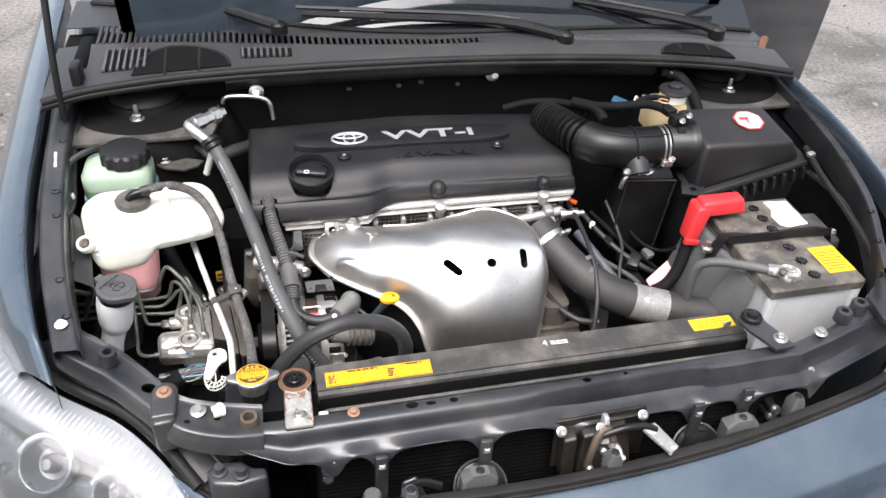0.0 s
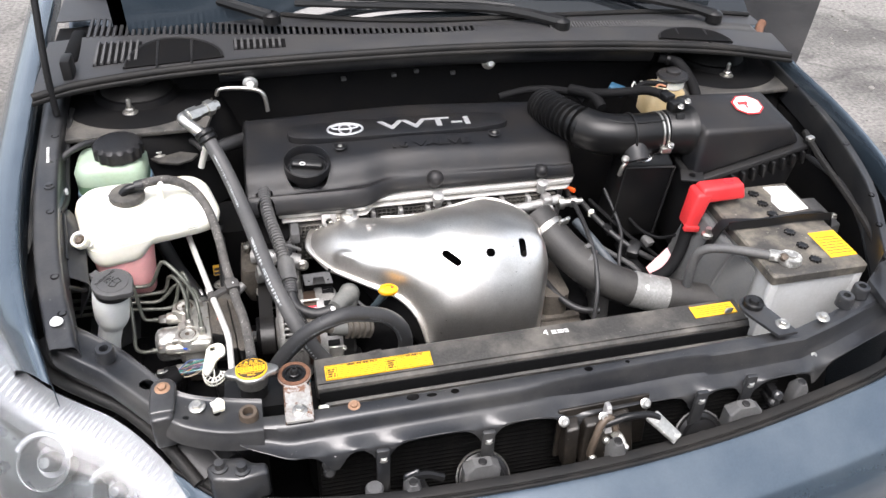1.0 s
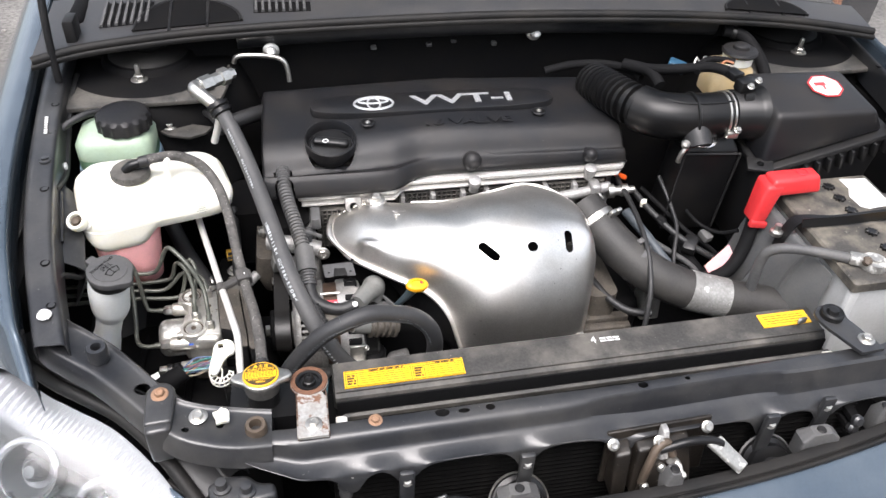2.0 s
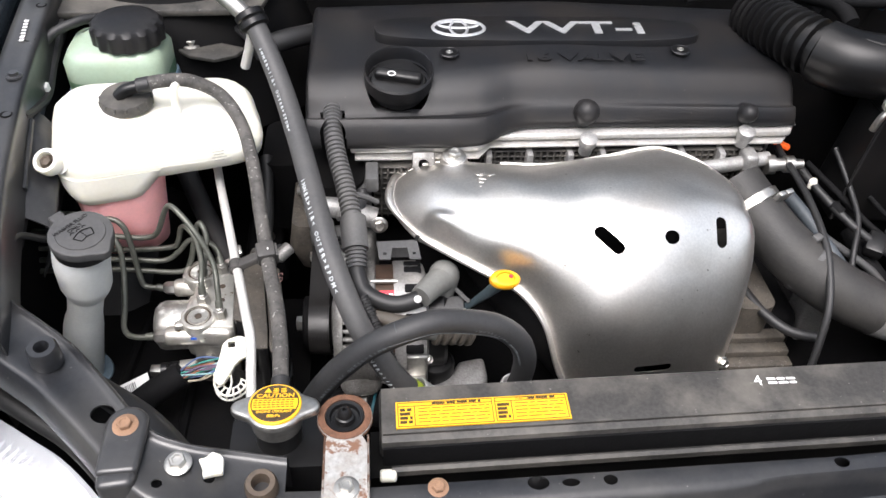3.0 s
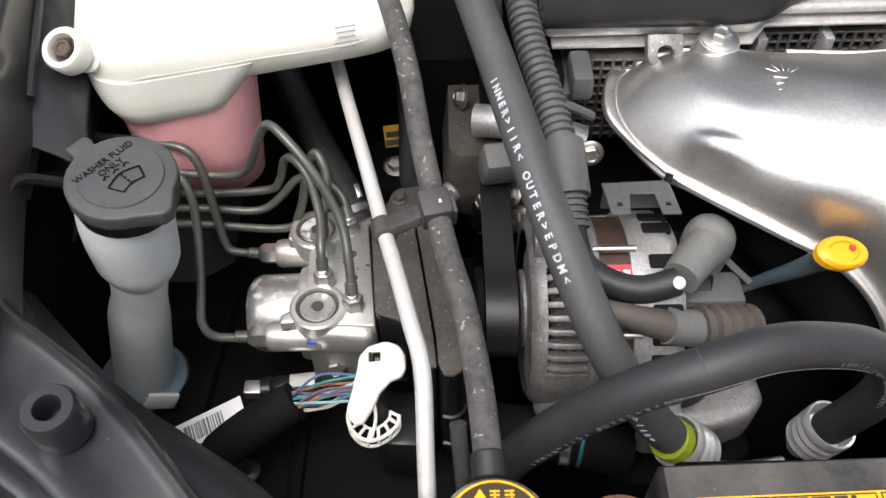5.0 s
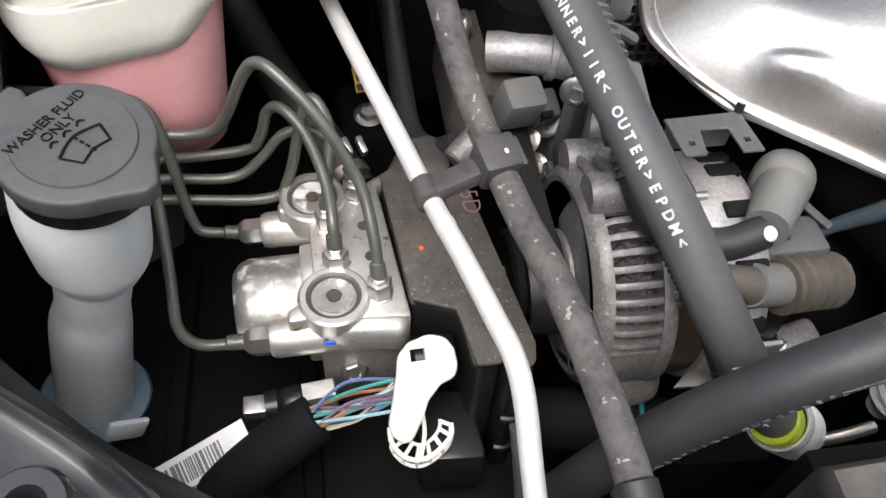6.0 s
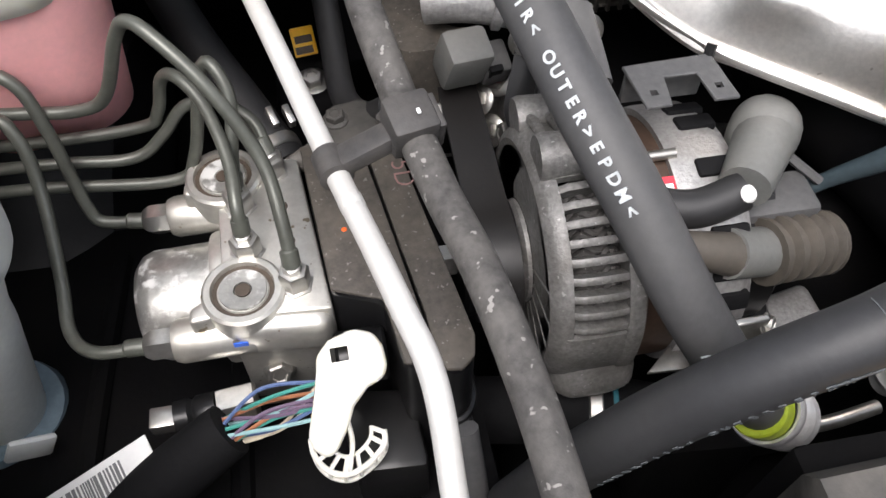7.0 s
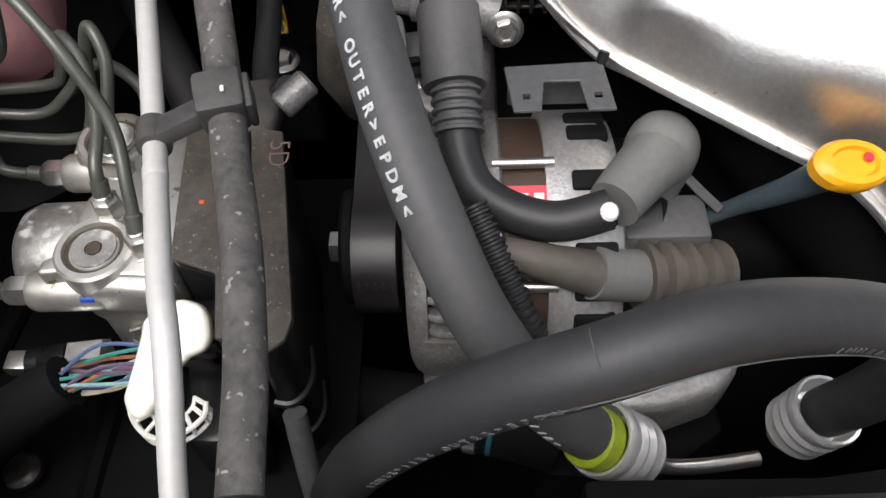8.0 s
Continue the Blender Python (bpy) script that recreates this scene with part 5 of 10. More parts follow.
    cap = part("oil_filler_cap", lathe([(0.033, -0.012), (0.033, 0.002), (0.031, 0.006), (0.024, 0.0075), (0, 0.0075)], m, 32), CLEANPL, t, "black plastic oil filler cap")
    part("grip", box(0.056, 0.016, 0.012, m @ pose(0, 0, 0.0105, 0, 0, -12), 0.005, 3), CLEANPL, cap, "raised bar grip")
    part("grip_mark", tube([m @ Vector((-0.008 + 0.0042 * math.cos(radians(q)), -0.003 + 0.0034 * math.sin(radians(q)), 0.0167)) for q in range(0, 361, 20)], 0.0008, 6, 1, cap=False), WHITE, cap, "pale ring mark")


build_cover()

# ---- radiator and its top tank ----
def text_bars(bm, x0, x1, y0, y1, z, rows, rnd, fill=0.6, slope=0.0):
    """Rows of short dark bars for print that cannot be read."""
    h = (y1 - y0) / rows
    for r in range(rows):
        x = x0
        while x < x1 - 0.002:
            w = min(rnd.uniform(0.004, 0.012), x1 - x)
            yc = y0 + (r + 0.5) * h + slope * (x - x0)
            add(bm, box(w, h * fill, 0.0003, Matrix.Translation((x + w / 2, yc, z)), 0, 1))
            x += w + 0.0016
    return bm


def build_radiator():
    t = thing("radiator", (0, 0.03, 0.25), "black radiator with a dust-caked plastic top tank", "radiator")
    rows = []
    for x in (-0.322, -0.320, -0.30, -0.1, 0.1, 0.25, 0.352, 0.356):
        o = SLOPE * x + 0.007
        e = 0.004 if x in (-0.322, 0.356) else 0.0
        rows.append([(x, o + 0.054 - e, 0.70), (x, o + 0.054 - e, 0.765 - e), (x, o + 0.049 - e, 0.7745 - e), (x, o + 0.02, 0.7735 - e), (x, o + 0.003, 0.7720 - e), (x, o - 0.004 + e, 0.769 - e), (x, o - 0.006 + e, 0.762), (x, o - 0.006 + e, 0.752)])
    bm = loft([[Vector(p) for p in r] for r in rows])
    tank = part("top_tank", bm, DUSTPL, t, "dust-caked black plastic top tank", 50)
    part("tank_flange", loft([[Vector((x, SLOPE * x - 0.019, 0.752)), Vector((x, SLOPE * x - 0.013, 0.752)), Vector((x, SLOPE * x - 0.013, 0.7585)), Vector((x, SLOPE * x - 0.0155, 0.760)), Vector((x, SLOPE * x - 0.019, 0.7585))] for x in (-0.312, 0.35)]), DUSTPL, t, "dusty flange strip")
    # black strip colours in the shade of the gap before the tank
    part("front_shade_face", loft([[Vector((x, SLOPE * x - 0.0005, z)) if k < 2 else Vector((x, SLOPE * x + 0.002, z)) for k, z in enumerate((0.735, 0.7645, 0.7645, 0.735))] for x in (-0.319, 0.353)]), MATTE, t, "black face standing for the shade in front of the tank")
    part("tank_ridge", loft([[Vector((x, SLOPE * x + a, z)) for a, z in ((0.0085, 0.7715), (0.0085, 0.7742), (0.0105, 0.7745), (0.0105, 0.7715))] for x in (-0.319, 0.353)]), DUSTPL, t, "low moulded ridge along the tank")
    part("core", loft([[Vector((x, SLOPE * x + a, z)) for a, z in ((-0.012, 0.28), (0.035, 0.28), (0.035, 0.74), (-0.012, 0.74))] for x in (-0.33, 0.36)]), FINS, t, "dark finned core")
    part("end_plug", cyl(0.0055, 0.014, aim((-0.322, -0.028, 0.754), (1, 0, 0)), 14), WHITEPL, t, "white plastic end plug")
    part("end_plug", cyl(0.0055, 0.014, aim((0.338, -0.012, 0.757), (1, 0, 0)), 14), WHITEPL, t, "white plastic end plug")
    rnd = random.Random(3)

    def skew(bm):
        for v in bm.verts:
            v.co.y += SLOPE * (v.co.x + 0.306)
        return bm

    # long yellow sticker with two printed panels
    sticker = thing("warning_sticker", (-0.23, 0.02, 0.7738), "long yellow warning sticker with black print on the radiator tank", "sticker")
    z = 0.7748
    part("sticker_sheet", skew(span(-0.3075, -0.1545, 0.0045, 0.0315, z - 0.0016, z, 0)), YELLOW, sticker)
    ink = bmesh.new()
    for x0, x1 in ((-0.3060, -0.2225), (-0.2205, -0.1560)):
        for a, b, c, d in ((x0, x1, 0.0055, 0.0062), (x0, x1, 0.0298, 0.0305), (x0, x0 + 0.0007, 0.0055, 0.0305), (x1 - 0.0007, x1, 0.0055, 0.0305), (x0 + 0.0145, x0 + 0.0152, 0.0055, 0.027), (x0, x1, 0.0262, 0.0268)):
            add(ink, span(a, b, c, d, z, z + 0.0002, 0))
        text_bars(ink, x0 + 0.002, x0 + 0.013, 0.008, 0.025, z + 0.0001, 4, rnd, 0.7)
        text_bars(ink, x0 + 0.018, x1 - 0.003, 0.0078, 0.0255, z + 0.0001, 5, rnd, 0.18)
        text_bars(ink, x0 + 0.030, x1 - 0.010, 0.0272, 0.0296, z + 0.0001, 1, rnd, 0.9)
    add(ink, letters("CAUTION", 0.0034, Matrix.Translation((-0.192, 0.0285, z + 0.0001)), 0.0001, 1.3))
    part("print", skew(ink), INK, sticker, "black print and frames")
    second = thing("warning_sticker", (0.307, 0.045, 0.7738), "small yellow warning sticker on the radiator tank", "sticker")
    bm = span(0.270, 0.343, 0.032 + 0.001, 0.0575, z - 0.0016, z, 0)
    for v in bm.verts:
        v.co.y += SLOPE * (v.co.x - 0.27)
    part("sticker_sheet", bm, YELLOW, second)
    ink = bmesh.new()
    text_bars(ink, 0.276, 0.336, 0.036, 0.054, z + 0.0001, 4, rnd, 0.25)
    for v in ink.verts:
        v.co.y += SLOPE * (v.co.x - 0.27)
    part("print", ink, INK, second, "black print")
    mark = bmesh.new()
    text_bars(mark, 0.035, 0.062, 0.037, 0.046, 0.7752, 2, rnd, 0.55)
    add(mark, letters("4", 0.016, Matrix.Translation((0.026, 0.042, 0.7752)), 0.0002))
    part("chalk_mark", mark, WHITE, t, "small white printed mark")
    # filler neck housing and overflow stub at the tank's end
    neck = part("filler_neck", loft([rring(-0.445, -0.335, -0.030, 0.022, z, 0.008) for z in (0.70, 0.765, 0.776)]), CLEANPL, t, "black plastic filler neck")
    part("neck_tube", cyl(0.019, 0.035, Matrix.Translation((-0.405, 0.0, 0.772)), 24), CLEANPL, t)
    part("overflow_stub", tube([(-0.405, 0.0, 0.79), (-0.406, 0.018, 0.792), (-0.408, 0.045, 0.791)], 0.0062, 10, 4), CLEANPL, t)
    m = aim((-0.405, 0.001, 0.8085), (0.0, 0.09, 1)) @ Matrix.Rotation(math.pi, 4, "Z")
    out = []
    for k in range(60):
        a = 2 * math.pi * k / 60
        c, q = math.cos(a), math.sin(a)
        if abs(c) > 0.90:
            f = (abs(c) - 0.90) / 0.10
            out.append((math.copysign(0.0225 + 0.0130 * f ** 0.6, c), 0.0225 * q))
        else:
            out.append((0.0238 * c, 0.0238 * q))
    cap = part("radiator_cap", prism(out, 0, 0.0085, 0.0026, 3, m), STEEL, t, "bright steel radiator cap with two ears")
    part("cap_skirt", lathe([(0.020, -0.014), (0.0215, -0.004), (0.0225, 0.001)], m, 30), STEEL, cap)
    part("cap_disc", lathe([(0.0212, 0.0082), (0.0210, 0.0100), (0.0204, 0.0106), (0, 0.0108)], m, 40), YELLOW, cap, "yellow caution disc")
    ink, pale = bmesh.new(), bmesh.new()
    z2 = 0.0110

    def field(y0, y1, r=0.0188):
        """A dark field of the disc between two heights."""
        out = [(math.sqrt(r * r - y * y), y) for y in (y0 + (y1 - y0) * k / 10 for k in range(11))]
        return prism(out + [(-x, y) for x, y in out[::-1]], z2 - 0.0002, z2, 0, 1, m)

    add(ink, field(0.0048, 0.0182))
    add(ink, field(-0.0182, -0.0068))
    add(ink, tube([m @ Vector((0.0188 * math.cos(radians(a)), 0.0188 * math.sin(radians(a)), 0.0108)) for a in range(0, 361, 12)], 0.0005, 4, 1, cap=False))
    for k in range(3):
        x = -0.0062 + 0.0062 * k
        if k == 0:
            add(pale, prism([(x - 0.0030, 0.0112), (x + 0.0030, 0.0112), (x, 0.0162)], z2, z2 + 0.0002, 0, 1, m))
        else:
            for q in range(3):
                add(pale, box(0.0042, 0.0009, 0.0002, m @ pose(x, 0.0115 + 0.0018 * q, z2), 0, 1))
            add(pale, box(0.0009, 0.0048, 0.0002, m @ pose(x + 0.0008 * (k - 1), 0.0133, z2), 0, 1))
    add(pale, letters("CAUTION", 0.0056, m @ pose(0, 0.0076, z2), 0.0001, 1.2, 0.00016))
    for y, w in ((0.0030, 0.030), (0.0006, 0.031), (-0.0018, 0.031), (-0.0042, 0.030)):
        x = -w / 2
        while x < w / 2:
            add(ink, box(0.0026, 0.0008, 0.0002, m @ pose(x, y, z2), 0, 1))
            x += 0.0036
    add(pale, letters("ENGINE COOLANT", 0.0034, m @ pose(0, -0.0090, z2), 0.0001, 0.95, 0.0001))
    add(pale, letters("88kPa", 0.0040, m @ pose(0, -0.0135, z2), 0.0001, 1.1, 0.0001))
    part("caution_letters", pale, YELLOW, cap, "yellow letters on the dark fields")
    part("cap_print", ink, INK, cap, "black caution print")
    # mounting brackets
    b = thing("radiator_bracket", (-0.35, -0.03, 0.78), "rust-eaten steel radiator bracket with a rubber grommet", "bracket", "radiator brackets")
    ring = [(-0.35 + 0.0225 * math.cos(radians(a)), 0.0 + 0.0225 * math.sin(radians(a))) for a in range(-52, 82, 12)]
    ring += [(-0.3465, 0.0224), (-0.3470, 0.017), (-0.3530, 0.017), (-0.3535, 0.0224)]
    ring += [(-0.35 + 0.0225 * math.cos(radians(a)), 0.0 + 0.0225 * math.sin(radians(a))) for a in range(100, 233, 12)]
    ring += [(-0.3655, -0.028), (-0.3655, -0.083), (-0.331, -0.083), (-0.331, -0.028)]
    plate = carve(prism(ring, 0.796, 0.8005, 0.001, 1), [cyl(0.0155, 0.03, Matrix.Translation((-0.35, 0, 0.785)), 28, 0)])
    part("plate", plate, GALVRUST, b, "galvanised plate with rust spots")
    part("rust_ring", lathe([(0.0160, -0.0030), (0.0164, 0.0016), (0.0195, 0.0020), (0.0220, 0.0012), (0.0228, -0.0035), (0.0160, -0.0030)], Matrix.Translation((-0.35, 0, 0.8002)), 36), RUST, b, "thickly rusted ring round the grommet")
    part("edge_fold", span(-0.3665, -0.3645, -0.08, -0.018, 0.785, 0.801, 0.0006, 1), RUSTY, b)
    part("edge_fold", span(-0.332, -0.330, -0.08, -0.018, 0.785, 0.801, 0.0006, 1), RUSTY, b)
    part("grommet", lathe([(0.0158, -0.012), (0.0165, 0.001), (0.0155, 0.003), (0.0125, 0.0025), (0.0115, -0.001), (0.0085, -0.0015), (0.0075, 0.003), (0.006, 0.004), (0.0052, 0.009), (0.003, 0.0115), (0.0018, 0.0115), (0.0014, 0.008), (0, 0.008)], Matrix.Translation((-0.35, 0.0, 0.799)), 30), CLEANPL, b, "black rubber grommet with a centre pin")
    bolt(b, (-0.3475, -0.066, 0.8008), (0, 0, 1), 0.0062, STEEL, 1.6)
    b2 = thing("radiator_bracket", (0.35, -0.01, 0.79), "dark plated radiator bracket with a rubber grommet", "bracket", "radiator brackets")
    ring = [(0.348 + 0.021 * math.cos(radians(a)), 0.014 + 0.021 * math.sin(radians(a))) for a in range(-20, 200, 12)]
    ring += [(0.332, -0.008), (0.352, -0.055), (0.386, -0.052), (0.372, -0.005)]
    part("plate", prism(ring, 0.800, 0.806, 0.0015, 2), BAYPAINT, b2, "dark steel plate")
    part("grommet", lathe([(0.0155, 0), (0.0155, 0.008), (0.0135, 0.0105), (0.008, 0.009), (0.007, 0.013), (0, 0.014)], Matrix.Translation((0.348, 0.014, 0.805)), 26), CLEANPL, b2, "black rubber grommet")
    bolt(b2, (0.3695, -0.034, 0.806), (0, 0, 1), 0.0068, STEEL, 1.6)
    part("wing_nut", box(0.020, 0.004, 0.009, pose(0.322, 0.030, 0.785, 0, 20, 25), 0.0015), STEEL, b2, "bright clip tab")
    # fan shroud behind the core
    s = thing("fan_shroud", (0, 0.075, 0.25), "black plastic radiator fan shroud", "fan shroud")
    part("frame", span(-0.30, 0.34, 0.060, 0.074, 0.28, 0.728, 0.004), DARKBAY, s)
    part("fan_ring", lathe([(0.150, 0), (0.158, 0.0), (0.158, 0.03), (0.150, 0.03), (0.150, 0)], aim((-0.10, 0.073, 0.50), (0, 1, 0)), 40), DARKBAY, s, "round fan ring")
    part("fan_ring", lathe([(0.150, 0), (0.158, 0.0), (0.158, 0.03), (0.150, 0.03), (0.150, 0)], aim((0.20, 0.073, 0.50), (0, 1, 0)), 40), DARKBAY, s, "round fan ring")


build_radiator()


# ---- reservoirs ----
def build_coolant_tank():
    t = thing("coolant_reservoir", (-0.57, 0.31, 0.70), "milky white coolant reservoir with pink coolant in its lower half", "reservoir")
    m = Matrix.Translation((-0.56, 0.29, 0)) @ Matrix.Rotation(radians(15), 4, "Z")
    up = bmesh.new()

    def ring(u0, u1, v0, v1, z, r, tilt=0.0):
        return [m @ Vector((p.x, p.y, p.z + tilt * p.x)) for p in rring(u0, u1, v0, v1, z, r, 8)]

    body = loft([ring(-0.060, 0.106, 0.020, 0.095, 0.8205, 0.032), ring(-0.074, 0.118, 0.002, 0.108, 0.8250, 0.034), ring(-0.080, 0.125, -0.010, 0.114, 0.8340, 0.036),
                 ring(-0.083, 0.127, -0.014, 0.116, 0.848, 0.036), ring(-0.083, 0.127, -0.012, 0.116, 0.859, 0.036, -0.04), ring(-0.078, 0.124, -0.004, 0.115, 0.869, 0.034, -0.07), ring(-0.066, 0.118, 0.012, 0.110, 0.8785, 0.031, -0.09), ring(-0.045, 0.106, 0.035, 0.100, 0.882, 0.030, -0.10)])
    low = loft([ring(-0.066, -0.006, -0.006, 0.075, 0.8085, 0.018), ring(-0.074, 0.003, -0.0125, 0.080, 0.813, 0.022), ring(-0.079, 0.010, -0.0148, 0.085, 0.822, 0.026), ring(-0.0818, 0.020, -0.0150, 0.090, 0.831, 0.029), ring(-0.083, 0.040, -0.0145, 0.090, 0.845, 0.031)])
    part("upper_shell", body, WHITEPL, t, "milky white plastic shell", 60)
    part("lower_shell", low, WHITEPL, t, "milky white plastic shell", 60)
    part("coolant_base", loft([ring(-0.060, 0.002, 0.012, 0.085, 0.725, 0.020), ring(-0.069, 0.009, 0.001, 0.090, 0.731, 0.026), ring(-0.073, 0.013, -0.005, 0.093, 0.765, 0.032), ring(-0.076, 0.018, -0.0105, 0.095, 0.815, 0.034), ring(-0.077, 0.022, -0.009, 0.097, 0.832, 0.036)]), PINK, t, "pink coolant-filled lower body", 60)
    part("seam", tube([m @ Vector((u, v, 0.848)) for u, v in ((-0.0835, 0.05), (-0.0835, 0.02), (-0.070, -0.011), (-0.04, -0.0146), (0.02, -0.0146), (0.086, -0.0144), (0.118, 0.005), (0.1275, 0.04), (0.1275, 0.07))], 0.0003, 6, 5), WHITEPL, t, "moulded seam")
    ear = m @ Vector((-0.0860, 0.000, 0.866))
    d = Vector((-0.15, -0.55, 0.8)).normalized()
    ring_out = lathe([(0.0130, -0.008), (0.0133, 0.002), (0.0120, 0.004), (0.0088, 0.004), (0.0082, 0.002), (0.0082, -0.008), (0.0130, -0.008)], aim(ear, d), 26)
    eye = part("mounting_ear", ring_out, WHITEPL, t, "round mounting ear")
    part("ear_web", tube([ear + Vector((0.008, 0.004, -0.006)), m @ Vector((-0.070, 0.012, 0.852))], 0.011, 12, 3), WHITEPL, t)
    bolt(t, ear - d * 0.003, d, 0.0060, BRONZE, 1.3, "bolt", "dull dark hexagon bolt")
    # cap and its spout
    c = part("reservoir_cap", lathe([(0.0265, -0.004), (0.027, 0.003), (0.025, 0.0065), (0.018, 0.008), (0, 0.0085)], aim((-0.578, 0.343, 0.8885), (0, -0.06, 1)), 30), DUSTPL, t, "black ribbed cap")
    rib = mesh_of("cap_rib", box(0.0022, 0.003, 0.006, None, 0.0006, 1), DUSTPL)
    for k in range(14):
        a = 2 * math.pi * k / 14
        part("cap_rib", rib, None, c, m=Matrix.Translation((-0.578 + 0.0262 * math.cos(a), 0.343 + 0.0262 * math.sin(a), 0.8905)) @ pose(0, 0, 0, 0, 0, math.degrees(a)))
    part("spout", tube([(-0.583, 0.337, 0.896), (-0.574, 0.338, 0.904), (-0.556, 0.341, 0.907)], 0.0068, 10, 5), CLEANPL, c, "short elbow spout")
    part("hose_clip_post", tube([(-0.527, 0.337, 0.872), (-0.527, 0.338, 0.902), (-0.524, 0.343, 0.908)], 0.0045, 8, 4), WHITEPL, t, "white hose clip")
    rnd = random.Random(9)
    bm = bmesh.new()
    for k in range(5):
        q = m @ Vector((0.076, -0.0142, 0.860 - k * 0.0036))
        add(bm, box(rnd.uniform(0.010, 0.016), 0.0004, 0.0011, Matrix.Translation(q) @ pose(0, 0, 0, 0, 0, 15), 0, 1))
    part("print", bm, material("faint_grey_print", (0.48, 0.47, 0.42), 0.5), t, "faint grey moulded print")


build_coolant_tank()


def build_steering_reservoir():
    t = thing("steering_fluid_reservoir", (-0.615, 0.47, 0.83), "milky green power steering reservoir with a black scalloped cap", "reservoir")
    x0, x1, y0, y1 = -0.672, -0.560, 0.425, 0.512
    part("upper_body", loft([rring(x0, x1, y0, y1, 0.858, 0.022), rring(x0, x1, y0, y1, 0.878, 0.022), rring(x0 + 0.006, x1 - 0.006, y0 + 0.006, y1 - 0.006, 0.889, 0.022), rring(x0 + 0.02, x1 - 0.02, y0 + 0.018, y1 - 0.018, 0.894, 0.02)]), GREENPL, t, "milky green plastic", 60)
    part("fluid_body", loft([rring(x0, x1, y0, y1, 0.841, 0.022), rring(x0, x1, y0, y1, 0.8578, 0.022)]), GREENFL, t, "dark green fluid level", 60)
    part("base", loft([rring(x0 + 0.008, x1 - 0.008, y0 + 0.008, y1 - 0.008, 0.80, 0.02), rring(x0 - 0.004, x1 + 0.004, y0 - 0.004, y1 + 0.004, 0.826, 0.024), rring(x0 - 0.002, x1 + 0.002, y0 - 0.002, y1 + 0.002, 0.8408, 0.023)]), BLUEFL, t, "pale blue-grey base", 60)
    rings = []
    for z, r in ((0.892, 0.036), (0.894, 0.0395), (0.912, 0.0395), (0.9165, 0.036), (0.918, 0.028)):
        rings.append([Vector((-0.600 + (r + 0.0014 * math.cos(14 * a) * (z < 0.915)) * math.cos(a), 0.468 + (r + 0.0014 * math.cos(14 * a) * (z < 0.915)) * math.sin(a), z)) for a in (2 * math.pi * k / 84 for k in range(84))])
    part("scalloped_cap", loft(rings), COVERPL, t, "dusty black scalloped cap")
    h = thing("steering_hose", (-0.66, 0.45, 0.83), "thin black hose behind the steering reservoir", "hose")
    part("hose_run", tube([(-0.690, 0.36, 0.80), (-0.700, 0.42, 0.865), (-0.690, 0.46, 0.895), (-0.660, 0.485, 0.905), (-0.640, 0.50, 0.902)], 0.0055, 10, 6), RUBBER, h)
    b = thing("reservoir_bracket", (-0.53, 0.51, 0.85), "dusty plated bracket with a bolt beside the reservoir", "bracket")
    part("strap", prism([(-0.565, 0.515), (-0.545, 0.495), (-0.512, 0.485), (-0.488, 0.497), (-0.478, 0.515), (-0.505, 0.525), (-0.54, 0.540), (-0.56, 0.535)], 0.852, 0.857, 0.0015), DUSTPL, b)
    bolt(b, (-0.545, 0.520, 0.857), (0, 0, 1), 0.0068, STEEL, 1.7)
    part("hose_under", tube([(-0.56, 0.545, 0.862), (-0.53, 0.556, 0.868), (-0.49, 0.545, 0.866), (-0.47, 0.52, 0.86)], 0.006, 8, 5), RUBBER, b, "thin black hose")


build_steering_reservoir()


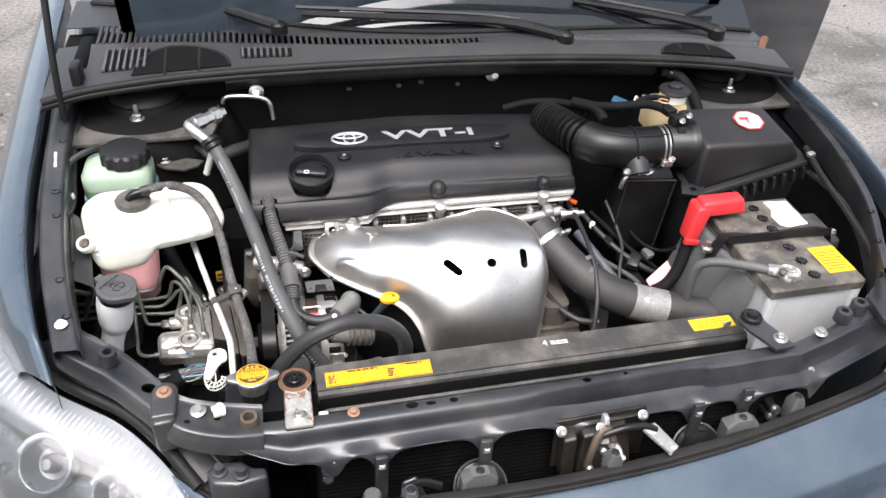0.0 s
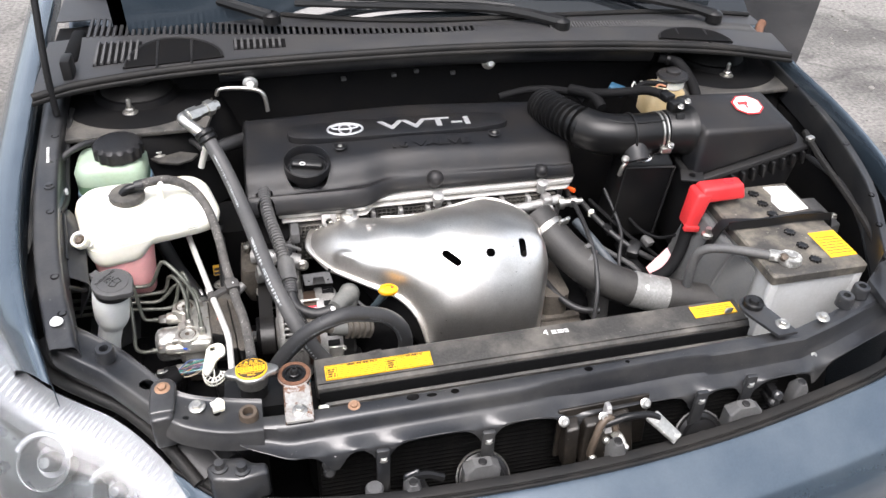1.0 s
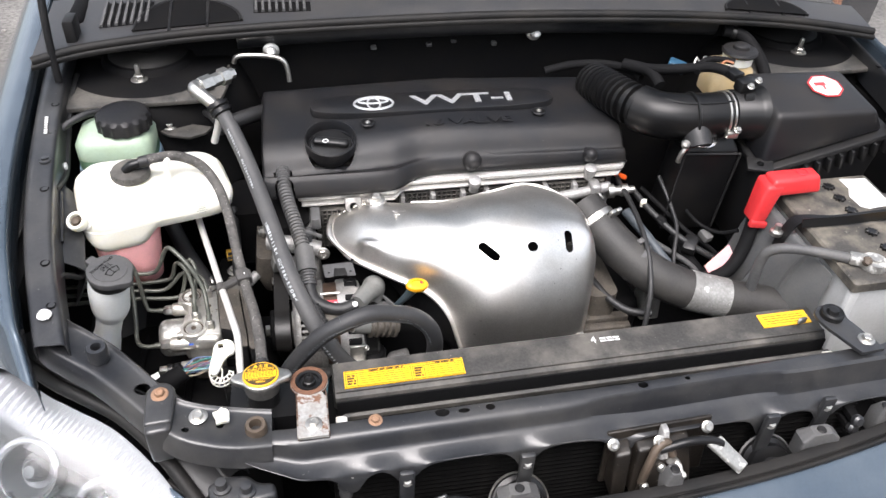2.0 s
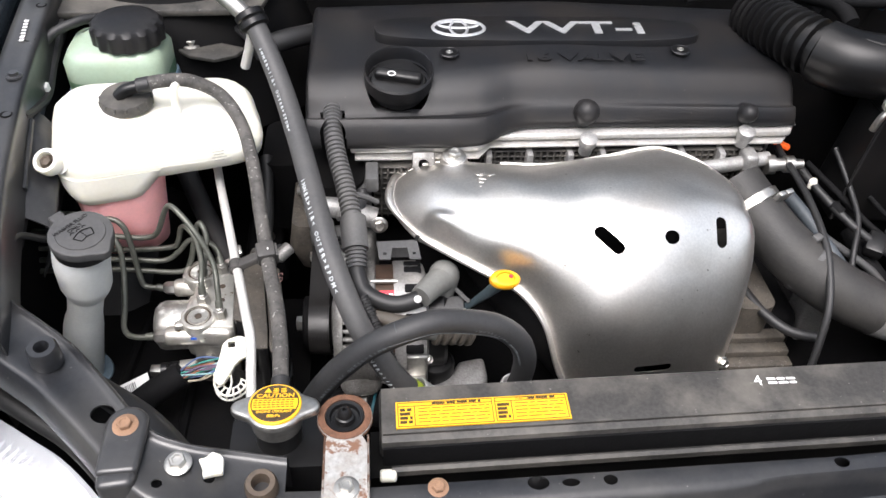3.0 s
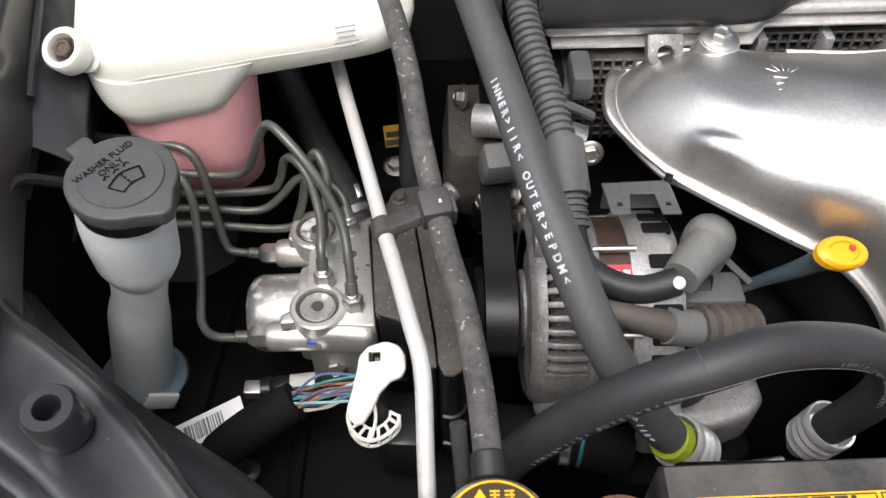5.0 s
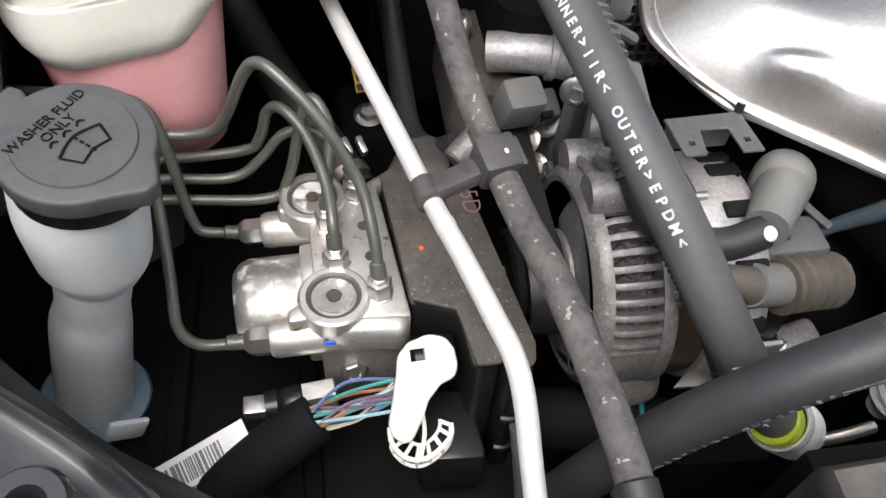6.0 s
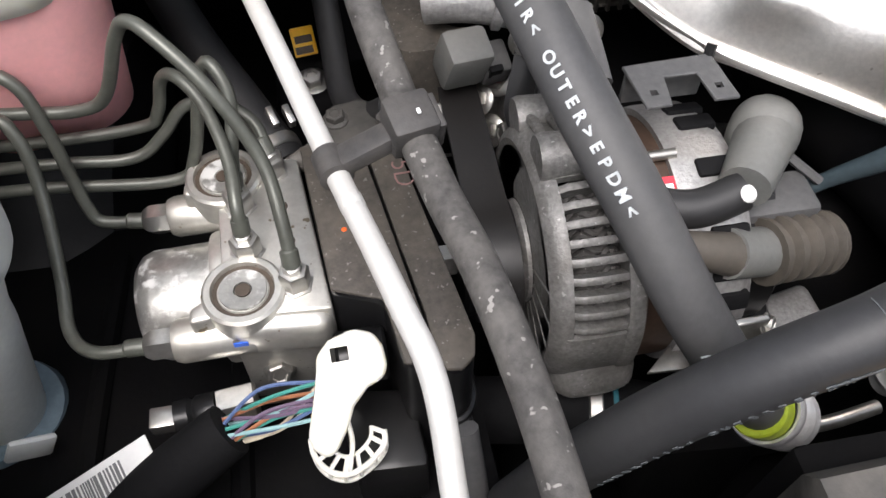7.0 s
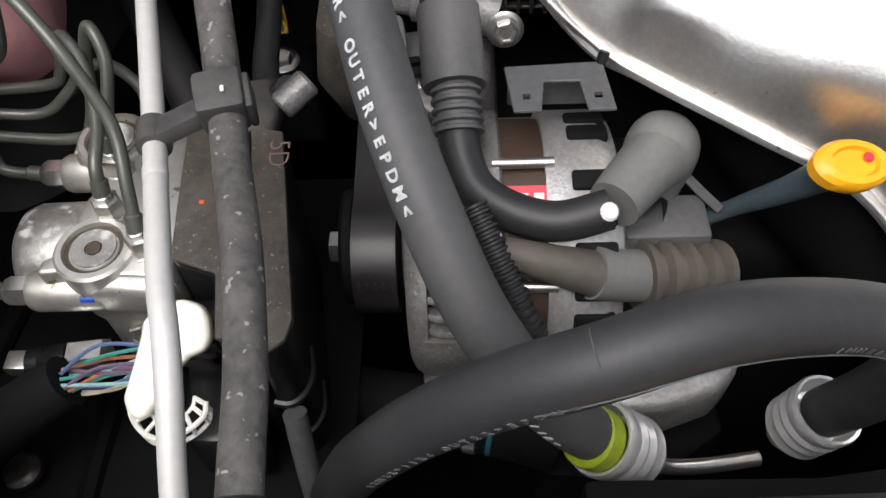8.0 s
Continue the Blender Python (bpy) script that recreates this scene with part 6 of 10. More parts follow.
def build_washer():
    t = thing("washer_filler", (-0.62, 0.18, 0.55), "frosted grey washer filler neck with a black flip cap", "washer filler")
    axis = [(-0.592, 0.176, 0.846), (-0.600, 0.178, 0.815), (-0.6045, 0.181, 0.785), (-0.6095, 0.183, 0.768), (-0.6185, 0.1865, 0.738), (-0.6262, 0.1885, 0.715), (-0.6420, 0.191, 0.655), (-0.656, 0.194, 0.60), (-0.672, 0.20, 0.54)]
    fr = [0.0256, 0.0253, 0.0238, 0.0174, 0.0168, 0.0196, 0.0207, 0.0212, 0.0216]

    def rad(f):
        k = f * (len(fr) - 1)
        i = min(int(k), len(fr) - 2)
        return fr[i] + (fr[i + 1] - fr[i]) * (k - i)

    part("neck", tube(axis[3:], lambda f: rad((3 + f * 5) / 8), 26, 6), FROST, t, "frosted grey plastic neck", 60)
    part("cup", tube(axis[:4], lambda f: rad(f * 3 / 8) + 0.0004, 26, 8), FROSTWH, t, "pale translucent cup", 60)
    part("neck_tab", box(0.022, 0.004, 0.016, pose(-0.623, 0.160, 0.652, 0, 30, 20), 0.002), FROST, t, "small moulded tab")
    part("grommet", lathe([(0.029, -0.01), (0.033, 0.0), (0.031, 0.008), (0.028, 0.01)], aim((-0.648, 0.1925, 0.628), (-0.22, 0.04, -1)), 24), material("blue_grey_grommet", (0.16, 0.22, 0.26), 0.5), t, "blue-grey grommet")
    m = aim((-0.591, 0.1745, 0.848), (0.10, -0.10, 1)) @ Matrix.Rotation(radians(8), 4, "Z") @ Matrix.Diagonal((0.90, 0.90, 1, 1))
    out = [(0.0315 * math.cos(radians(a)), 0.0315 * math.sin(radians(a))) for a in range(-65, 80, 8)]
    out += [(0.008, 0.0335), (0.007, 0.040), (-0.007, 0.040), (-0.008, 0.0335)]
    out += [(0.0315 * math.cos(radians(a)), 0.0315 * math.sin(radians(a))) for a in range(104, 246, 8)]
    out += [(-0.008, -0.034), (-0.003, -0.0385), (0.003, -0.0385), (0.008, -0.034)]
    part("flip_cap", prism(out, -0.004, 0.006, 0.0022, 3, m), HOSEGREY, t, "dusty black flip cap")
    part("cap_rim", lathe([(0.030, -0.012), (0.0305, -0.003)], m, 30), CLEANPL, t)
    part("cap_field", lathe([(0.0245, 0.0058), (0.0238, 0.0070), (0, 0.0070)], m, 32), HOSEGREY, t)
    z = 0.0074
    bm = letters("WASHER FLUID", 0.0062, m @ pose(0, 0.0140, z), 0.0002, 0.95)
    add(bm, letters("ONLY", 0.0062, m @ pose(0, 0.0078, z), 0.0002, 1.0))
    for k in range(3):
        add(bm, tube([m @ Vector((-0.007 + 0.007 * k - 0.002, 0.0030, z)), m @ Vector((-0.007 + 0.007 * k, 0.0046, z)), m @ Vector((-0.007 + 0.007 * k + 0.002, 0.0030, z))], 0.0005, 4, 3))
    add(bm, tube([m @ Vector((q[0], q[1], z)) for q in ((-0.011, -0.003), (0, 0.0005), (0.011, -0.003))], 0.0006, 4, 4))
    add(bm, tube([m @ Vector((q[0], q[1], z)) for q in ((-0.011, -0.003), (-0.0075, -0.0115), (0, -0.0095), (0.0075, -0.0115), (0.011, -0.003))], 0.0006, 4, 1, straight=True))
    for k in range(4):
        add(bm, box(0.001, 0.0018, 0.0004, m @ pose(0, -0.001 - 0.003 * k, z), 0, 1))
    part("cap_print", bm, MATTE, t, "moulded black lettering and symbol")


build_washer()


# ---- brake pressure unit ----
def build_brake_unit():
    t = thing("brake_pressure_unit", (-0.49, 0.2, 0.66), "bare aluminium brake pressure unit with a black control box", "brake unit")
    bl = prism([(-0.516, 0.254), (-0.477, 0.252), (-0.468, 0.163), (-0.514, 0.166)], 0.655, 0.733, 0.002, 2)
    part("valve_block", bl, BLOCKAL, t, "bare aluminium valve block")
    part("side_web", prism([(-0.514, 0.168), (-0.472, 0.164), (-0.470, 0.176), (-0.512, 0.180)], 0.640, 0.708, 0.003), BOXDUST, t, "brown-grey lower web")
    part("block_ledge", prism([(-0.514, 0.160), (-0.470, 0.156), (-0.468, 0.170), (-0.514, 0.172)], 0.708, 0.731, 0.006, 3), BLOCKAL, t, "rounded front ledge")
    for x, y, cy in ((-0.540, 0.168, 0.176), (-0.543, 0.238, 0.242)):
        part("port_arm", lathe([(0.0088, 0), (0.0100, 0.003), (0.0104, 0.034), (0.009, 0.036)], aim((x + 0.002, y, 0.7165), (1, 0.02, 0)), 20), BLOCKAL, t, "round port boss")
        part("port_ear", hull([(x + 0.012, y - 0.0035, 0.722), (x + 0.034, cy - 0.009, 0.722), (x + 0.034, cy + 0.009, 0.722), (x + 0.012, y + 0.0045, 0.722)], [(x + 0.012, y - 0.003, 0.7345), (x + 0.034, cy - 0.009, 0.7345), (x + 0.034, cy + 0.009, 0.7345), (x + 0.012, y + 0.004, 0.7345)], 0.002), BLOCKAL, t, "flat ear beside the port")
        part("union_nut", lathe([(0.0045, -0.004), (0.0058, -0.003), (0.0075, 0.0), (0.0075, 0.0085), (0.0066, 0.0095), (0, 0.0095)], aim((x - 0.0068, y, 0.7165), (1, 0, 0)), 6), STEEL, t, "hexagon union nut")
    for x, y in ((-0.505, 0.177), (-0.512, 0.243)):
        port = part("accumulator_port", lathe([(0.0175, -0.012), (0.0178, 0.003), (0.0165, 0.0042), (0.0138, 0.0042), (0.0132, 0.0015), (0.0118, 0.001), (0.0108, 0.0028), (0.0045, 0.0028), (0.0035, 0.0012), (0, 0.0012)], Matrix.Translation((x, y, 0.7325)), 36), BLOCKAL, t, "round port with a pressed plug")
        part("plug", lathe([(0.0108, 0), (0.0102, 0.0034), (0.0040, 0.0030), (0.0034, 0.0)], Matrix.Translation((x, y, 0.7330)), 26), GALV, port, "zinc plug")
        part("plug_bore", cyl(0.0034, 0.0012, Matrix.Translation((x, y, 0.7350)), 14, 0.0002), BRONZE, port, "dark bore of the plug")
        part("plug_groove", lathe([(0.0112, 0), (0.0133, 0), (0.0133, 0.0018), (0.0112, 0.0018), (0.0112, 0)], Matrix.Translation((x, y, 0.7328)), 30), BRONZE, port, "dark brown ring in the groove round the plug")
    nut = mesh_of("union_nut", lathe([(0.0078, 0), (0.0078, 0.0012), (0.0066, 0.0016), (0.0068, 0.0100), (0.0060, 0.0112), (0.0042, 0.0114), (0.0042, 0.0145), (0.0034, 0.0150)], None, 6), STEEL)
    for k, (x, y) in enumerate(((-0.5025, 0.1985), (-0.4825, 0.178), (-0.489, 0.244), (-0.505, 0.225))):
        part("union_nut", nut, None, t, "hexagon union nut", m=Matrix.Translation((x, y, 0.7325)) @ pose(0, 0, 0, 0, 0, 17 * k))
    for x, y in ((-0.4865, 0.222), (-0.4845, 0.2015)):
        part("bore", cyl(0.0032, 0.0012, Matrix.Translation((x, y, 0.7322)), 14, 0.0002), BRONZE, t, "dark round bore")
    part("motor", lathe([(0.001, 0), (0.020, 0.0005), (0.0245, 0.004), (0.0265, 0.009), (0.0265, 0.038), (0.0255, 0.040), (0.0265, 0.042), (0.0265, 0.048)], aim((-0.5575, 0.2010, 0.6965), (1, 0.03, 0)), 40), GALV, t, "corroded zinc motor casing")
    part("motor_flange", lathe([(0.031, 0), (0.032, 0.002), (0.032, 0.006), (0.030, 0.008)], aim((-0.521, 0.2010, 0.6965), (1, 0.02, 0)), 30), BLOCKAL, t)
    part("blue_dab", box(0.006, 0.0008, 0.004, pose(-0.509, 0.1592, 0.7205), 0, 1), material("blue_paint", (0.02, 0.10, 0.55), 0.5), t, "dab of blue paint")
    bolt(t, (-0.498, 0.1655, 0.683), (0, -0.9, 0.45), 0.0062, STEEL, 1.25, "bolt", "bright screw in the web")
    # control box
    front = [(-0.475, 0.252), (-0.4455, 0.246), (-0.432, 0.150), (-0.430, 0.128), (-0.442, 0.128), (-0.447, 0.160), (-0.468, 0.168)]
    lid = [(-0.4440, 0.246), (-0.428, 0.243), (-0.412, 0.138), (-0.414, 0.128), (-0.420, 0.123), (-0.4265, 0.124), (-0.4295, 0.132), (-0.4305, 0.150)]
    part("control_box", prism(front, 0.63, 0.7385, 0.004, 3), CLEANPL, t, "black plastic control box")
    box_ = part("dusty_top", prism(front, 0.7375, 0.7402, 0.0012, 2), BOXDUST, t, "dust-caked brown top of the box")
    part("box_lid", prism(lid, 0.625, 0.7365, 0.004, 3), CLEANPL, t, "glossy black box lid")
    part("dusty_top", prism(lid, 0.7355, 0.7385, 0.0012, 2), BOXDUST, t, "dust-caked brown top of the lid")
    for z in (0.655, 0.690):
        part("lid_band", tube([(-0.4145, 0.150, z), (-0.4120, 0.136, z), (-0.4150, 0.1265, z), (-0.4205, 0.1225, z), (-0.427, 0.1235, z)], 0.0022, 8, 4), CLEANPL, t, "raised band round the lid")
    chalk = letters("5D", 0.0145, pose(-0.4285, 0.228, 0.7386, 0, 0, -88), 0.0001, 0.95, -0.0002)
    part("chalk_mark", chalk, material("pink_paint_mark", (0.21, 0.115, 0.105), 0.7), box_, "pink paint pen mark")
    part("rust_dab", cyl(0.0013, 0.0007, Matrix.Translation((-0.459, 0.198, 0.7403)), 7, 0.0002), ORANGEPL, box_, "speck of orange paint")
    part("block_post", cyl(0.012, 0.022, aim((-0.470, 0.150, 0.712), (1, 0, 0)), 18), CLEANPL, t, "black round boss")
    # connector with its white lever
    cn = thing("brake_unit_connector", (-0.465, 0.12, 0.67), "black plug with a white locking lever on the brake unit", "connector")
    part("plug_body", prism([(-0.474, 0.150), (-0.438, 0.145), (-0.436, 0.106), (-0.468, 0.108)], 0.640, 0.684, 0.004), CLEANPL, cn, "black plug body")
    lever = prism([(-0.0098, 0.0005), (-0.0038, 0.0064), (0.0070, 0.0095), (0.0152, 0.0064), (0.0183, 0.0005), (0.0190, -0.0080), (0.0164, -0.0130), (0.0093, -0.0155), (0.0026, -0.0220), (-0.0012, -0.0300), (-0.0076, -0.0395), (-0.0125, -0.0405), (-0.0165, -0.0360), (-0.0180, -0.0310), (-0.0160, -0.0250), (-0.0133, -0.0160), (-0.0105, -0.0055)], -0.005, 0.004, 0.0028, 3)
    m = Matrix.Translation((-0.468, 0.144, 0.727)) @ pose(0, 0, 0, 28, 0, 2)
    lev = part("locking_lever", carve(shift(lever, m), [box(0.0075, 0.006, 0.03, m, 0, 1)]), WHITEPL, cn, "white plastic locking lever")
    outer = smooth_line([m @ Vector(q) for q in ((-0.0172, -0.0320, -0.002), (-0.0168, -0.0395, -0.004), (-0.0120, -0.0465, -0.005), (-0.0040, -0.0495, -0.006), (0.0050, -0.0465, -0.008), (0.0122, -0.0405, -0.009), (0.0130, -0.0345, -0.009))], 4)
    inner = smooth_line([m @ Vector(q) for q in ((-0.0100, -0.0325, -0.003), (-0.0098, -0.0370, -0.005), (-0.0070, -0.0410, -0.006), (-0.0025, -0.0425, -0.007), (0.0030, -0.0405, -0.009), (0.0070, -0.0365, -0.010), (0.0080, -0.0320, -0.010))], 4)
    part("lever_arc", tube(outer, 0.0013, 7, 1), WHITEPL, lev, "white moulded arc")
    part("lever_arc", tube(inner, 0.0009, 7, 1), WHITEPL, lev, "white moulded arc")
    part("lever_arc", tube([q - Vector((0, 0, 0.007)) for q in outer[3:]], 0.0011, 7, 1), WHITEPL, lev, "white moulded arc")
    for k in range(2, len(outer), 3):
        part("lever_rib", tube([inner[k], outer[k], outer[k] - Vector((0, 0, 0.007))], 0.0011, 5, 1, straight=True), WHITEPL, lev, "thin cage rib")
    part("lever_strut", tube([m @ Vector(q) for q in ((-0.0012, -0.0280, 0.001), (-0.0008, -0.0370, -0.004), (-0.0040, -0.0485, -0.006))], 0.0011, 6, 4), WHITEPL, lev, "curved white strut")
    # brake lines
    lines = [
        ([(-0.690, 0.285, 0.790), (-0.612, 0.272, 0.790), (-0.590, 0.266, 0.785), (-0.583, 0.258, 0.765), (-0.580, 0.250, 0.740), (-0.577, 0.243, 0.725), (-0.572, 0.2395, 0.7180), (-0.5525, 0.238, 0.7165)], "brake_line"),
        ([(-0.690, 0.280, 0.765), (-0.598, 0.266, 0.768), (-0.568, 0.262, 0.769), (-0.553, 0.260, 0.778), (-0.538, 0.254, 0.812), (-0.530, 0.249, 0.823), (-0.520, 0.240, 0.821), (-0.503, 0.225, 0.806), (-0.488, 0.209, 0.780), (-0.4835, 0.190, 0.762), (-0.4825, 0.178, 0.745)], "brake_line"),
        ([(-0.690, 0.280, 0.740), (-0.600, 0.270, 0.745), (-0.548, 0.270, 0.747), (-0.537, 0.270, 0.756), (-0.531, 0.270, 0.774), (-0.523, 0.264, 0.781), (-0.512, 0.250, 0.775), (-0.504, 0.225, 0.765), (-0.5025, 0.205, 0.758), (-0.5025, 0.1985, 0.745)], "brake_line"),
        ([(-0.690, 0.272, 0.730), (-0.595, 0.262, 0.738), (-0.555, 0.262, 0.735), (-0.538, 0.266, 0.744), (-0.525, 0.270, 0.757), (-0.510, 0.268, 0.760), (-0.494, 0.256, 0.756), (-0.489, 0.244, 0.745)], "brake_line"),
        ([(-0.690, 0.265, 0.720), (-0.603, 0.255, 0.730), (-0.538, 0.250, 0.729), (-0.524, 0.254, 0.740), (-0.514, 0.260, 0.776), (-0.507, 0.260, 0.790), (-0.500, 0.248, 0.780), (-0.503, 0.233, 0.760), (-0.505, 0.225, 0.745)], "brake_line"),
        ([(-0.690, 0.262, 0.775), (-0.610, 0.258, 0.775), (-0.594, 0.252, 0.768), (-0.590, 0.237, 0.745), (-0.587, 0.205, 0.722), (-0.584, 0.182, 0.714), (-0.572, 0.1695, 0.7150), (-0.5505, 0.168, 0.7165)], "brake_line"),
    ]
    for pts, name in lines:
        ln = thing(name, pts[-1], "bent green-grey steel brake line screwed into the brake unit", "brake line", "brake lines")
        part("line_run", tube(pts, 0.0030, 10, 6), PIPE, ln)
        end, before = Vector(pts[-1]), Vector(pts[-2])
        part("flare_sleeve", lathe([(0.0031, -0.009), (0.0040, -0.008), (0.0040, 0.0), (0.0031, 0.001)], aim(end, end - before), 14), PIPE, ln, "flared sleeve")
    # sensor and mounting ear in the dark behind
    s = thing("pressure_sensor", (-0.505, 0.135, 0.685), "small black sensor with a plated hexagon collar", "sensor")
    part("collar", lathe([(0.0095, 0), (0.0095, 0.016), (0.008, 0.017)], aim((-0.525, 0.146, 0.690), (1, 0.1, 0)), 6), STEEL, s)
    part("plug", lathe([(0.008, -0.018), (0.0085, -0.012), (0.007, -0.010), (0.0085, -0.008), (0.0085, 0)], aim((-0.526, 0.146, 0.690), (1, 0.1, 0)), 16), CLEANPL, s, "black ribbed plug")
    part("terminal", box(0.012, 0.010, 0.008, pose(-0.549, 0.145, 0.690), 0.001), STEEL, s)
    e = thing("mounting_ear", (-0.455, 0.265, 0.70), "dusty steel mounting ear with a bolt behind the brake unit", "bracket")
    part("ear_plate", prism([(-0.488, 0.250), (-0.470, 0.262), (-0.458, 0.285), (-0.440, 0.288), (-0.432, 0.270), (-0.436, 0.246)], 0.722, 0.734, 0.004, 3), DUSTPL, e)
    bolt(e, (-0.456, 0.272, 0.734), (0, 0, 1), 0.005, DUSTPL, 1.3)
    part("pipe_stub", cyl(0.0075, 0.020, aim((-0.432, 0.262, 0.735), (0.7, 0.55, 0.35)), 16), DIRTCAST, e, "dusty pipe stub")


build_brake_unit()


def build_harness():
    t = thing("wiring_harness", (-0.53, 0.12, 0.66), "black taped wiring harness with bare coloured wires at its end", "wiring")
    part("taped_sleeve", tube([(-0.625, 0.085, 0.640), (-0.590, 0.100, 0.660), (-0.560, 0.114, 0.680), (-0.535, 0.124, 0.693), (-0.519, 0.131, 0.700)], lambda f: 0.0155 - 0.003 * f, 16, 6), MATTE, t, "black cloth-taped sleeve")
    rnd = random.Random(12)
    mats = [LIGHTW, TEALW, PURPLEW, ORANGEW, BLUEW, TEALW, LIGHTW, PURPLEW, ORANGEW, TEALW, CREAMW, CREAMW, BLUEW, PURPLEW]
    for k, w in enumerate(mats):
        a = 2 * math.pi * k / len(mats)
        s = Vector((-0.522, 0.130, 0.699)) + Vector((0.2, 0.5, 0.85)).normalized() * 0.0060 * math.sin(a) + Vector((-0.3, 0.85, -0.45)).normalized() * 0.0065 * math.cos(a)
        e = Vector((-0.474 + rnd.uniform(-0.006, 0.004), 0.137 + rnd.uniform(-0.010, 0.006), 0.712 + rnd.uniform(-0.010, 0.006)))
        mid = s.lerp(e, 0.5) + Vector((rnd.uniform(-0.004, 0.004), rnd.uniform(-0.005, 0.005), rnd.uniform(-0.002, 0.005) - (0.010 if w is CREAMW else 0)))
        part("wire", tube([s, mid, e], 0.00095, 6, 7), w, t)
    tag = thing("barcode_tag", (-0.57, 0.115, 0.68), "white barcode tag wrapped on the wiring harness", "tag")
    m = Matrix.Translation((-0.574, 0.117, 0.688)) @ pose(0, 0, 0, 14, -18, 18)
    part("tag_sheet", box(0.052, 0.024, 0.0008, m, 0.0002, 1), WHITE, tag)
    bm = bmesh.new()
    x = -0.019
    while x < 0.012:
        w = rnd.choice((0.0006, 0.0009, 0.0015))
        add(bm, box(w, 0.011, 0.0003, m @ pose(x, 0.003, 0.0006), 0, 1))
        x += w + rnd.choice((0.0006, 0.001))
    for y in (-0.006, -0.009):
        x = -0.018
        while x < 0.018:
            w = rnd.uniform(0.002, 0.005)
            add(bm, box(w, 0.0015, 0.0003, m @ pose(x + w / 2, y, 0.0006), 0, 1))
            x += w + 0.0012
    part("barcode", bm, INKGREY, tag, "grey barcode and print")
    b = thing("body_screw", (-0.556, 0.108, 0.645), "rusty round-headed body screw", "screw", "body screws")
    part("head", lathe([(0.0095, 0), (0.009, 0.003), (0.006, 0.005), (0.003, 0.005), (0, 0.003)], Matrix.Translation((-0.556, 0.108, 0.648)), 20), GREASE, b)
    part("shank", cyl(0.006, 0.05, Matrix.Translation((-0.556, 0.108, 0.60)), 10), DARKBAY, b)
    copy_thing(b, Matrix.Translation((-0.442, 0.018, 0.700)))
    # inner panel that closes the corner below, blackened for the shade there
    p = thing("inner_panel", (-0.56, 0.1, 0.5), "grimy inner panel below the brake unit, blackened for shade", "panel")
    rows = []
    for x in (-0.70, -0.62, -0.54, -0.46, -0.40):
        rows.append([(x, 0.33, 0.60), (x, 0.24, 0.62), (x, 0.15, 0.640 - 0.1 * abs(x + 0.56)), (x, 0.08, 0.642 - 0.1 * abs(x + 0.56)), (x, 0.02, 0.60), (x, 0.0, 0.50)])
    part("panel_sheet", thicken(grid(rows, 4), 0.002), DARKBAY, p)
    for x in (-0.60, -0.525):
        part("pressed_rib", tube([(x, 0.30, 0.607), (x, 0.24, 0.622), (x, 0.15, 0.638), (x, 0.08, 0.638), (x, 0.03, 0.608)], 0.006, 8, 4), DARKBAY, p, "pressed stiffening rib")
    part("drain_plug", lathe([(0.009, 0), (0.008, 0.002), (0.005, 0.003), (0, 0.003)], aim((-0.50, 0.075, 0.637), (0, -0.1, 1)), 18), GREASE, p, "greasy round plug")
    # small clip on the radiator side that holds the pale tube
    c = thing("tube_clip", (-0.432, 0.025, 0.74), "black clip holding the pale tube at the radiator", "clip")
    part("clip_block", span(-0.446, -0.418, 0.015, 0.036, 0.755, 0.770, 0.003), CLEANPL, c)
    return t


build_harness()


# ---- hoses ----
def print_along(parent, pts, r, text, size, start, normal, step=None, mat=WHITE, n=14):
    """Lettering laid along a hose, letter by letter, on the side that faces normal."""
    line = smooth_line(pts, n)
    run = [0.0]
    for a, b in zip(line, line[1:]):
        run.append(run[-1] + (b - a).length)
    nrm = Vector(normal).normalized()
    bm = bmesh.new()
    s = start
    for ch in text:
        if ch != " ":
            i = 0
            while i < len(run) - 2 and run[i + 1] < s:
                i += 1
            p = line[i].lerp(line[i + 1], max(0, min(1, (s - run[i]) / max(1e-6, run[i + 1] - run[i]))))
            t = (line[i + 1] - line[i]).normalized()
            up = (nrm - t * nrm.dot(t)).normalized()
            side = up.cross(t)
            m = Matrix((t, side, up)).transposed().to_4x4()
            m.translation = p + up * (r + 0.0002)
            add(bm, letters(ch, size, m, 0.0002, 1.0, size * 0.030))
        s += step or size * 0.82
    part("print", bm, mat, parent, "white printed lettering")


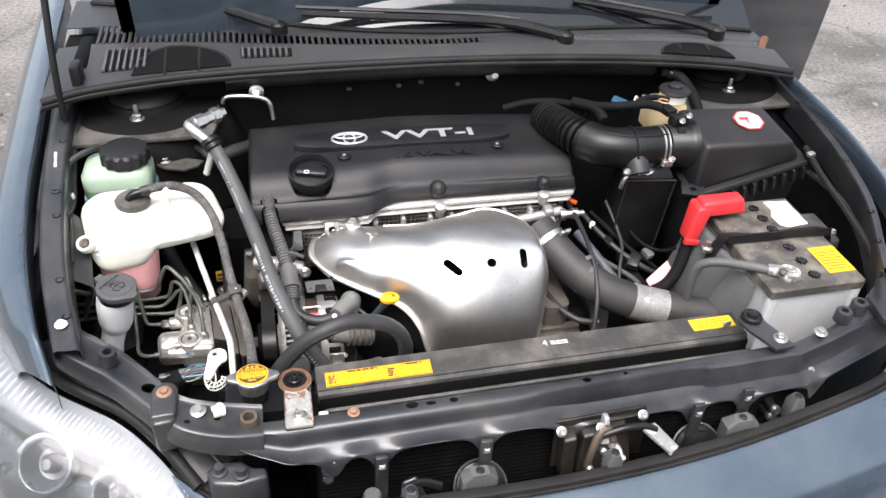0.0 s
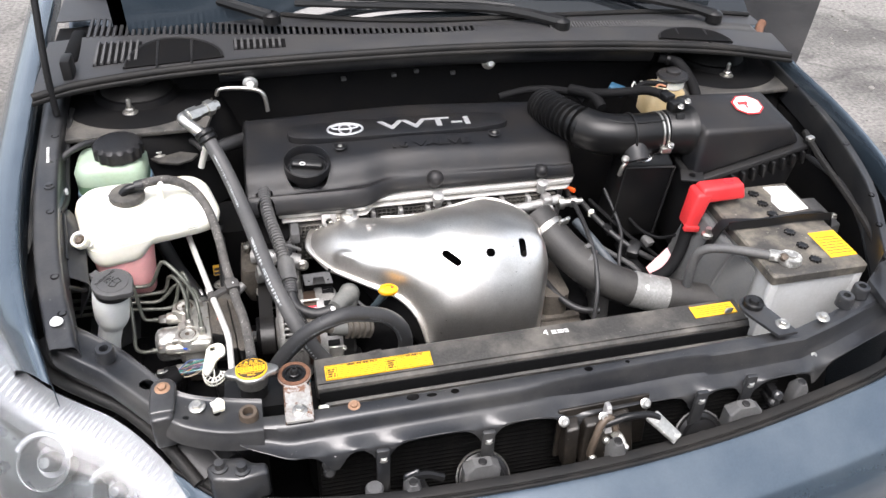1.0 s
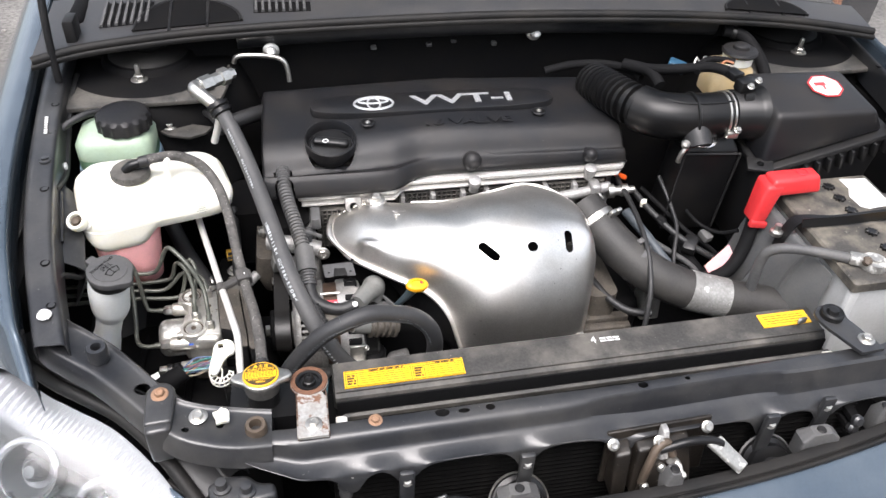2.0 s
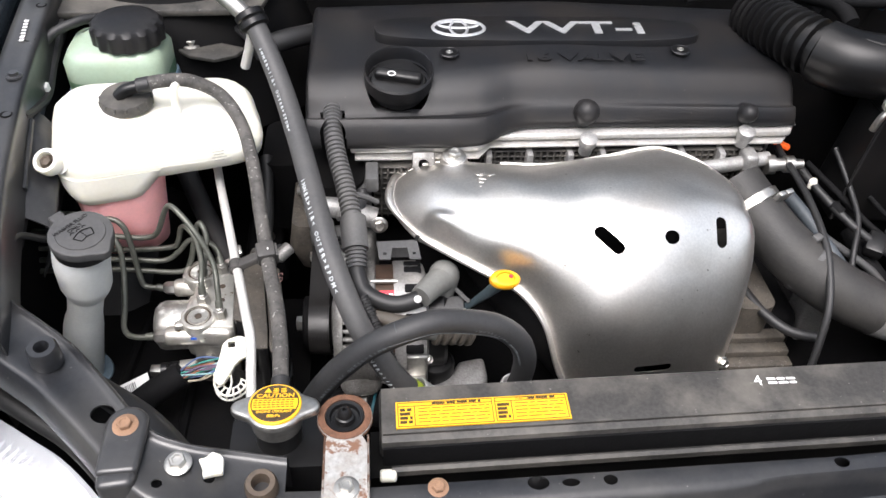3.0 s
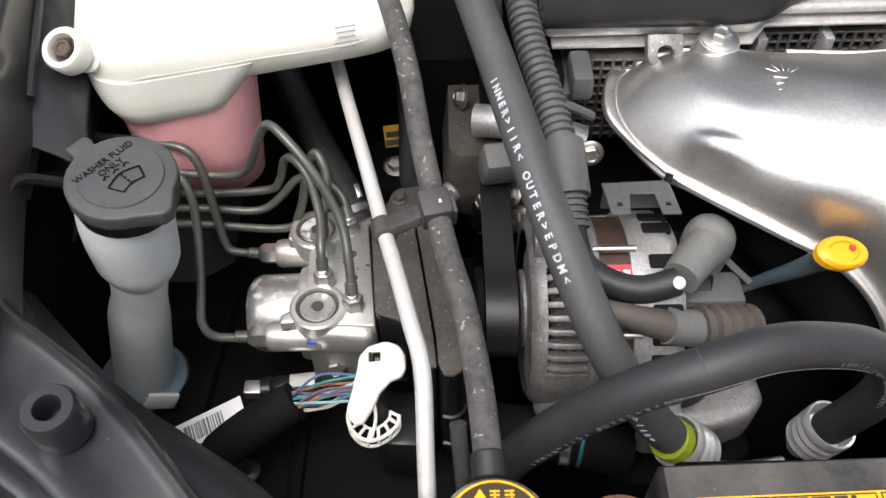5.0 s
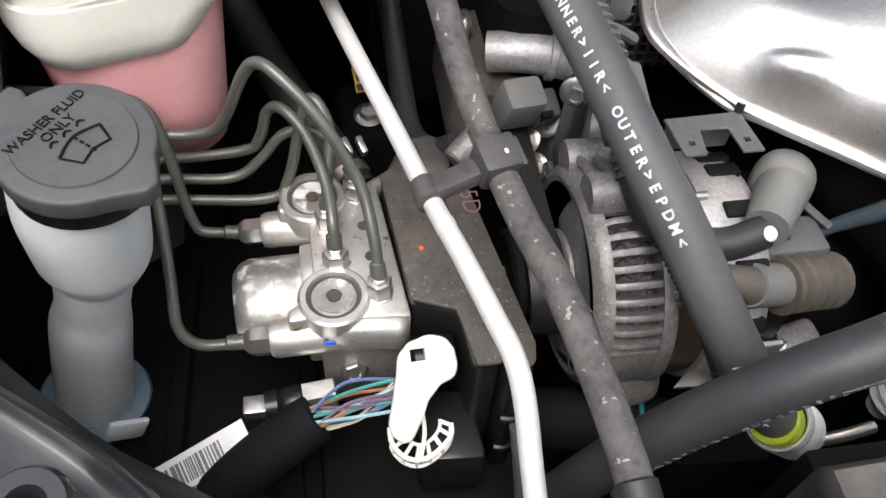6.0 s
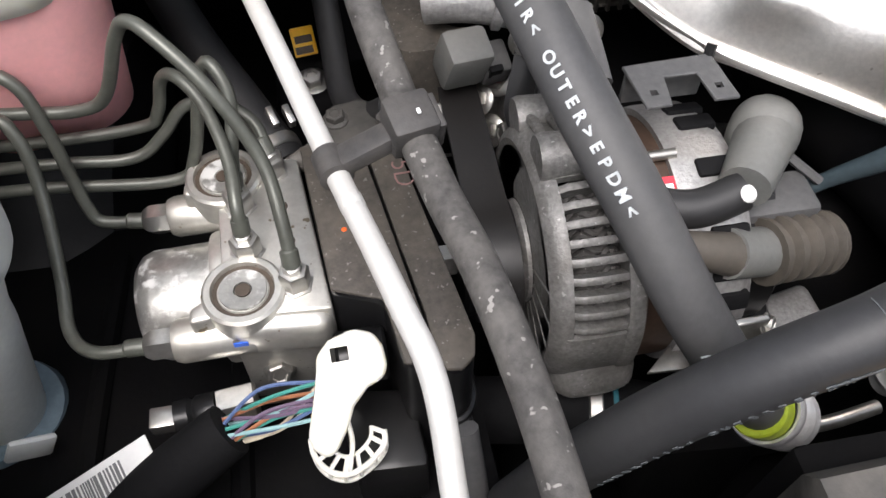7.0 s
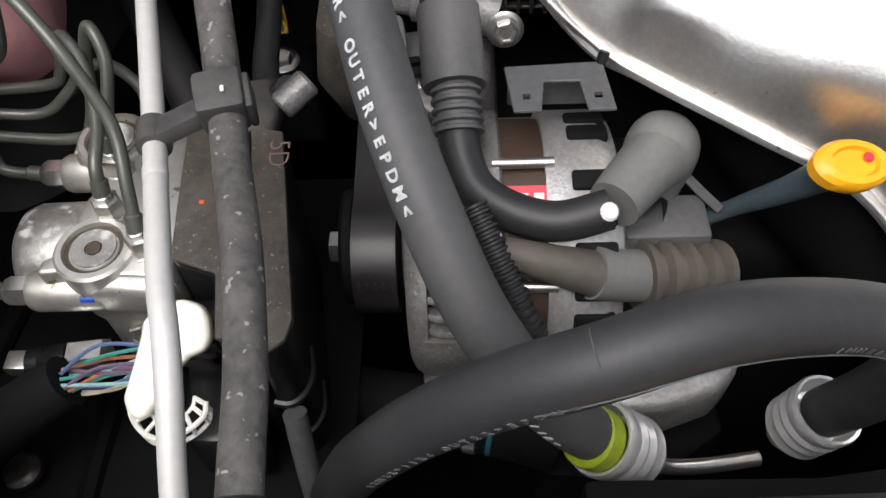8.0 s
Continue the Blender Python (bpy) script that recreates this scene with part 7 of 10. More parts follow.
def build_hoses():
    # large hose down from the plated pipe
    A = [(-0.449, 0.423, 0.932), (-0.435, 0.400, 0.911), (-0.419, 0.364, 0.886), (-0.404, 0.318, 0.864), (-0.390, 0.265, 0.848), (-0.377, 0.212, 0.833), (-0.366, 0.174, 0.818), (-0.354, 0.145, 0.801), (-0.338, 0.119, 0.774), (-0.318, 0.105, 0.742), (-0.300, 0.102, 0.713), (-0.284, 0.103, 0.692)]
    a = thing("air_conditioning_hose", (-0.284, 0.103, 0.69), "thick black rubber hose with white lettering", "hose", "air conditioning hoses")
    part("hose_run", tube(A, 0.0116, 20, 10), HOSEGREY, a)
    n = (-0.62, -0.45, 0.68)
    print_along(a, A, 0.0116, "INNER>IIR< OUTER>EPDM<", 0.0064, 0.2035, n, 0.0058, HOSEINK)
    print_along(a, A, 0.0116, "INNER>IIR< OUTER>EPDM<", 0.0046, 0.030, n, 0.0050, HOSEINK)
    print_along(a, A, 0.0116, "INNER>IIR<", 0.0050, 0.385, (-0.5, -0.8, 0.3), 0.0054, HOSEINK)
    part("collar", lathe([(0.0130, 0), (0.0165, 0.002), (0.0165, 0.008), (0.0145, 0.010), (0.0165, 0.012), (0.0165, 0.018), (0.0128, 0.020)], aim((-0.457, 0.433, 0.944), (0.42, -0.55, -0.65)), 24), CLEANPL, a, "black clamp collar")
    d = (Vector((-0.262, 0.1035, 0.668)) - Vector((-0.290, 0.102, 0.698))).normalized()
    part("green_band", lathe([(0.0128, 0), (0.0136, 0.001), (0.0136, 0.009), (0.0128, 0.010)], aim(Vector((-0.2925, 0.1015, 0.7005)), d), 24), GREEN, a, "green identification band")
    part("ferrule", lathe([(0.0122, 0.010), (0.0150, 0.000), (0.0163, -0.0005), (0.0170, 0.001), (0.0168, 0.006), (0.0155, 0.009), (0.0168, 0.012), (0.0152, 0.0155), (0.0165, 0.019), (0.0152, 0.0225), (0.0163, 0.026), (0.0140, 0.030), (0.0095, 0.033), (0.0080, 0.040), (0, 0.040)], aim(Vector((-0.2865, 0.1028, 0.6945)), d), 30), FERRULE, a, "crimped bright ferrule")
    part("pipe_run", tube([(-0.262, 0.1035, 0.668), (-0.250, 0.104, 0.655), (-0.230, 0.106, 0.650), (-0.205, 0.110, 0.648)], 0.0038, 10, 6), STEEL, a, "dull grey pipe")
    # arched hose
    B = [(-0.402, 0.090, 0.660), (-0.387, 0.085, 0.709), (-0.372, 0.082, 0.741), (-0.355, 0.080, 0.767), (-0.331, 0.077, 0.796), (-0.303, 0.077, 0.814), (-0.270, 0.085, 0.819), (-0.237, 0.094, 0.808), (-0.208, 0.099, 0.794), (-0.187, 0.103, 0.769), (-0.177, 0.108, 0.738), (-0.175, 0.116, 0.702), (-0.177, 0.124, 0.668)]
    b = thing("air_conditioning_hose", (-0.176, 0.124, 0.66), "thick black rubber hose bent in an arch", "hose", "air conditioning hoses")
    part("hose_run", tube(B, 0.0116, 20, 10), ARCHRUB, b)
    print_along(b, B, 0.0116, "INNER>IIR< OUTER>EPDM<", 0.0042, 0.075, (0.1, -0.98, 0.08), 0.0050, INKBLUE)
    print_along(b, B, 0.0116, "INNER>IIR< OUTER>EPDM<", 0.0036, 0.262, (-0.55, -0.8, 0.25), 0.0044, INKBLUE)
    line = smooth_line(B, 14)
    fr = frames_along(line)
    stripe = []
    for i in range(62, 112):
        t = fr[i][0]
        up = Vector((-0.35, -0.9, -0.15))
        up = (up - t * up.dot(t)).normalized()
        stripe.append(line[i] + up * 0.0117)
    part("stripe", tube(stripe, 0.00035, 4, 2), INKBLUE, b, "thin white stripe")
    i = 70
    t, s, u = fr[i]
    part("chalk_ring", tube([line[i] + 0.0118 * (math.cos(radians(q)) * s + math.sin(radians(q)) * u) for q in range(40, 108, 8)], 0.00026, 4, 2), INKBLUE, b, "pale mark round the hose")
    part("ferrule", lathe([(0.0122, 0.010), (0.0150, 0.000), (0.0163, -0.0005), (0.0170, 0.001), (0.0168, 0.006), (0.0155, 0.009), (0.0168, 0.012), (0.0152, 0.0155), (0.0165, 0.019), (0.0152, 0.0225), (0.0163, 0.026), (0.0140, 0.030), (0.0095, 0.033), (0.0080, 0.040), (0, 0.040)], aim((-0.1768, 0.1235, 0.672), (-0.22, 0.10, -1)), 30), FERRULE, b, "crimped bright ferrule")
    # overflow hose from the coolant cap to the radiator
    C = [(-0.562, 0.340, 0.907), (-0.540, 0.343, 0.911), (-0.512, 0.352, 0.906), (-0.482, 0.352, 0.888), (-0.460, 0.325, 0.866), (-0.446, 0.278, 0.846), (-0.438, 0.235, 0.824), (-0.431, 0.200, 0.812), (-0.423, 0.160, 0.805), (-0.415, 0.125, 0.803), (-0.409, 0.085, 0.799), (-0.4065, 0.055, 0.797), (-0.4055, 0.035, 0.793)]
    c = thing("overflow_hose", (-0.408, 0.04, 0.79), "scuffed grey-black rubber overflow hose", "hose")
    part("hose_run", tube(C, 0.0070, 16, 10), OLDRUB, c)
    part("end_cuff", lathe([(0.0072, -0.006), (0.0082, -0.005), (0.0082, 0.006), (0.0072, 0.007)], aim((-0.4057, 0.040, 0.7945), (0.05, -0.97, -0.2)), 18), RUBBER, c, "black rubber cuff")
    part("end_cuff", lathe([(0.0072, -0.007), (0.0082, -0.006), (0.0082, 0.006), (0.0072, 0.007)], aim((-0.556, 0.3405, 0.908), (0.97, 0.1, 0.15)), 18), RUBBER, c, "black rubber cuff")
    # pale tube with a kink
    D = [(-0.508, 0.385, 0.802), (-0.491, 0.313, 0.800), (-0.474, 0.245, 0.798), (-0.459, 0.184, 0.796), (-0.450, 0.148, 0.798), (-0.4425, 0.117, 0.798), (-0.4380, 0.100, 0.796), (-0.4360, 0.085, 0.789), (-0.4355, 0.062, 0.772), (-0.4345, 0.030, 0.748)]
    e = thing("pale_tube", (-0.433, 0.03, 0.75), "pale oxidised metal tube with a slight kink", "tube")
    part("tube_run", tube(D, 0.0046, 14, 6), TUBEWH, e)
    part("tube_bead", lathe([(0.0045, -0.003), (0.00485, -0.002), (0.00485, 0.002), (0.0045, 0.003)], aim((-0.4545, 0.166, 0.797), (0.25, -0.97, 0.0)), 14), TUBEWH, e, "raised bead on the tube")
    part("tube_bead", lathe([(0.0046, -0.002), (0.0060, -0.001), (0.0060, 0.001), (0.0046, 0.002)], aim((-0.4347, 0.036, 0.752), (0.05, -0.8, -0.6)), 14), TUBEWH, e, "raised bead on the tube")
    # double clip joining both
    k = thing("twin_hose_clip", (-0.445, 0.19, 0.80), "dusty black plastic clip joining the hose and the pale tube", "clip")
    part("hose_grip", box(0.0180, 0.0175, 0.0180, pose(-0.4295, 0.188, 0.8115, 14, 0, 13), 0.0022), DUSTCLIP, k, "square dusty block round the hose")
    part("grip_flap", box(0.0030, 0.015, 0.0150, pose(-0.4198, 0.190, 0.8100, 14, 0, 13), 0.001), DUSTCLIP, k, "upright flap of the clip")
    part("grip_spot", box(0.0016, 0.0026, 0.0012, pose(-0.4265, 0.1845, 0.8210, 14, 0, 13), 0.0008), WHITE, k, "small white spot on the clip")
    part("bridge", box(0.031, 0.0115, 0.0075, pose(-0.4455, 0.1865, 0.8035, 0, -26.5, 2), 0.002), DUSTCLIP, k, "dust-caked bridge bar")
    part("tube_grip", lathe([(0.0048, -0.0068), (0.0068, -0.006), (0.0068, 0.006), (0.0048, 0.0068)], aim((-0.4595, 0.186, 0.796), (0.2, -0.95, -0.02)), 18), DUSTCLIP, k, "dust-caked loop round the tube")
    # drain hose beside the control box, and dark hoses behind
    f = thing("heater_hose", (-0.45, 0.4, 0.62), "dark rubber hose running down behind the brake unit", "hose", "dark hoses")
    part("hose_run", tube([(-0.455, 0.42, 0.76), (-0.452, 0.36, 0.725), (-0.450, 0.31, 0.715), (-0.440, 0.285, 0.722), (-0.428, 0.272, 0.738)], 0.0075, 12, 6), RUBBER, f)
    g = thing("heater_hose", (-0.50, 0.3, 0.66), "dark rubber hose with a spring clamp", "hose", "dark hoses")
    part("hose_run", tube([(-0.555, 0.42, 0.74), (-0.530, 0.37, 0.715), (-0.505, 0.325, 0.70), (-0.485, 0.285, 0.690)], 0.0125, 14, 6), RUBBER, g)
    part("spring_clamp", lathe([(0.0128, -0.004), (0.0136, -0.003), (0.0136, 0.003), (0.0128, 0.004)], aim((-0.490, 0.295, 0.693), (0.4, -0.85, -0.2)), 20), STEEL, g, "bright spring clamp")
    for dx in (-0.004, 0.005):
        part("clamp_tab", box(0.004, 0.012, 0.007, pose(-0.486 + dx, 0.306, 0.708, 20, 0, 20), 0.001), STEEL, g)
    h = thing("drain_pipe", (-0.42, 0.06, 0.6), "thin grey drain pipe", "pipe")
    part("pipe_run", tube([(-0.418, 0.118, 0.69), (-0.414, 0.095, 0.64), (-0.410, 0.08, 0.55)], 0.0055, 10, 4), GREYPL, h)


build_hoses()


# ---- alternator side ----
def build_alternator():
    t = thing("alternator", (-0.31, 0.215, 0.6), "dirty cast alternator with slotted housing", "alternator")
    c = Vector((0, 0.219, 0.674))

    def at(x):
        return aim((x, c.y, c.z), (1, 0, 0))

    # black core puts the shade behind the fins into colour
    part("drive_shade_core", lathe([(0.016, 0.0), (0.026, 0.001), (0.030, 0.006), (0.030, 0.014), (0.052, 0.018), (0.052, 0.044)], at(-0.372), 48), MATTE, t, "black core standing for the shade inside the drive end")
    part("end_plate", lathe([(0.026, 0.0), (0.058, 0.002), (0.060, 0.006), (0.050, 0.008)], at(-0.3665), 48), DARKBAY, t, "near-black end plate")
    part("bearing_hub", lathe([(0.014, 0.0), (0.024, 0.0), (0.028, 0.003), (0.0285, 0.012), (0.024, 0.013)], at(-0.3735), 36), DIRTCAST, t, "cast bearing hub")
    part("front_rim", lathe([(0.0570, 0.001), (0.0605, 0.0), (0.0645, 0.0020), (0.0675, 0.006), (0.0678, 0.0100), (0.0640, 0.0105), (0.0585, 0.006), (0.0570, 0.001)], at(-0.3690), 56), DIRTCAST, t, "cast rim of the drive end")
    fin = mesh_of("face_fin", box(0.008, 0.0034, 0.034, None, 0.0010, 1), DIRTCAST)
    for k in range(3, 8):
        part("face_fin", fin, None, t, m=Matrix.Translation((-0.3645, c.y, c.z)) @ Matrix.Rotation(radians(k * 18 + 4), 4, "X") @ Matrix.Translation((0, 0, 0.0415)))
    # fins across the air slots, between the rim and the rear band
    fin = mesh_of("slot_fin", loft([[Vector((x, y, z)) for y, z in ((-0.0016, 0.0600), (0.0016, 0.0600), (0.0019, r), (0, r + 0.0006), (-0.0019, r))] for x, r in ((-0.0145, 0.0655), (-0.010, 0.0678), (0.0, 0.0688), (0.010, 0.0684), (0.0145, 0.0672))]), DIRTCAST)
    for k in range(9):
        part("slot_fin", fin, None, t, m=Matrix.Translation((-0.3445, c.y, c.z)) @ Matrix.Rotation(radians(12 + k * 7.7), 4, "X"))
    wind = mesh_of("winding_end", tube([(-0.011, -0.001, 0.0560), (-0.006, 0.002, 0.0595), (0.0, -0.002, 0.0600), (0.006, 0.002, 0.0595), (0.011, -0.001, 0.0560)], 0.0019, 6, 4), OLDRUB)
    for k in range(18):
        part("winding_end", wind, None, t, m=Matrix.Translation((-0.3445, c.y, c.z)) @ Matrix.Rotation(radians(10 + k * 3.9), 4, "X"))
    # closed stretches of the housing above and below the slots
    prof = [(0.0640, -0.3650), (0.0680, -0.3615), (0.0690, -0.3540), (0.0690, -0.3400), (0.0690, -0.3270)]
    for a0, a1 in ((-170, 8), (77, 190)):
        rows = []
        for k in range(13):
            a = radians(a0 + (a1 - a0) * k / 12)
            rows.append([(x, c.y - r * math.sin(a), c.z + r * math.cos(a)) for r, x in prof])
        part("housing_shell", thicken(grid(rows, 3), 0.004), DIRTCAST, t, "rough cast shell")
    part("rear_band", lathe([(0.0600, 0.0), (0.0692, 0.0), (0.0700, 0.0015), (0.0700, 0.0075), (0.0680, 0.009), (0.0600, 0.009)], at(-0.3325), 56), DIRTCAST, t, "cast band behind the slots")
    for a, w in ((-2, 0.030), (-38, 0.026)):
        part("bolt_boss", lathe([(0.011, 0.0), (0.012, 0.003), (0.011, w), (0.008, w + 0.002)], aim((-0.366, c.y - 0.0700 * math.sin(radians(a)), c.z + 0.0700 * math.cos(radians(a))), (1, 0, 0)), 18), DIRTCAST, t, "round bolt boss")
    for k in range(3):
        part("boss_wrinkle", tube([(-0.362 + 0.010 * k, c.y + 0.004, c.z + 0.070), (-0.360 + 0.010 * k, c.y + 0.018, c.z + 0.070), (-0.360 + 0.010 * k, c.y + 0.036, c.z + 0.062)], 0.0028, 8, 4), DIRTCAST, t, "cast rib")
    part("stator", lathe([(0.062, 0), (0.0650, 0.001), (0.0650, 0.026), (0.062, 0.027)], at(-0.326), 48), BROWNCORE, t, "brown laminated stator")
    for a in (52, 4, -70):
        q = Vector((0, -0.0695 * math.sin(radians(a)), 0.0695 * math.cos(radians(a))))
        part("through_bolt", tube([Vector((-0.3280, c.y, c.z)) + q, Vector((-0.3000, c.y, c.z)) + q], 0.0026, 10, 2), STEEL, t, "bright through bolt")
    part("rear_housing", lathe([(0.058, 0), (0.0685, 0.0), (0.0690, 0.004), (0.0690, 0.026), (0.064, 0.034), (0.050, 0.038), (0.02, 0.038), (0, 0.038)], at(-0.304), 48), CAST, t, "grey cast rear housing")
    # black blocks in the solid housing stand for shaded slots
    slot = mesh_of("slot_shade_block", box(0.019, 0.010, 0.005, None, 0.0015), MATTE)
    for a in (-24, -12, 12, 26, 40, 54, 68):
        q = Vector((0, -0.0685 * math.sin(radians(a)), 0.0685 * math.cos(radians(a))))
        part("slot_shade_block", slot, None, t, m=Matrix.Translation(Vector((-0.283, c.y, c.z)) + q) @ Matrix.Rotation(radians(a), 4, "X"))
    part("rear_cap", lathe([(0.054, 0), (0.054, 0.018), (0.050, 0.022), (0, 0.022)], at(-0.268), 36), CLEANPL, t, "black rear cap")
    me = box(0.024, 0.018, 0.001, Matrix.Translation((-0.3145, c.y, c.z)) @ Matrix.Rotation(radians(21), 4, "X") @ Matrix.Translation((0, 0, 0.0672)), 0, 1)
    lb = part("label", me, REDLAB, t, "red label with white print")
    for k in range(3):
        part("label_bar", box(0.0045, 0.006, 0.0006, Matrix.Translation((-0.3215 + 0.007 * k, c.y, c.z)) @ Matrix.Rotation(radians(19), 4, "X") @ Matrix.Translation((0, 0, 0.0679)), 0, 1), WHITE, lb)
    part("foot", loft([rring(-0.362, -0.322, 0.148, 0.178, 0.632, 0.012), rring(-0.364, -0.318, 0.146, 0.180, 0.640, 0.012), rring(-0.362, -0.318, 0.149, 0.178, 0.645, 0.010), rring(-0.358, -0.320, 0.153, 0.176, 0.656, 0.009), rring(-0.354, -0.324, 0.160, 0.178, 0.666, 0.007)]), DIRTCAST, t, "stepped cast foot", 60)
    part("lug", loft([rring(-0.358, -0.340, 0.262, 0.345, 0.64, 0.008), rring(-0.358, -0.340, 0.266, 0.345, 0.676, 0.008), rring(-0.356, -0.342, 0.272, 0.310, 0.702, 0.006)]), DIRTCAST, t, "cast mounting lug", 60)
    for p in ((-0.359, 0.287, 0.693), (-0.359, 0.332, 0.674)):
        bolt(t, p, (-1, -0.1, 0.25), 0.0062, STEEL, 1.5)
    mc = thing("mount_casting", (-0.36, 0.33, 0.66), "grey cast engine mount with plated bolts and a round pipe", "casting")
    part("cast_arm", hull([(-0.400, 0.318, 0.640), (-0.345, 0.318, 0.640), (-0.335, 0.365, 0.640), (-0.395, 0.370, 0.640)], [(-0.390, 0.322, 0.700), (-0.352, 0.322, 0.705), (-0.340, 0.360, 0.720), (-0.385, 0.365, 0.715)], 0.006), DIRTCAST, mc, "rough cast arm")
    part("cast_lug", hull([(-0.350, 0.290, 0.655), (-0.322, 0.292, 0.655), (-0.318, 0.335, 0.655), (-0.348, 0.335, 0.655)], [(-0.346, 0.296, 0.715), (-0.326, 0.298, 0.718), (-0.322, 0.330, 0.730), (-0.344, 0.330, 0.728)], 0.006), DIRTCAST, mc, "rough cast lug")
    part("pipe", tube([(-0.400, 0.335, 0.752), (-0.375, 0.328, 0.755), (-0.345, 0.322, 0.750), (-0.322, 0.318, 0.744)], 0.0125, 18, 5), CAST, mc, "bright round pipe")
    part("pipe_bead", lathe([(0.0125, -0.003), (0.0145, -0.002), (0.0145, 0.002), (0.0125, 0.003)], aim((-0.362, 0.3255, 0.753), (1, -0.2, -0.1)), 20), CAST, mc)
    part("plug_block", box(0.026, 0.022, 0.030, pose(-0.384, 0.308, 0.733, 20, 5, 12), 0.004), GREYBOOT, mc, "pale grey plug block")
    for p in ((-0.372, 0.316, 0.694), (-0.3665, 0.305, 0.677), (-0.360, 0.318, 0.706)):
        bolt(mc, p, (-0.6, -0.5, 0.6), 0.0066, STEEL, 1.6)
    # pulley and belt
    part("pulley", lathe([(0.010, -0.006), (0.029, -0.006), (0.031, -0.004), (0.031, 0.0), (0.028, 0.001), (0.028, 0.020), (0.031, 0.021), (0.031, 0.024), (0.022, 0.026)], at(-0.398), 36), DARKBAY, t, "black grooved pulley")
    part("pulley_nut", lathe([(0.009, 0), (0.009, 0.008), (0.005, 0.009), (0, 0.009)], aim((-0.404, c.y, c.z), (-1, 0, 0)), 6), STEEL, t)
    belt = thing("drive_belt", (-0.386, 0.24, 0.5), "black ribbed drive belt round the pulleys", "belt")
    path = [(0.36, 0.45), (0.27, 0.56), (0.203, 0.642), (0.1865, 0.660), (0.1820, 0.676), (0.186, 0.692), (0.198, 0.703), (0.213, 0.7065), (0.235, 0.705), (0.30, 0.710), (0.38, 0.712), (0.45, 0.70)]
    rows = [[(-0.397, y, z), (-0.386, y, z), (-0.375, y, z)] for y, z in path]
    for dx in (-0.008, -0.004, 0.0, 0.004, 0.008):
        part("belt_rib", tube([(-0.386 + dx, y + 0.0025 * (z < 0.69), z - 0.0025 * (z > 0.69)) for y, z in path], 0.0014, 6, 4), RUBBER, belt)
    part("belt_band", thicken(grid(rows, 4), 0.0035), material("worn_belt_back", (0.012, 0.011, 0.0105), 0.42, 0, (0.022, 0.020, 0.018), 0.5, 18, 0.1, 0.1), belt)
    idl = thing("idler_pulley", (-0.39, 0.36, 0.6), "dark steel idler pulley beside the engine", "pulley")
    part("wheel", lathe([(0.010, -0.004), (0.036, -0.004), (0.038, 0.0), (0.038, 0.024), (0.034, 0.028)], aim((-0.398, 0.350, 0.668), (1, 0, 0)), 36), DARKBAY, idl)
    bolt(idl, (-0.402, 0.350, 0.668), (-1, 0, 0), 0.009, STEEL, 1.3)
    # flat bracket above
    br = thing("wiring_bracket", (-0.297, 0.235, 0.765), "pressed steel wiring bracket with two legs", "bracket")
    out = [(-0.319, 0.218), (-0.307, 0.218), (-0.305, 0.236), (-0.289, 0.236), (-0.287, 0.218), (-0.275, 0.218), (-0.278, 0.248), (-0.322, 0.246)]
    pl = carve(prism(out, 0.7705, 0.7725, 0.0005, 1), [box(0.0035, 0.0035, 0.02, Matrix.Translation((x, 0.2265, 0.771)), 0, 1) for x in (-0.313, -0.282)])
    part("plate", pl, GREYPL, br, "dull plated steel")
    part("rear_fold", span(-0.320, -0.280, 0.2435, 0.246, 0.750, 0.7715, 0.0008, 1), GREYPL, br)
    part("pin", tube([(-0.279, 0.247, 0.770), (-0.277, 0.250, 0.776)], 0.0026, 8, 3), CLEANPL, br)
    # rubber boots and cables
    bt = thing("terminal_boot", (-0.25, 0.222, 0.72), "grey rubber terminal boot on the alternator cable", "boot", "terminal boots")
    part("ball", lathe([(0.0148, -0.024), (0.0160, -0.012), (0.0172, -0.003), (0.0172, 0.003), (0.0160, 0.0085), (0.0135, 0.0130), (0.0100, 0.0160), (0.0055, 0.0178), (0, 0.0184)], aim((-0.2495, 0.224, 0.738), (0.15, 0.15, 1)), 26), GREYBOOT, bt, "rounded boot end", 70)
    part("sleeve", tube([(-0.2515, 0.219, 0.740), (-0.262, 0.206, 0.744), (-0.2765, 0.188, 0.7445)], lambda f: 0.0155 - 0.0035 * f, 18, 5), GREYBOOT, bt)
    cb = thing("alternator_cable", (-0.30, 0.17, 0.735), "black taped alternator cable with a white paint dot", "cable")
    part("cable_run", tube([(-0.343, 0.219, 0.761), (-0.3415, 0.209, 0.7545), (-0.3355, 0.197, 0.7465), (-0.320, 0.188, 0.741), (-0.300, 0.183, 0.740), (-0.2785, 0.186, 0.744)], 0.0092, 14, 8), RUBBER, cb, "black taped run")
    part("paint_dot", lathe([(0.0042, 0), (0.0030, 0.0015), (0, 0.002)], aim((-0.2800, 0.1795, 0.7505), (0.15, -0.5, 0.8)), 12), WHITE, cb, "white paint dot")
    b2 = thing("terminal_boot", (-0.235, 0.178, 0.69), "brown-grey ribbed rubber boot on the second cable", "boot", "terminal boots")
    part("ribbed_boot", tube([(-0.262, 0.173, 0.710), (-0.245, 0.176, 0.706), (-0.220, 0.181, 0.698)], 0.0148, 18, 8, ripple=(0.0095, 0.004)), BROWNBOOT, b2, "ribbed rubber boot")
    part("sleeve", tube([(-0.286, 0.168, 0.722), (-0.272, 0.171, 0.715), (-0.258, 0.174, 0.709)], 0.0122, 18, 4), GREYBOOT, b2, "smooth rubber sleeve")
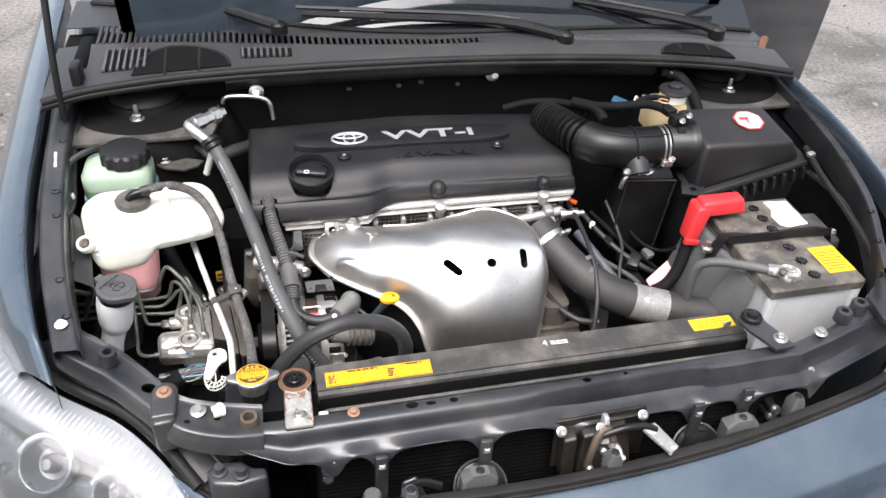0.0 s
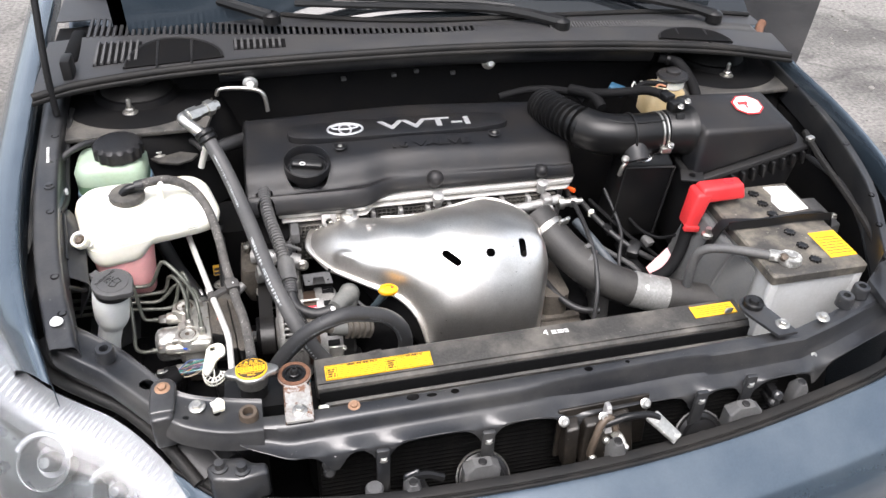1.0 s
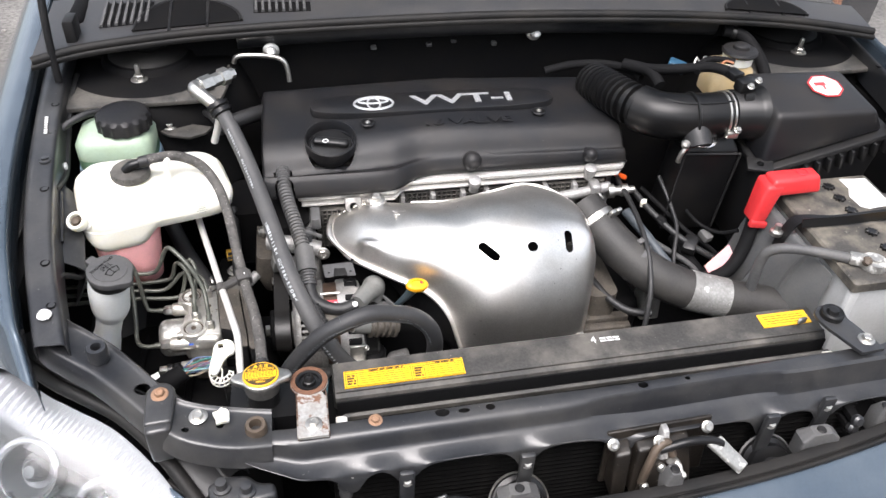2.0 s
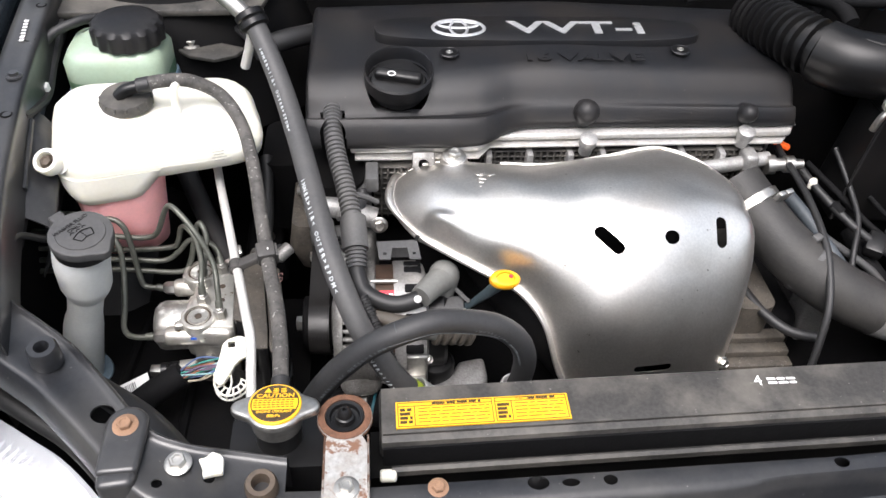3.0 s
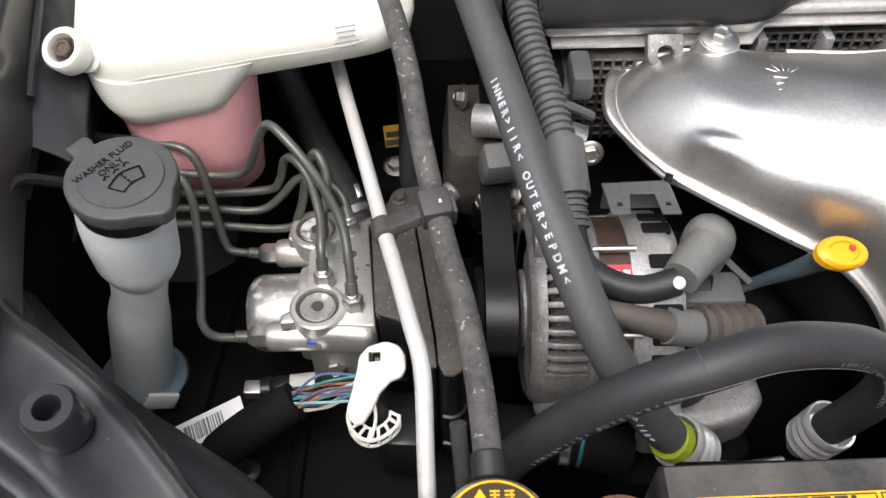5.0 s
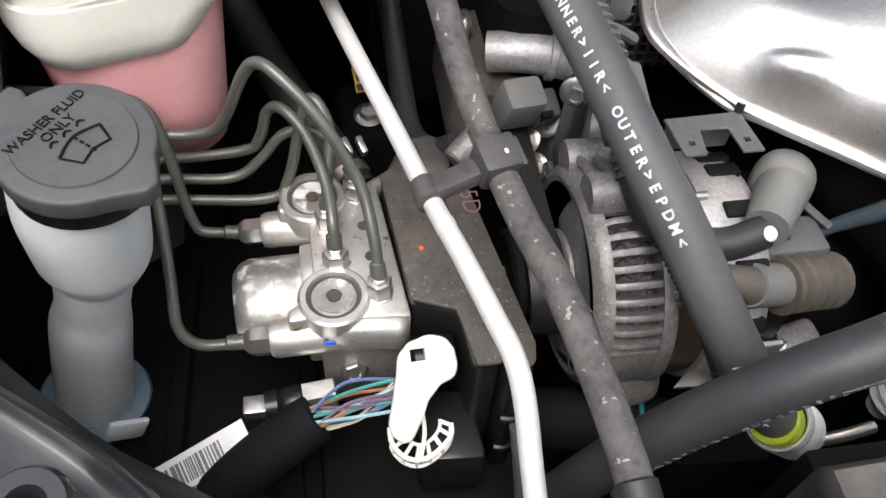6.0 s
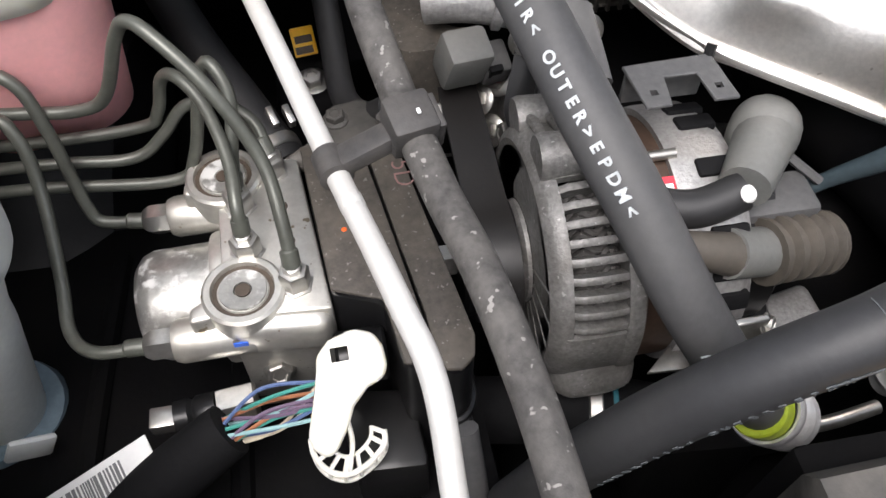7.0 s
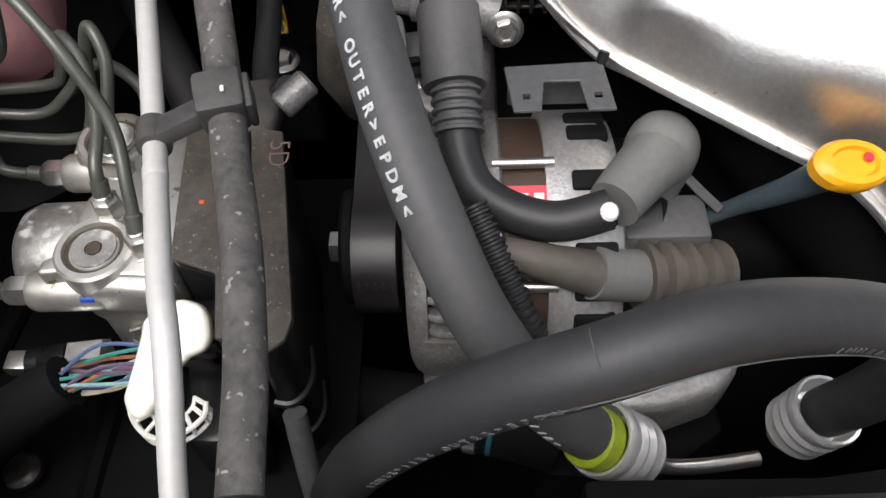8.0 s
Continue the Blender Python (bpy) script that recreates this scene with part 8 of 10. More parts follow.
    part("tail", tube([(-0.325, 0.172, 0.735), (-0.305, 0.168, 0.730), (-0.284, 0.168, 0.721)], lambda f: 0.006 + 0.005 * f, 14, 4), BROWNBOOT, b2, "tapered cable end")
    part("plug_box", span(-0.268, -0.228, 0.186, 0.212, 0.70, 0.722, 0.003), GREYPL, b2, "grey plug housing")
    # corrugated loom out of the cover
    lm = thing("wiring_loom", (-0.35, 0.3, 0.79), "grey corrugated wiring loom with a smooth sleeve", "wiring loom")
    part("corrugated_tube", tube([(-0.370, 0.405, 0.836), (-0.369, 0.372, 0.830), (-0.364, 0.340, 0.817), (-0.355, 0.305, 0.802), (-0.346, 0.262, 0.7845)], 0.0100, 18, 8, ripple=(0.0056, 0.0022)), GREYPL, lm, "corrugated grey tube")
    part("smooth_sleeve", tube([(-0.3466, 0.268, 0.787), (-0.3452, 0.250, 0.7785), (-0.3440, 0.235, 0.7710)], 0.0142, 22, 4), GREYPL, lm, "smooth grey sleeve")
    part("corrugated_tube", tube([(-0.3440, 0.238, 0.7725), (-0.3434, 0.228, 0.7665), (-0.3428, 0.217, 0.7600)], 0.0106, 18, 6, ripple=(0.0045, 0.0018)), GREYPL, lm, "corrugated grey tube")
    part("clamp_arm", tube([(-0.352, 0.300, 0.796), (-0.335, 0.305, 0.787), (-0.320, 0.310, 0.775)], 0.0035, 8, 4), GREYPL, lm)
    l2 = thing("wiring_loom", (-0.33, 0.15, 0.73), "thin black corrugated wiring loom", "wiring loom")
    part("corrugated_tube", tube([(-0.337, 0.185, 0.750), (-0.326, 0.165, 0.735), (-0.314, 0.147, 0.715), (-0.303, 0.130, 0.690)], 0.0055, 12, 8, ripple=(0.0035, 0.0012)), RUBBER, l2)
    # stay plate and casting below the arch
    st = thing("compressor_casting", (-0.24, 0.13, 0.5), "dirty cast aluminium casting below the hoses", "casting")
    part("casting", prism([(-0.292, 0.150), (-0.256, 0.158), (-0.238, 0.172), (-0.232, 0.188), (-0.201, 0.194), (-0.199, 0.162), (-0.212, 0.150), (-0.240, 0.140), (-0.288, 0.138)], 0.600, 0.640, 0.009, 3), CAST, st, "rough cast bend", 60)
    part("casting_foot", prism([(-0.30, 0.15), (-0.20, 0.20), (-0.195, 0.15), (-0.24, 0.12), (-0.30, 0.125)], 0.48, 0.584, 0.006), DARKBAY, st, "dark lower body")
    part("hub", lathe([(0.021, 0), (0.0215, 0.05), (0.019, 0.054), (0.012, 0.056), (0, 0.056)], Matrix.Translation((-0.258, 0.178, 0.60)), 24), CLEANPL, st, "black round hub")
    part("stay_plate", prism([(-0.302, 0.146), (-0.282, 0.150), (-0.272, 0.140), (-0.272, 0.112), (-0.284, 0.112), (-0.288, 0.128)], 0.672, 0.676, 0.001), STEEL, st, "bright zinc stay plate")
    part("stay_plate", span(-0.292, -0.270, 0.139, 0.143, 0.640, 0.705, 0.001, 1), STEEL, st, "bright zinc stay plate")
    part("triangle_tab", prism([(-0.320, 0.142), (-0.300, 0.158), (-0.292, 0.140)], 0.660, 0.663, 0.001), STEEL, st, "zinc triangle tab")
    bolt(st, (-0.270, 0.142, 0.698), (0.6, -0.6, 0.4), 0.004, STEEL, 1.3)
    tb = thing("lower_hose", (-0.33, 0.1, 0.6), "black lower hose with a bright clamp", "hose")
    part("hose_run", tube([(-0.43, 0.175, 0.59), (-0.385, 0.160, 0.604), (-0.336, 0.150, 0.608), (-0.295, 0.142, 0.598)], 0.019, 16, 6), MATTE, tb)
    part("worm_clamp", lathe([(0.0192, -0.004), (0.0202, -0.003), (0.0202, 0.003), (0.0192, 0.004)], aim((-0.338, 0.1503, 0.608), (0.98, -0.2, 0.0)), 24), STEEL, tb, "bright worm clamp")
    part("paint_band", lathe([(0.0192, -0.0015), (0.0196, -0.001), (0.0196, 0.001), (0.0192, 0.0015)], aim((-0.328, 0.1485, 0.6075), (0.98, -0.2, -0.05)), 24), material("teal_paint", (0.02, 0.12, 0.15), 0.5), tb, "teal paint band")
    # loop of cable and plugs behind the alternator
    lp = thing("cable_loop", (-0.36, 0.30, 0.70), "flat black cable loop with a grey plug behind the alternator", "cable")
    part("loop_band", thicken(grid([[(x - 0.008, y, z), (x, y - 0.003, z + 0.001), (x + 0.008, y, z)] for x, y, z in ((-0.336, 0.335, 0.775), (-0.342, 0.318, 0.760), (-0.350, 0.300, 0.735), (-0.356, 0.288, 0.712), (-0.352, 0.282, 0.695))], 4), 0.003), RUBBER, lp)
    part("plug", box(0.016, 0.020, 0.018, pose(-0.366, 0.312, 0.724, 25, 0, 10), 0.003), GREYPL, lp, "grey plug")
    part("plug_face", box(0.008, 0.004, 0.009, pose(-0.367, 0.3015, 0.727, 25, 0, 10), 0.001), MATTE, lp)
    for k in range(2):
        part("lead", tube([(-0.345 + 0.006 * k, 0.305, 0.735), (-0.348 + 0.006 * k, 0.292, 0.715), (-0.344 + 0.007 * k, 0.276, 0.700)], 0.0024, 8, 5), HOSEGREY, lp, "thin grey lead")
    # dipstick
    dp = thing("dipstick", (-0.205, 0.19, 0.7), "yellow dipstick handle on a blue-grey tube", "dipstick")
    m = aim((-0.192, 0.1775, 0.778), (0.12, -0.30, 0.94)) @ Matrix.Rotation(radians(-18), 4, "Z")
    part("handle", shift(lathe([(0.0125, -0.004), (0.0145, -0.002), (0.0145, 0.003), (0.0125, 0.005), (0.009, 0.0055), (0.008, 0.0035), (0, 0.0035)], None, 28), m @ Matrix.Diagonal((1.10, 0.72, 1, 1))), YELLOWPL, dp, "yellow ring handle")
    part("handle_stem", tube([m @ Vector((0, 0, -0.003)), Vector((-0.194, 0.181, 0.770)), Vector((-0.196, 0.184, 0.765))], 0.0052, 12, 3), YELLOWPL, dp)
    part("handle_dot", lathe([(0.0022, 0), (0.0015, 0.0008), (0, 0.0008)], m @ pose(0.006, 0.002, 0.0046), 10), REDLAB, dp)
    part("dip_tube", tube([(-0.1955, 0.1835, 0.767), (-0.204, 0.192, 0.746), (-0.216, 0.205, 0.718), (-0.226, 0.210, 0.70), (-0.222, 0.23, 0.64)], lambda f: 0.0072 - 0.003 * min(1, f * 2), 12, 5), material("blue_grey_tube", (0.045, 0.065, 0.075), 0.5), dp, "blue-grey tube")
    part("stay_wire", tube([(-0.222, 0.203, 0.72), (-0.236, 0.215, 0.728), (-0.250, 0.235, 0.735)], 0.0025, 6, 4), GREYPL, dp)


build_alternator()

# ---- intake, airbox and battery ----
def build_airbox():
    t = thing("air_filter_box", (0.49, 0.39, 0.70), "black plastic air filter box with a ribbed seam", "air filter box")
    lid = hull([(0.392, 0.318, 0.838), (0.612, 0.342, 0.882), (0.612, 0.470, 0.892), (0.392, 0.470, 0.852)], [(0.404, 0.336, 0.926), (0.578, 0.333, 0.926), (0.568, 0.446, 0.944), (0.396, 0.452, 0.944)], 0.010)
    part("lid", lid, COVERPL, t, "dusty black lid")
    part("lower_box", hull([(0.40, 0.330, 0.66), (0.60, 0.345, 0.70), (0.60, 0.46, 0.70), (0.40, 0.46, 0.66)], [(0.388, 0.312, 0.828), (0.620, 0.336, 0.874), (0.616, 0.475, 0.886), (0.388, 0.475, 0.846)], 0.006), PLASTIC, t, "black lower box")
    part("seam_flange", hull([(0.384, 0.306, 0.829), (0.624, 0.330, 0.875), (0.622, 0.478, 0.887), (0.384, 0.478, 0.847)], [(0.384, 0.308, 0.838), (0.624, 0.332, 0.884), (0.622, 0.478, 0.896), (0.384, 0.478, 0.856)], 0.002), PLASTIC, t, "stepped seam flange")
    web = mesh_of("seam_rib", box(0.005, 0.014, 0.026, None, 0.0015), PLASTIC)
    for k in range(9):
        f = k / 8
        part("seam_rib", web, None, t, m=Matrix.Translation((0.45 + 0.165 * f, 0.3125 + 0.0185 * f, 0.826 + 0.034 * f)) @ pose(0, 0, 0, 0, -11, 6))
    part("latch", box(0.012, 0.018, 0.046, pose(0.626, 0.338, 0.872, 0, -8, 10), 0.004), CLEANPL, t, "black spring latch")
    part("latch_tip", box(0.014, 0.012, 0.008, pose(0.622, 0.333, 0.896, 0, -10, 10), 0.002), STEEL, t, "bright latch tip")
    part("lug", carve(box(0.042, 0.030, 0.006, pose(0.388, 0.318, 0.846, 10, 0, -20), 0.002), [cyl(0.006, 0.03, Matrix.Translation((0.388, 0.318, 0.83)), 14, 0)]), PLASTIC, t, "mounting lug with a hole")
    st = part("warning_sign", prism([(0.518 + 0.030 * math.cos(radians(22.5 + 45 * k)), 0.400 + 0.030 * math.sin(radians(22.5 + 45 * k))) for k in range(8)], 0, 0.0006, 0, 1, Matrix.Translation((0, 0, 0.9380)) @ Matrix.Translation((0, 0.400, 0)) @ Matrix.Rotation(radians(9), 4, "X") @ Matrix.Translation((0, -0.400, 0))), RED, t, "red-edged octagonal warning sticker")
    tilt = Matrix.Translation((0, 0, 0.9386)) @ Matrix.Translation((0, 0.400, 0)) @ Matrix.Rotation(radians(9), 4, "X") @ Matrix.Translation((0, -0.400, 0))
    part("sign_field", prism([(0.518 + 0.0265 * math.cos(radians(22.5 + 45 * k)), 0.400 + 0.0265 * math.sin(radians(22.5 + 45 * k))) for k in range(8)], 0, 0.0005, 0, 1, tilt), WHITE, st, "white field")
    bm = box(0.020, 0.009, 0.0006, tilt @ pose(0.510, 0.405, 0.0006), 0, 1)
    add(bm, box(0.004, 0.016, 0.0006, tilt @ pose(0.514, 0.398, 0.0007), 0, 1))
    part("sign_mark", bm, RED, st, "red plain mark")
    part("outlet", lathe([(0.048, 0), (0.044, 0.006), (0.0405, 0.012), (0.0405, 0.050), (0.039, 0.052)], aim((0.402, 0.392, 0.897), (-1, 0, 0.05)), 36), CLEANPL, t, "round outlet pipe")
    s = thing("airflow_sensor", (0.375, 0.40, 0.93), "black airflow sensor with two bright screws", "sensor")
    part("sensor_body", box(0.034, 0.022, 0.020, pose(0.374, 0.400, 0.948, 0, 0, 12), 0.004), CLEANPL, s)
    part("sensor_plug", box(0.022, 0.028, 0.014, pose(0.362, 0.424, 0.955, 0, 0, 15), 0.003), CLEANPL, s)
    part("sensor_stem", box(0.018, 0.008, 0.040, pose(0.372, 0.374, 0.925, -16, 0, 6), 0.003), CLEANPL, s)
    for p in ((0.390, 0.394, 0.957), (0.372, 0.383, 0.953)):
        bolt(s, p, (0, -0.3, 1), 0.0045, STEEL, 1.3, "screw")
    w = thing("sensor_wiring", (0.33, 0.45, 0.93), "bundle of dark wiring with a blue connector", "wiring")
    part("loom", tube([(0.355, 0.430, 0.957), (0.335, 0.452, 0.955), (0.305, 0.47, 0.945), (0.27, 0.49, 0.935), (0.24, 0.53, 0.92)], 0.0085, 10, 6), MATTE, w)
    part("connector", box(0.030, 0.020, 0.016, pose(0.300, 0.500, 0.935, 10, 10, -35), 0.003), material("blue_connector_plastic", (0.02, 0.07, 0.12), 0.4), w, "blue plastic connector")
    part("metal_clip", tube([(0.325, 0.49, 0.938), (0.332, 0.497, 0.950), (0.338, 0.49, 0.940), (0.345, 0.497, 0.950), (0.352, 0.502, 0.948)], 0.0016, 6, 5), STEEL, w, "bright wire clip")
    part("branch", tube([(0.315, 0.455, 0.945), (0.33, 0.475, 0.952), (0.355, 0.48, 0.955), (0.38, 0.46, 0.958)], 0.0055, 8, 6), MATTE, w)
    part("red_lead", tube([(0.352, 0.452, 0.958), (0.362, 0.457, 0.962), (0.374, 0.452, 0.960)], 0.002, 6, 5), ORANGEW, w, "orange lead")


build_airbox()


def build_intake():
    t = thing("intake_duct", (0.25, 0.42, 0.83), "black rubber intake duct with corrugated bellows and a band clamp", "intake duct")
    part("straight_duct", tube([(0.350, 0.392, 0.900), (0.300, 0.392, 0.899), (0.262, 0.396, 0.899), (0.232, 0.408, 0.899), (0.210, 0.430, 0.900)], 0.0375, 30, 8), DUCTRUB, t, "smooth black duct")
    part("duct_rib", tube([(0.285 + 0.0, 0.392 + 0.0385 * math.cos(radians(a)), 0.899 + 0.0385 * math.sin(radians(a))) for a in range(0, 361, 15)], 0.0025, 6, 2, cap=False), CLEANPL, t, "moulded ring")
    part("duct_seam", tube([(0.345, 0.374, 0.9335), (0.30, 0.374, 0.933), (0.262, 0.379, 0.933), (0.236, 0.394, 0.9335)], 0.002, 6, 5), CLEANPL, t, "moulded seam")
    part("bellows", tube([(0.218, 0.420, 0.900), (0.200, 0.446, 0.901), (0.188, 0.478, 0.899), (0.180, 0.515, 0.893), (0.176, 0.55, 0.885)], 0.031, 28, 8, ripple=(0.0115, 0.007)), DUCTRUB, t, "corrugated rubber bellows")
    for dx in (0.0, 0.0085):
        part("band_clamp", lathe([(0.0376, -0.002), (0.0390, -0.0015), (0.0390, 0.0015), (0.0376, 0.002)], aim((0.338 + dx, 0.392, 0.900), (1, 0, 0)), 40), STEEL, t, "thin bright band clamp")
    part("clamp_screw", box(0.020, 0.012, 0.012, pose(0.343, 0.352, 0.886), 0.003), STEEL, t, "bright clamp screw")
    bolt(t, (0.350, 0.350, 0.894), (0.2, -0.5, 1), 0.005, STEEL, 1.2)
    part("branch", tube([(0.293, 0.385, 0.895), (0.290, 0.368, 0.885), (0.292, 0.352, 0.868)], 0.022, 18, 5), RUBBER, t, "short black branch hose")
    part("breather_hose", tube([(0.10, 0.60, 0.885), (0.15, 0.60, 0.895), (0.20, 0.585, 0.902), (0.235, 0.55, 0.908), (0.25, 0.52, 0.905)], 0.0075, 10, 6), MATTE, t, "black breather hose")
    part("breather_hose", tube([(0.225, 0.545, 0.92), (0.255, 0.505, 0.925), (0.262, 0.47, 0.915)], 0.010, 12, 6), MATTE, t, "black hose beside the bellows")
    r = thing("resonator_box", (0.315, 0.38, 0.69), "plain black plastic resonator box", "resonator")
    part("box_body", hull([(0.262, 0.352, 0.700), (0.352, 0.346, 0.700), (0.352, 0.42, 0.700), (0.262, 0.42, 0.700)], [(0.277, 0.360, 0.850), (0.368, 0.350, 0.850), (0.368, 0.42, 0.850), (0.277, 0.42, 0.850)], 0.005), DUCTRUB, r, "dusty black box")
    part("box_cap", hull([(0.277, 0.360, 0.850), (0.368, 0.350, 0.850), (0.368, 0.42, 0.850), (0.277, 0.42, 0.850)], [(0.290, 0.372, 0.873), (0.358, 0.366, 0.873), (0.356, 0.41, 0.875), (0.290, 0.41, 0.875)], 0.004), DUCTRUB, r, "bevelled box top")
    for a, c in (((0.262, 0.3505, 0.705), (0.277, 0.3585, 0.850)), ((0.352, 0.3445, 0.705), (0.368, 0.3485, 0.850)), ((0.277, 0.3585, 0.850), (0.368, 0.3485, 0.850))):
        part("edge_bead", tube([a, c], 0.0022, 6, 2), PLASTIC, r, "rounded moulded edge")
    part("spring_clip", tube([(0.262, 0.352, 0.840), (0.264, 0.350, 0.858), (0.272, 0.352, 0.870), (0.262, 0.350, 0.878)], 0.0042, 8, 5), STEEL, r, "bright spring clip")
    part("clip_knob", lathe([(0.007, 0), (0.007, 0.006), (0.004, 0.009), (0, 0.009)], aim((0.266, 0.350, 0.872), (0, -0.4, 1)), 14), STEEL, r)
    part("neck_ring", lathe([(0.021, 0), (0.0235, 0.001), (0.0235, 0.004), (0.021, 0.005)], aim((0.304, 0.368, 0.872), (0, -0.3, 1)), 24), CHROME, r, "bright ring")
    b = thing("brake_fluid_reservoir", (0.405, 0.515, 0.88), "amber-stained brake fluid reservoir with a black cap", "reservoir")
    part("tank", loft([rring(0.368, 0.444, 0.487, 0.548, z, 0.014) for z in (0.875, 0.922)] + [rring(0.374, 0.438, 0.492, 0.543, 0.930, 0.014)]), AMBERPL, b, "amber-stained plastic tank", 50)
    part("neck", cyl(0.026, 0.022, Matrix.Translation((0.418, 0.514, 0.930)), 26), WHITEPL, b, "pale neck")
    part("cap", lathe([(0.029, 0), (0.031, 0.003), (0.029, 0.007), (0.015, 0.010), (0.014, 0.015), (0.011, 0.017), (0, 0.017)], Matrix.Translation((0.418, 0.512, 0.948)), 30), COVERPL, b, "dusty black cap")
    v = thing("vacuum_hose", (0.47, 0.58, 0.85), "thick black hose beside the strut tower", "hose")
    part("hose_run", tube([(0.43, 0.60, 0.95), (0.462, 0.585, 0.945), (0.478, 0.55, 0.925), (0.480, 0.515, 0.905), (0.478, 0.49, 0.88)], 0.0105, 14, 6), MATTE, v)
    part("end_clamp", lathe([(0.0108, -0.004), (0.0116, -0.003), (0.0116, 0.003), (0.0108, 0.004)], aim((0.447, 0.593, 0.948), (0.9, -0.4, -0.1)), 18), CLEANPL, v, "black clamp")


build_intake()


def build_battery():
    t = thing("battery", (0.495, 0.18, 0.60), "pale grey car battery with a dusty black top", "battery")
    x0, x1, y0, y1 = 0.407, 0.582, 0.056, 0.305
    k = 0.03

    def sk(bm):
        for v in bm.verts:
            v.co.y += k * (v.co.x - x0)
        return bm

    part("case", sk(loft([rring(x0 + 0.004, x1 - 0.004, y0 + 0.004, y1 - 0.004, z, 0.005) for z in (0.62, 0.802)])), BATSIDE, t, "pale grey plastic case")
    part("lid", sk(loft([rring(x0, x1, y0, y1, 0.8015, 0.005), rring(x0, x1, y0, y1, 0.816, 0.005), rring(x0 + 0.003, x1 - 0.003, y0 + 0.003, y1 - 0.003, 0.8195, 0.005)])), BATTOP, t, "dust-caked black top")
    part("corner_rib", sk(span(x0 + 0.001, x0 + 0.016, y0 + 0.0015, y0 + 0.012, 0.62, 0.800, 0.002)), BATSIDE, t)
    part("corner_rib", sk(span(x1 - 0.018, x1 - 0.002, y0 + 0.0015, y0 + 0.012, 0.62, 0.800, 0.002)), BATSIDE, t)
    vent = []
    for j in range(9):
        a = 2 * math.pi * j / 9
        vent += [(0.0105 * math.cos(a), 0.0105 * math.sin(a)), (0.0060 * math.cos(a + 0.35), 0.0060 * math.sin(a + 0.35))]
    plug = mesh_of("vent_plug", prism(vent, 0, 0.005, 0.0006, 1), CLEANPL)
    for y in (0.084, 0.122, 0.160, 0.215, 0.248, 0.280):
        part("vent_plug", plug, None, t, m=Matrix.Translation((0.497, y, 0.8192)) @ pose(0, 0, 0, 0, 0, y * 4000 % 90))
    a = thing("battery_sticker", (0.553, 0.12, 0.82), "orange-yellow sticker on the battery top", "sticker", "battery stickers")
    part("sticker_sheet", sk(span(0.528, 0.578, 0.082, 0.150, 0.8192, 0.8204, 0)), YELLOW, a)
    bm = bmesh.new()
    text_bars(bm, 0.532, 0.574, 0.092, 0.142, 0.8206, 7, random.Random(5), 0.25)
    part("print", bm, BRONZE, a, "brown faded print")
    b = thing("battery_sticker", (0.545, 0.27, 0.82), "torn white sticker on the battery top", "sticker", "battery stickers")
    part("sticker_sheet", sk(prism([(0.520, 0.222), (0.532, 0.214), (0.574, 0.218), (0.574, 0.292), (0.528, 0.296), (0.530, 0.27), (0.518, 0.25)], 0.8192, 0.8204, 0)), WHITE, b)
    # jacket and hold-down
    j = thing("battery_jacket", (0.38, 0.17, 0.62), "dark grey battery heat jacket", "jacket")
    part("side_panel", hull([(0.340, 0.190, 0.62), (0.402, 0.100, 0.62), (0.402, 0.29, 0.62), (0.318, 0.28, 0.62)], [(0.388, 0.190, 0.802), (0.403, 0.094, 0.802), (0.402, 0.300, 0.802), (0.388, 0.295, 0.802)], 0.004), BATWRAP, j)
    part("panel_rib", tube([(0.366, 0.160, 0.66), (0.380, 0.156, 0.745), (0.397, 0.150, 0.80)], 0.005, 8, 4), BATWRAP, j)
    part("panel_rib", tube([(0.330, 0.205, 0.65), (0.366, 0.205, 0.745), (0.390, 0.205, 0.80)], 0.005, 8, 4), BATWRAP, j)
    s = thing("battery_strap", (0.49, 0.195, 0.82), "black hold-down strap across the battery", "strap")
    part("strap_band", thicken(grid([[(0.372, 0.190, 0.776), (0.372, 0.206, 0.776)], [(0.388, 0.190, 0.818), (0.388, 0.210, 0.818)], [(0.41, 0.190, 0.827), (0.41, 0.208, 0.827)], [(0.46, 0.187, 0.823), (0.46, 0.203, 0.825)], [(0.53, 0.190, 0.822), (0.53, 0.208, 0.824)], [(0.59, 0.186, 0.824), (0.59, 0.204, 0.824)], [(0.605, 0.188, 0.79), (0.605, 0.202, 0.79)]], 5), 0.003), CLEANPL, s)
    part("strap_band", thicken(grid([[(0.395, 0.186, 0.820), (0.395, 0.189, 0.834)], [(0.46, 0.182, 0.823), (0.46, 0.184, 0.838)], [(0.53, 0.186, 0.823), (0.53, 0.188, 0.837)], [(0.59, 0.182, 0.823), (0.59, 0.184, 0.836)]], 5), 0.002), CLEANPL, s, "raised strap edge")
    bolt(s, (0.603, 0.192, 0.820), (0.3, 0, 1), 0.005, STEEL, 1.4)
    # terminals
    r = thing("positive_terminal_cover", (0.41, 0.27, 0.80), "red plastic positive terminal cover", "terminal cover")
    part("hood", hull([(0.372, 0.246, 0.833), (0.462, 0.250, 0.833), (0.462, 0.290, 0.833), (0.372, 0.290, 0.833)], [(0.376, 0.252, 0.860), (0.456, 0.256, 0.862), (0.456, 0.284, 0.862), (0.376, 0.284, 0.860)], 0.006), RED, r)
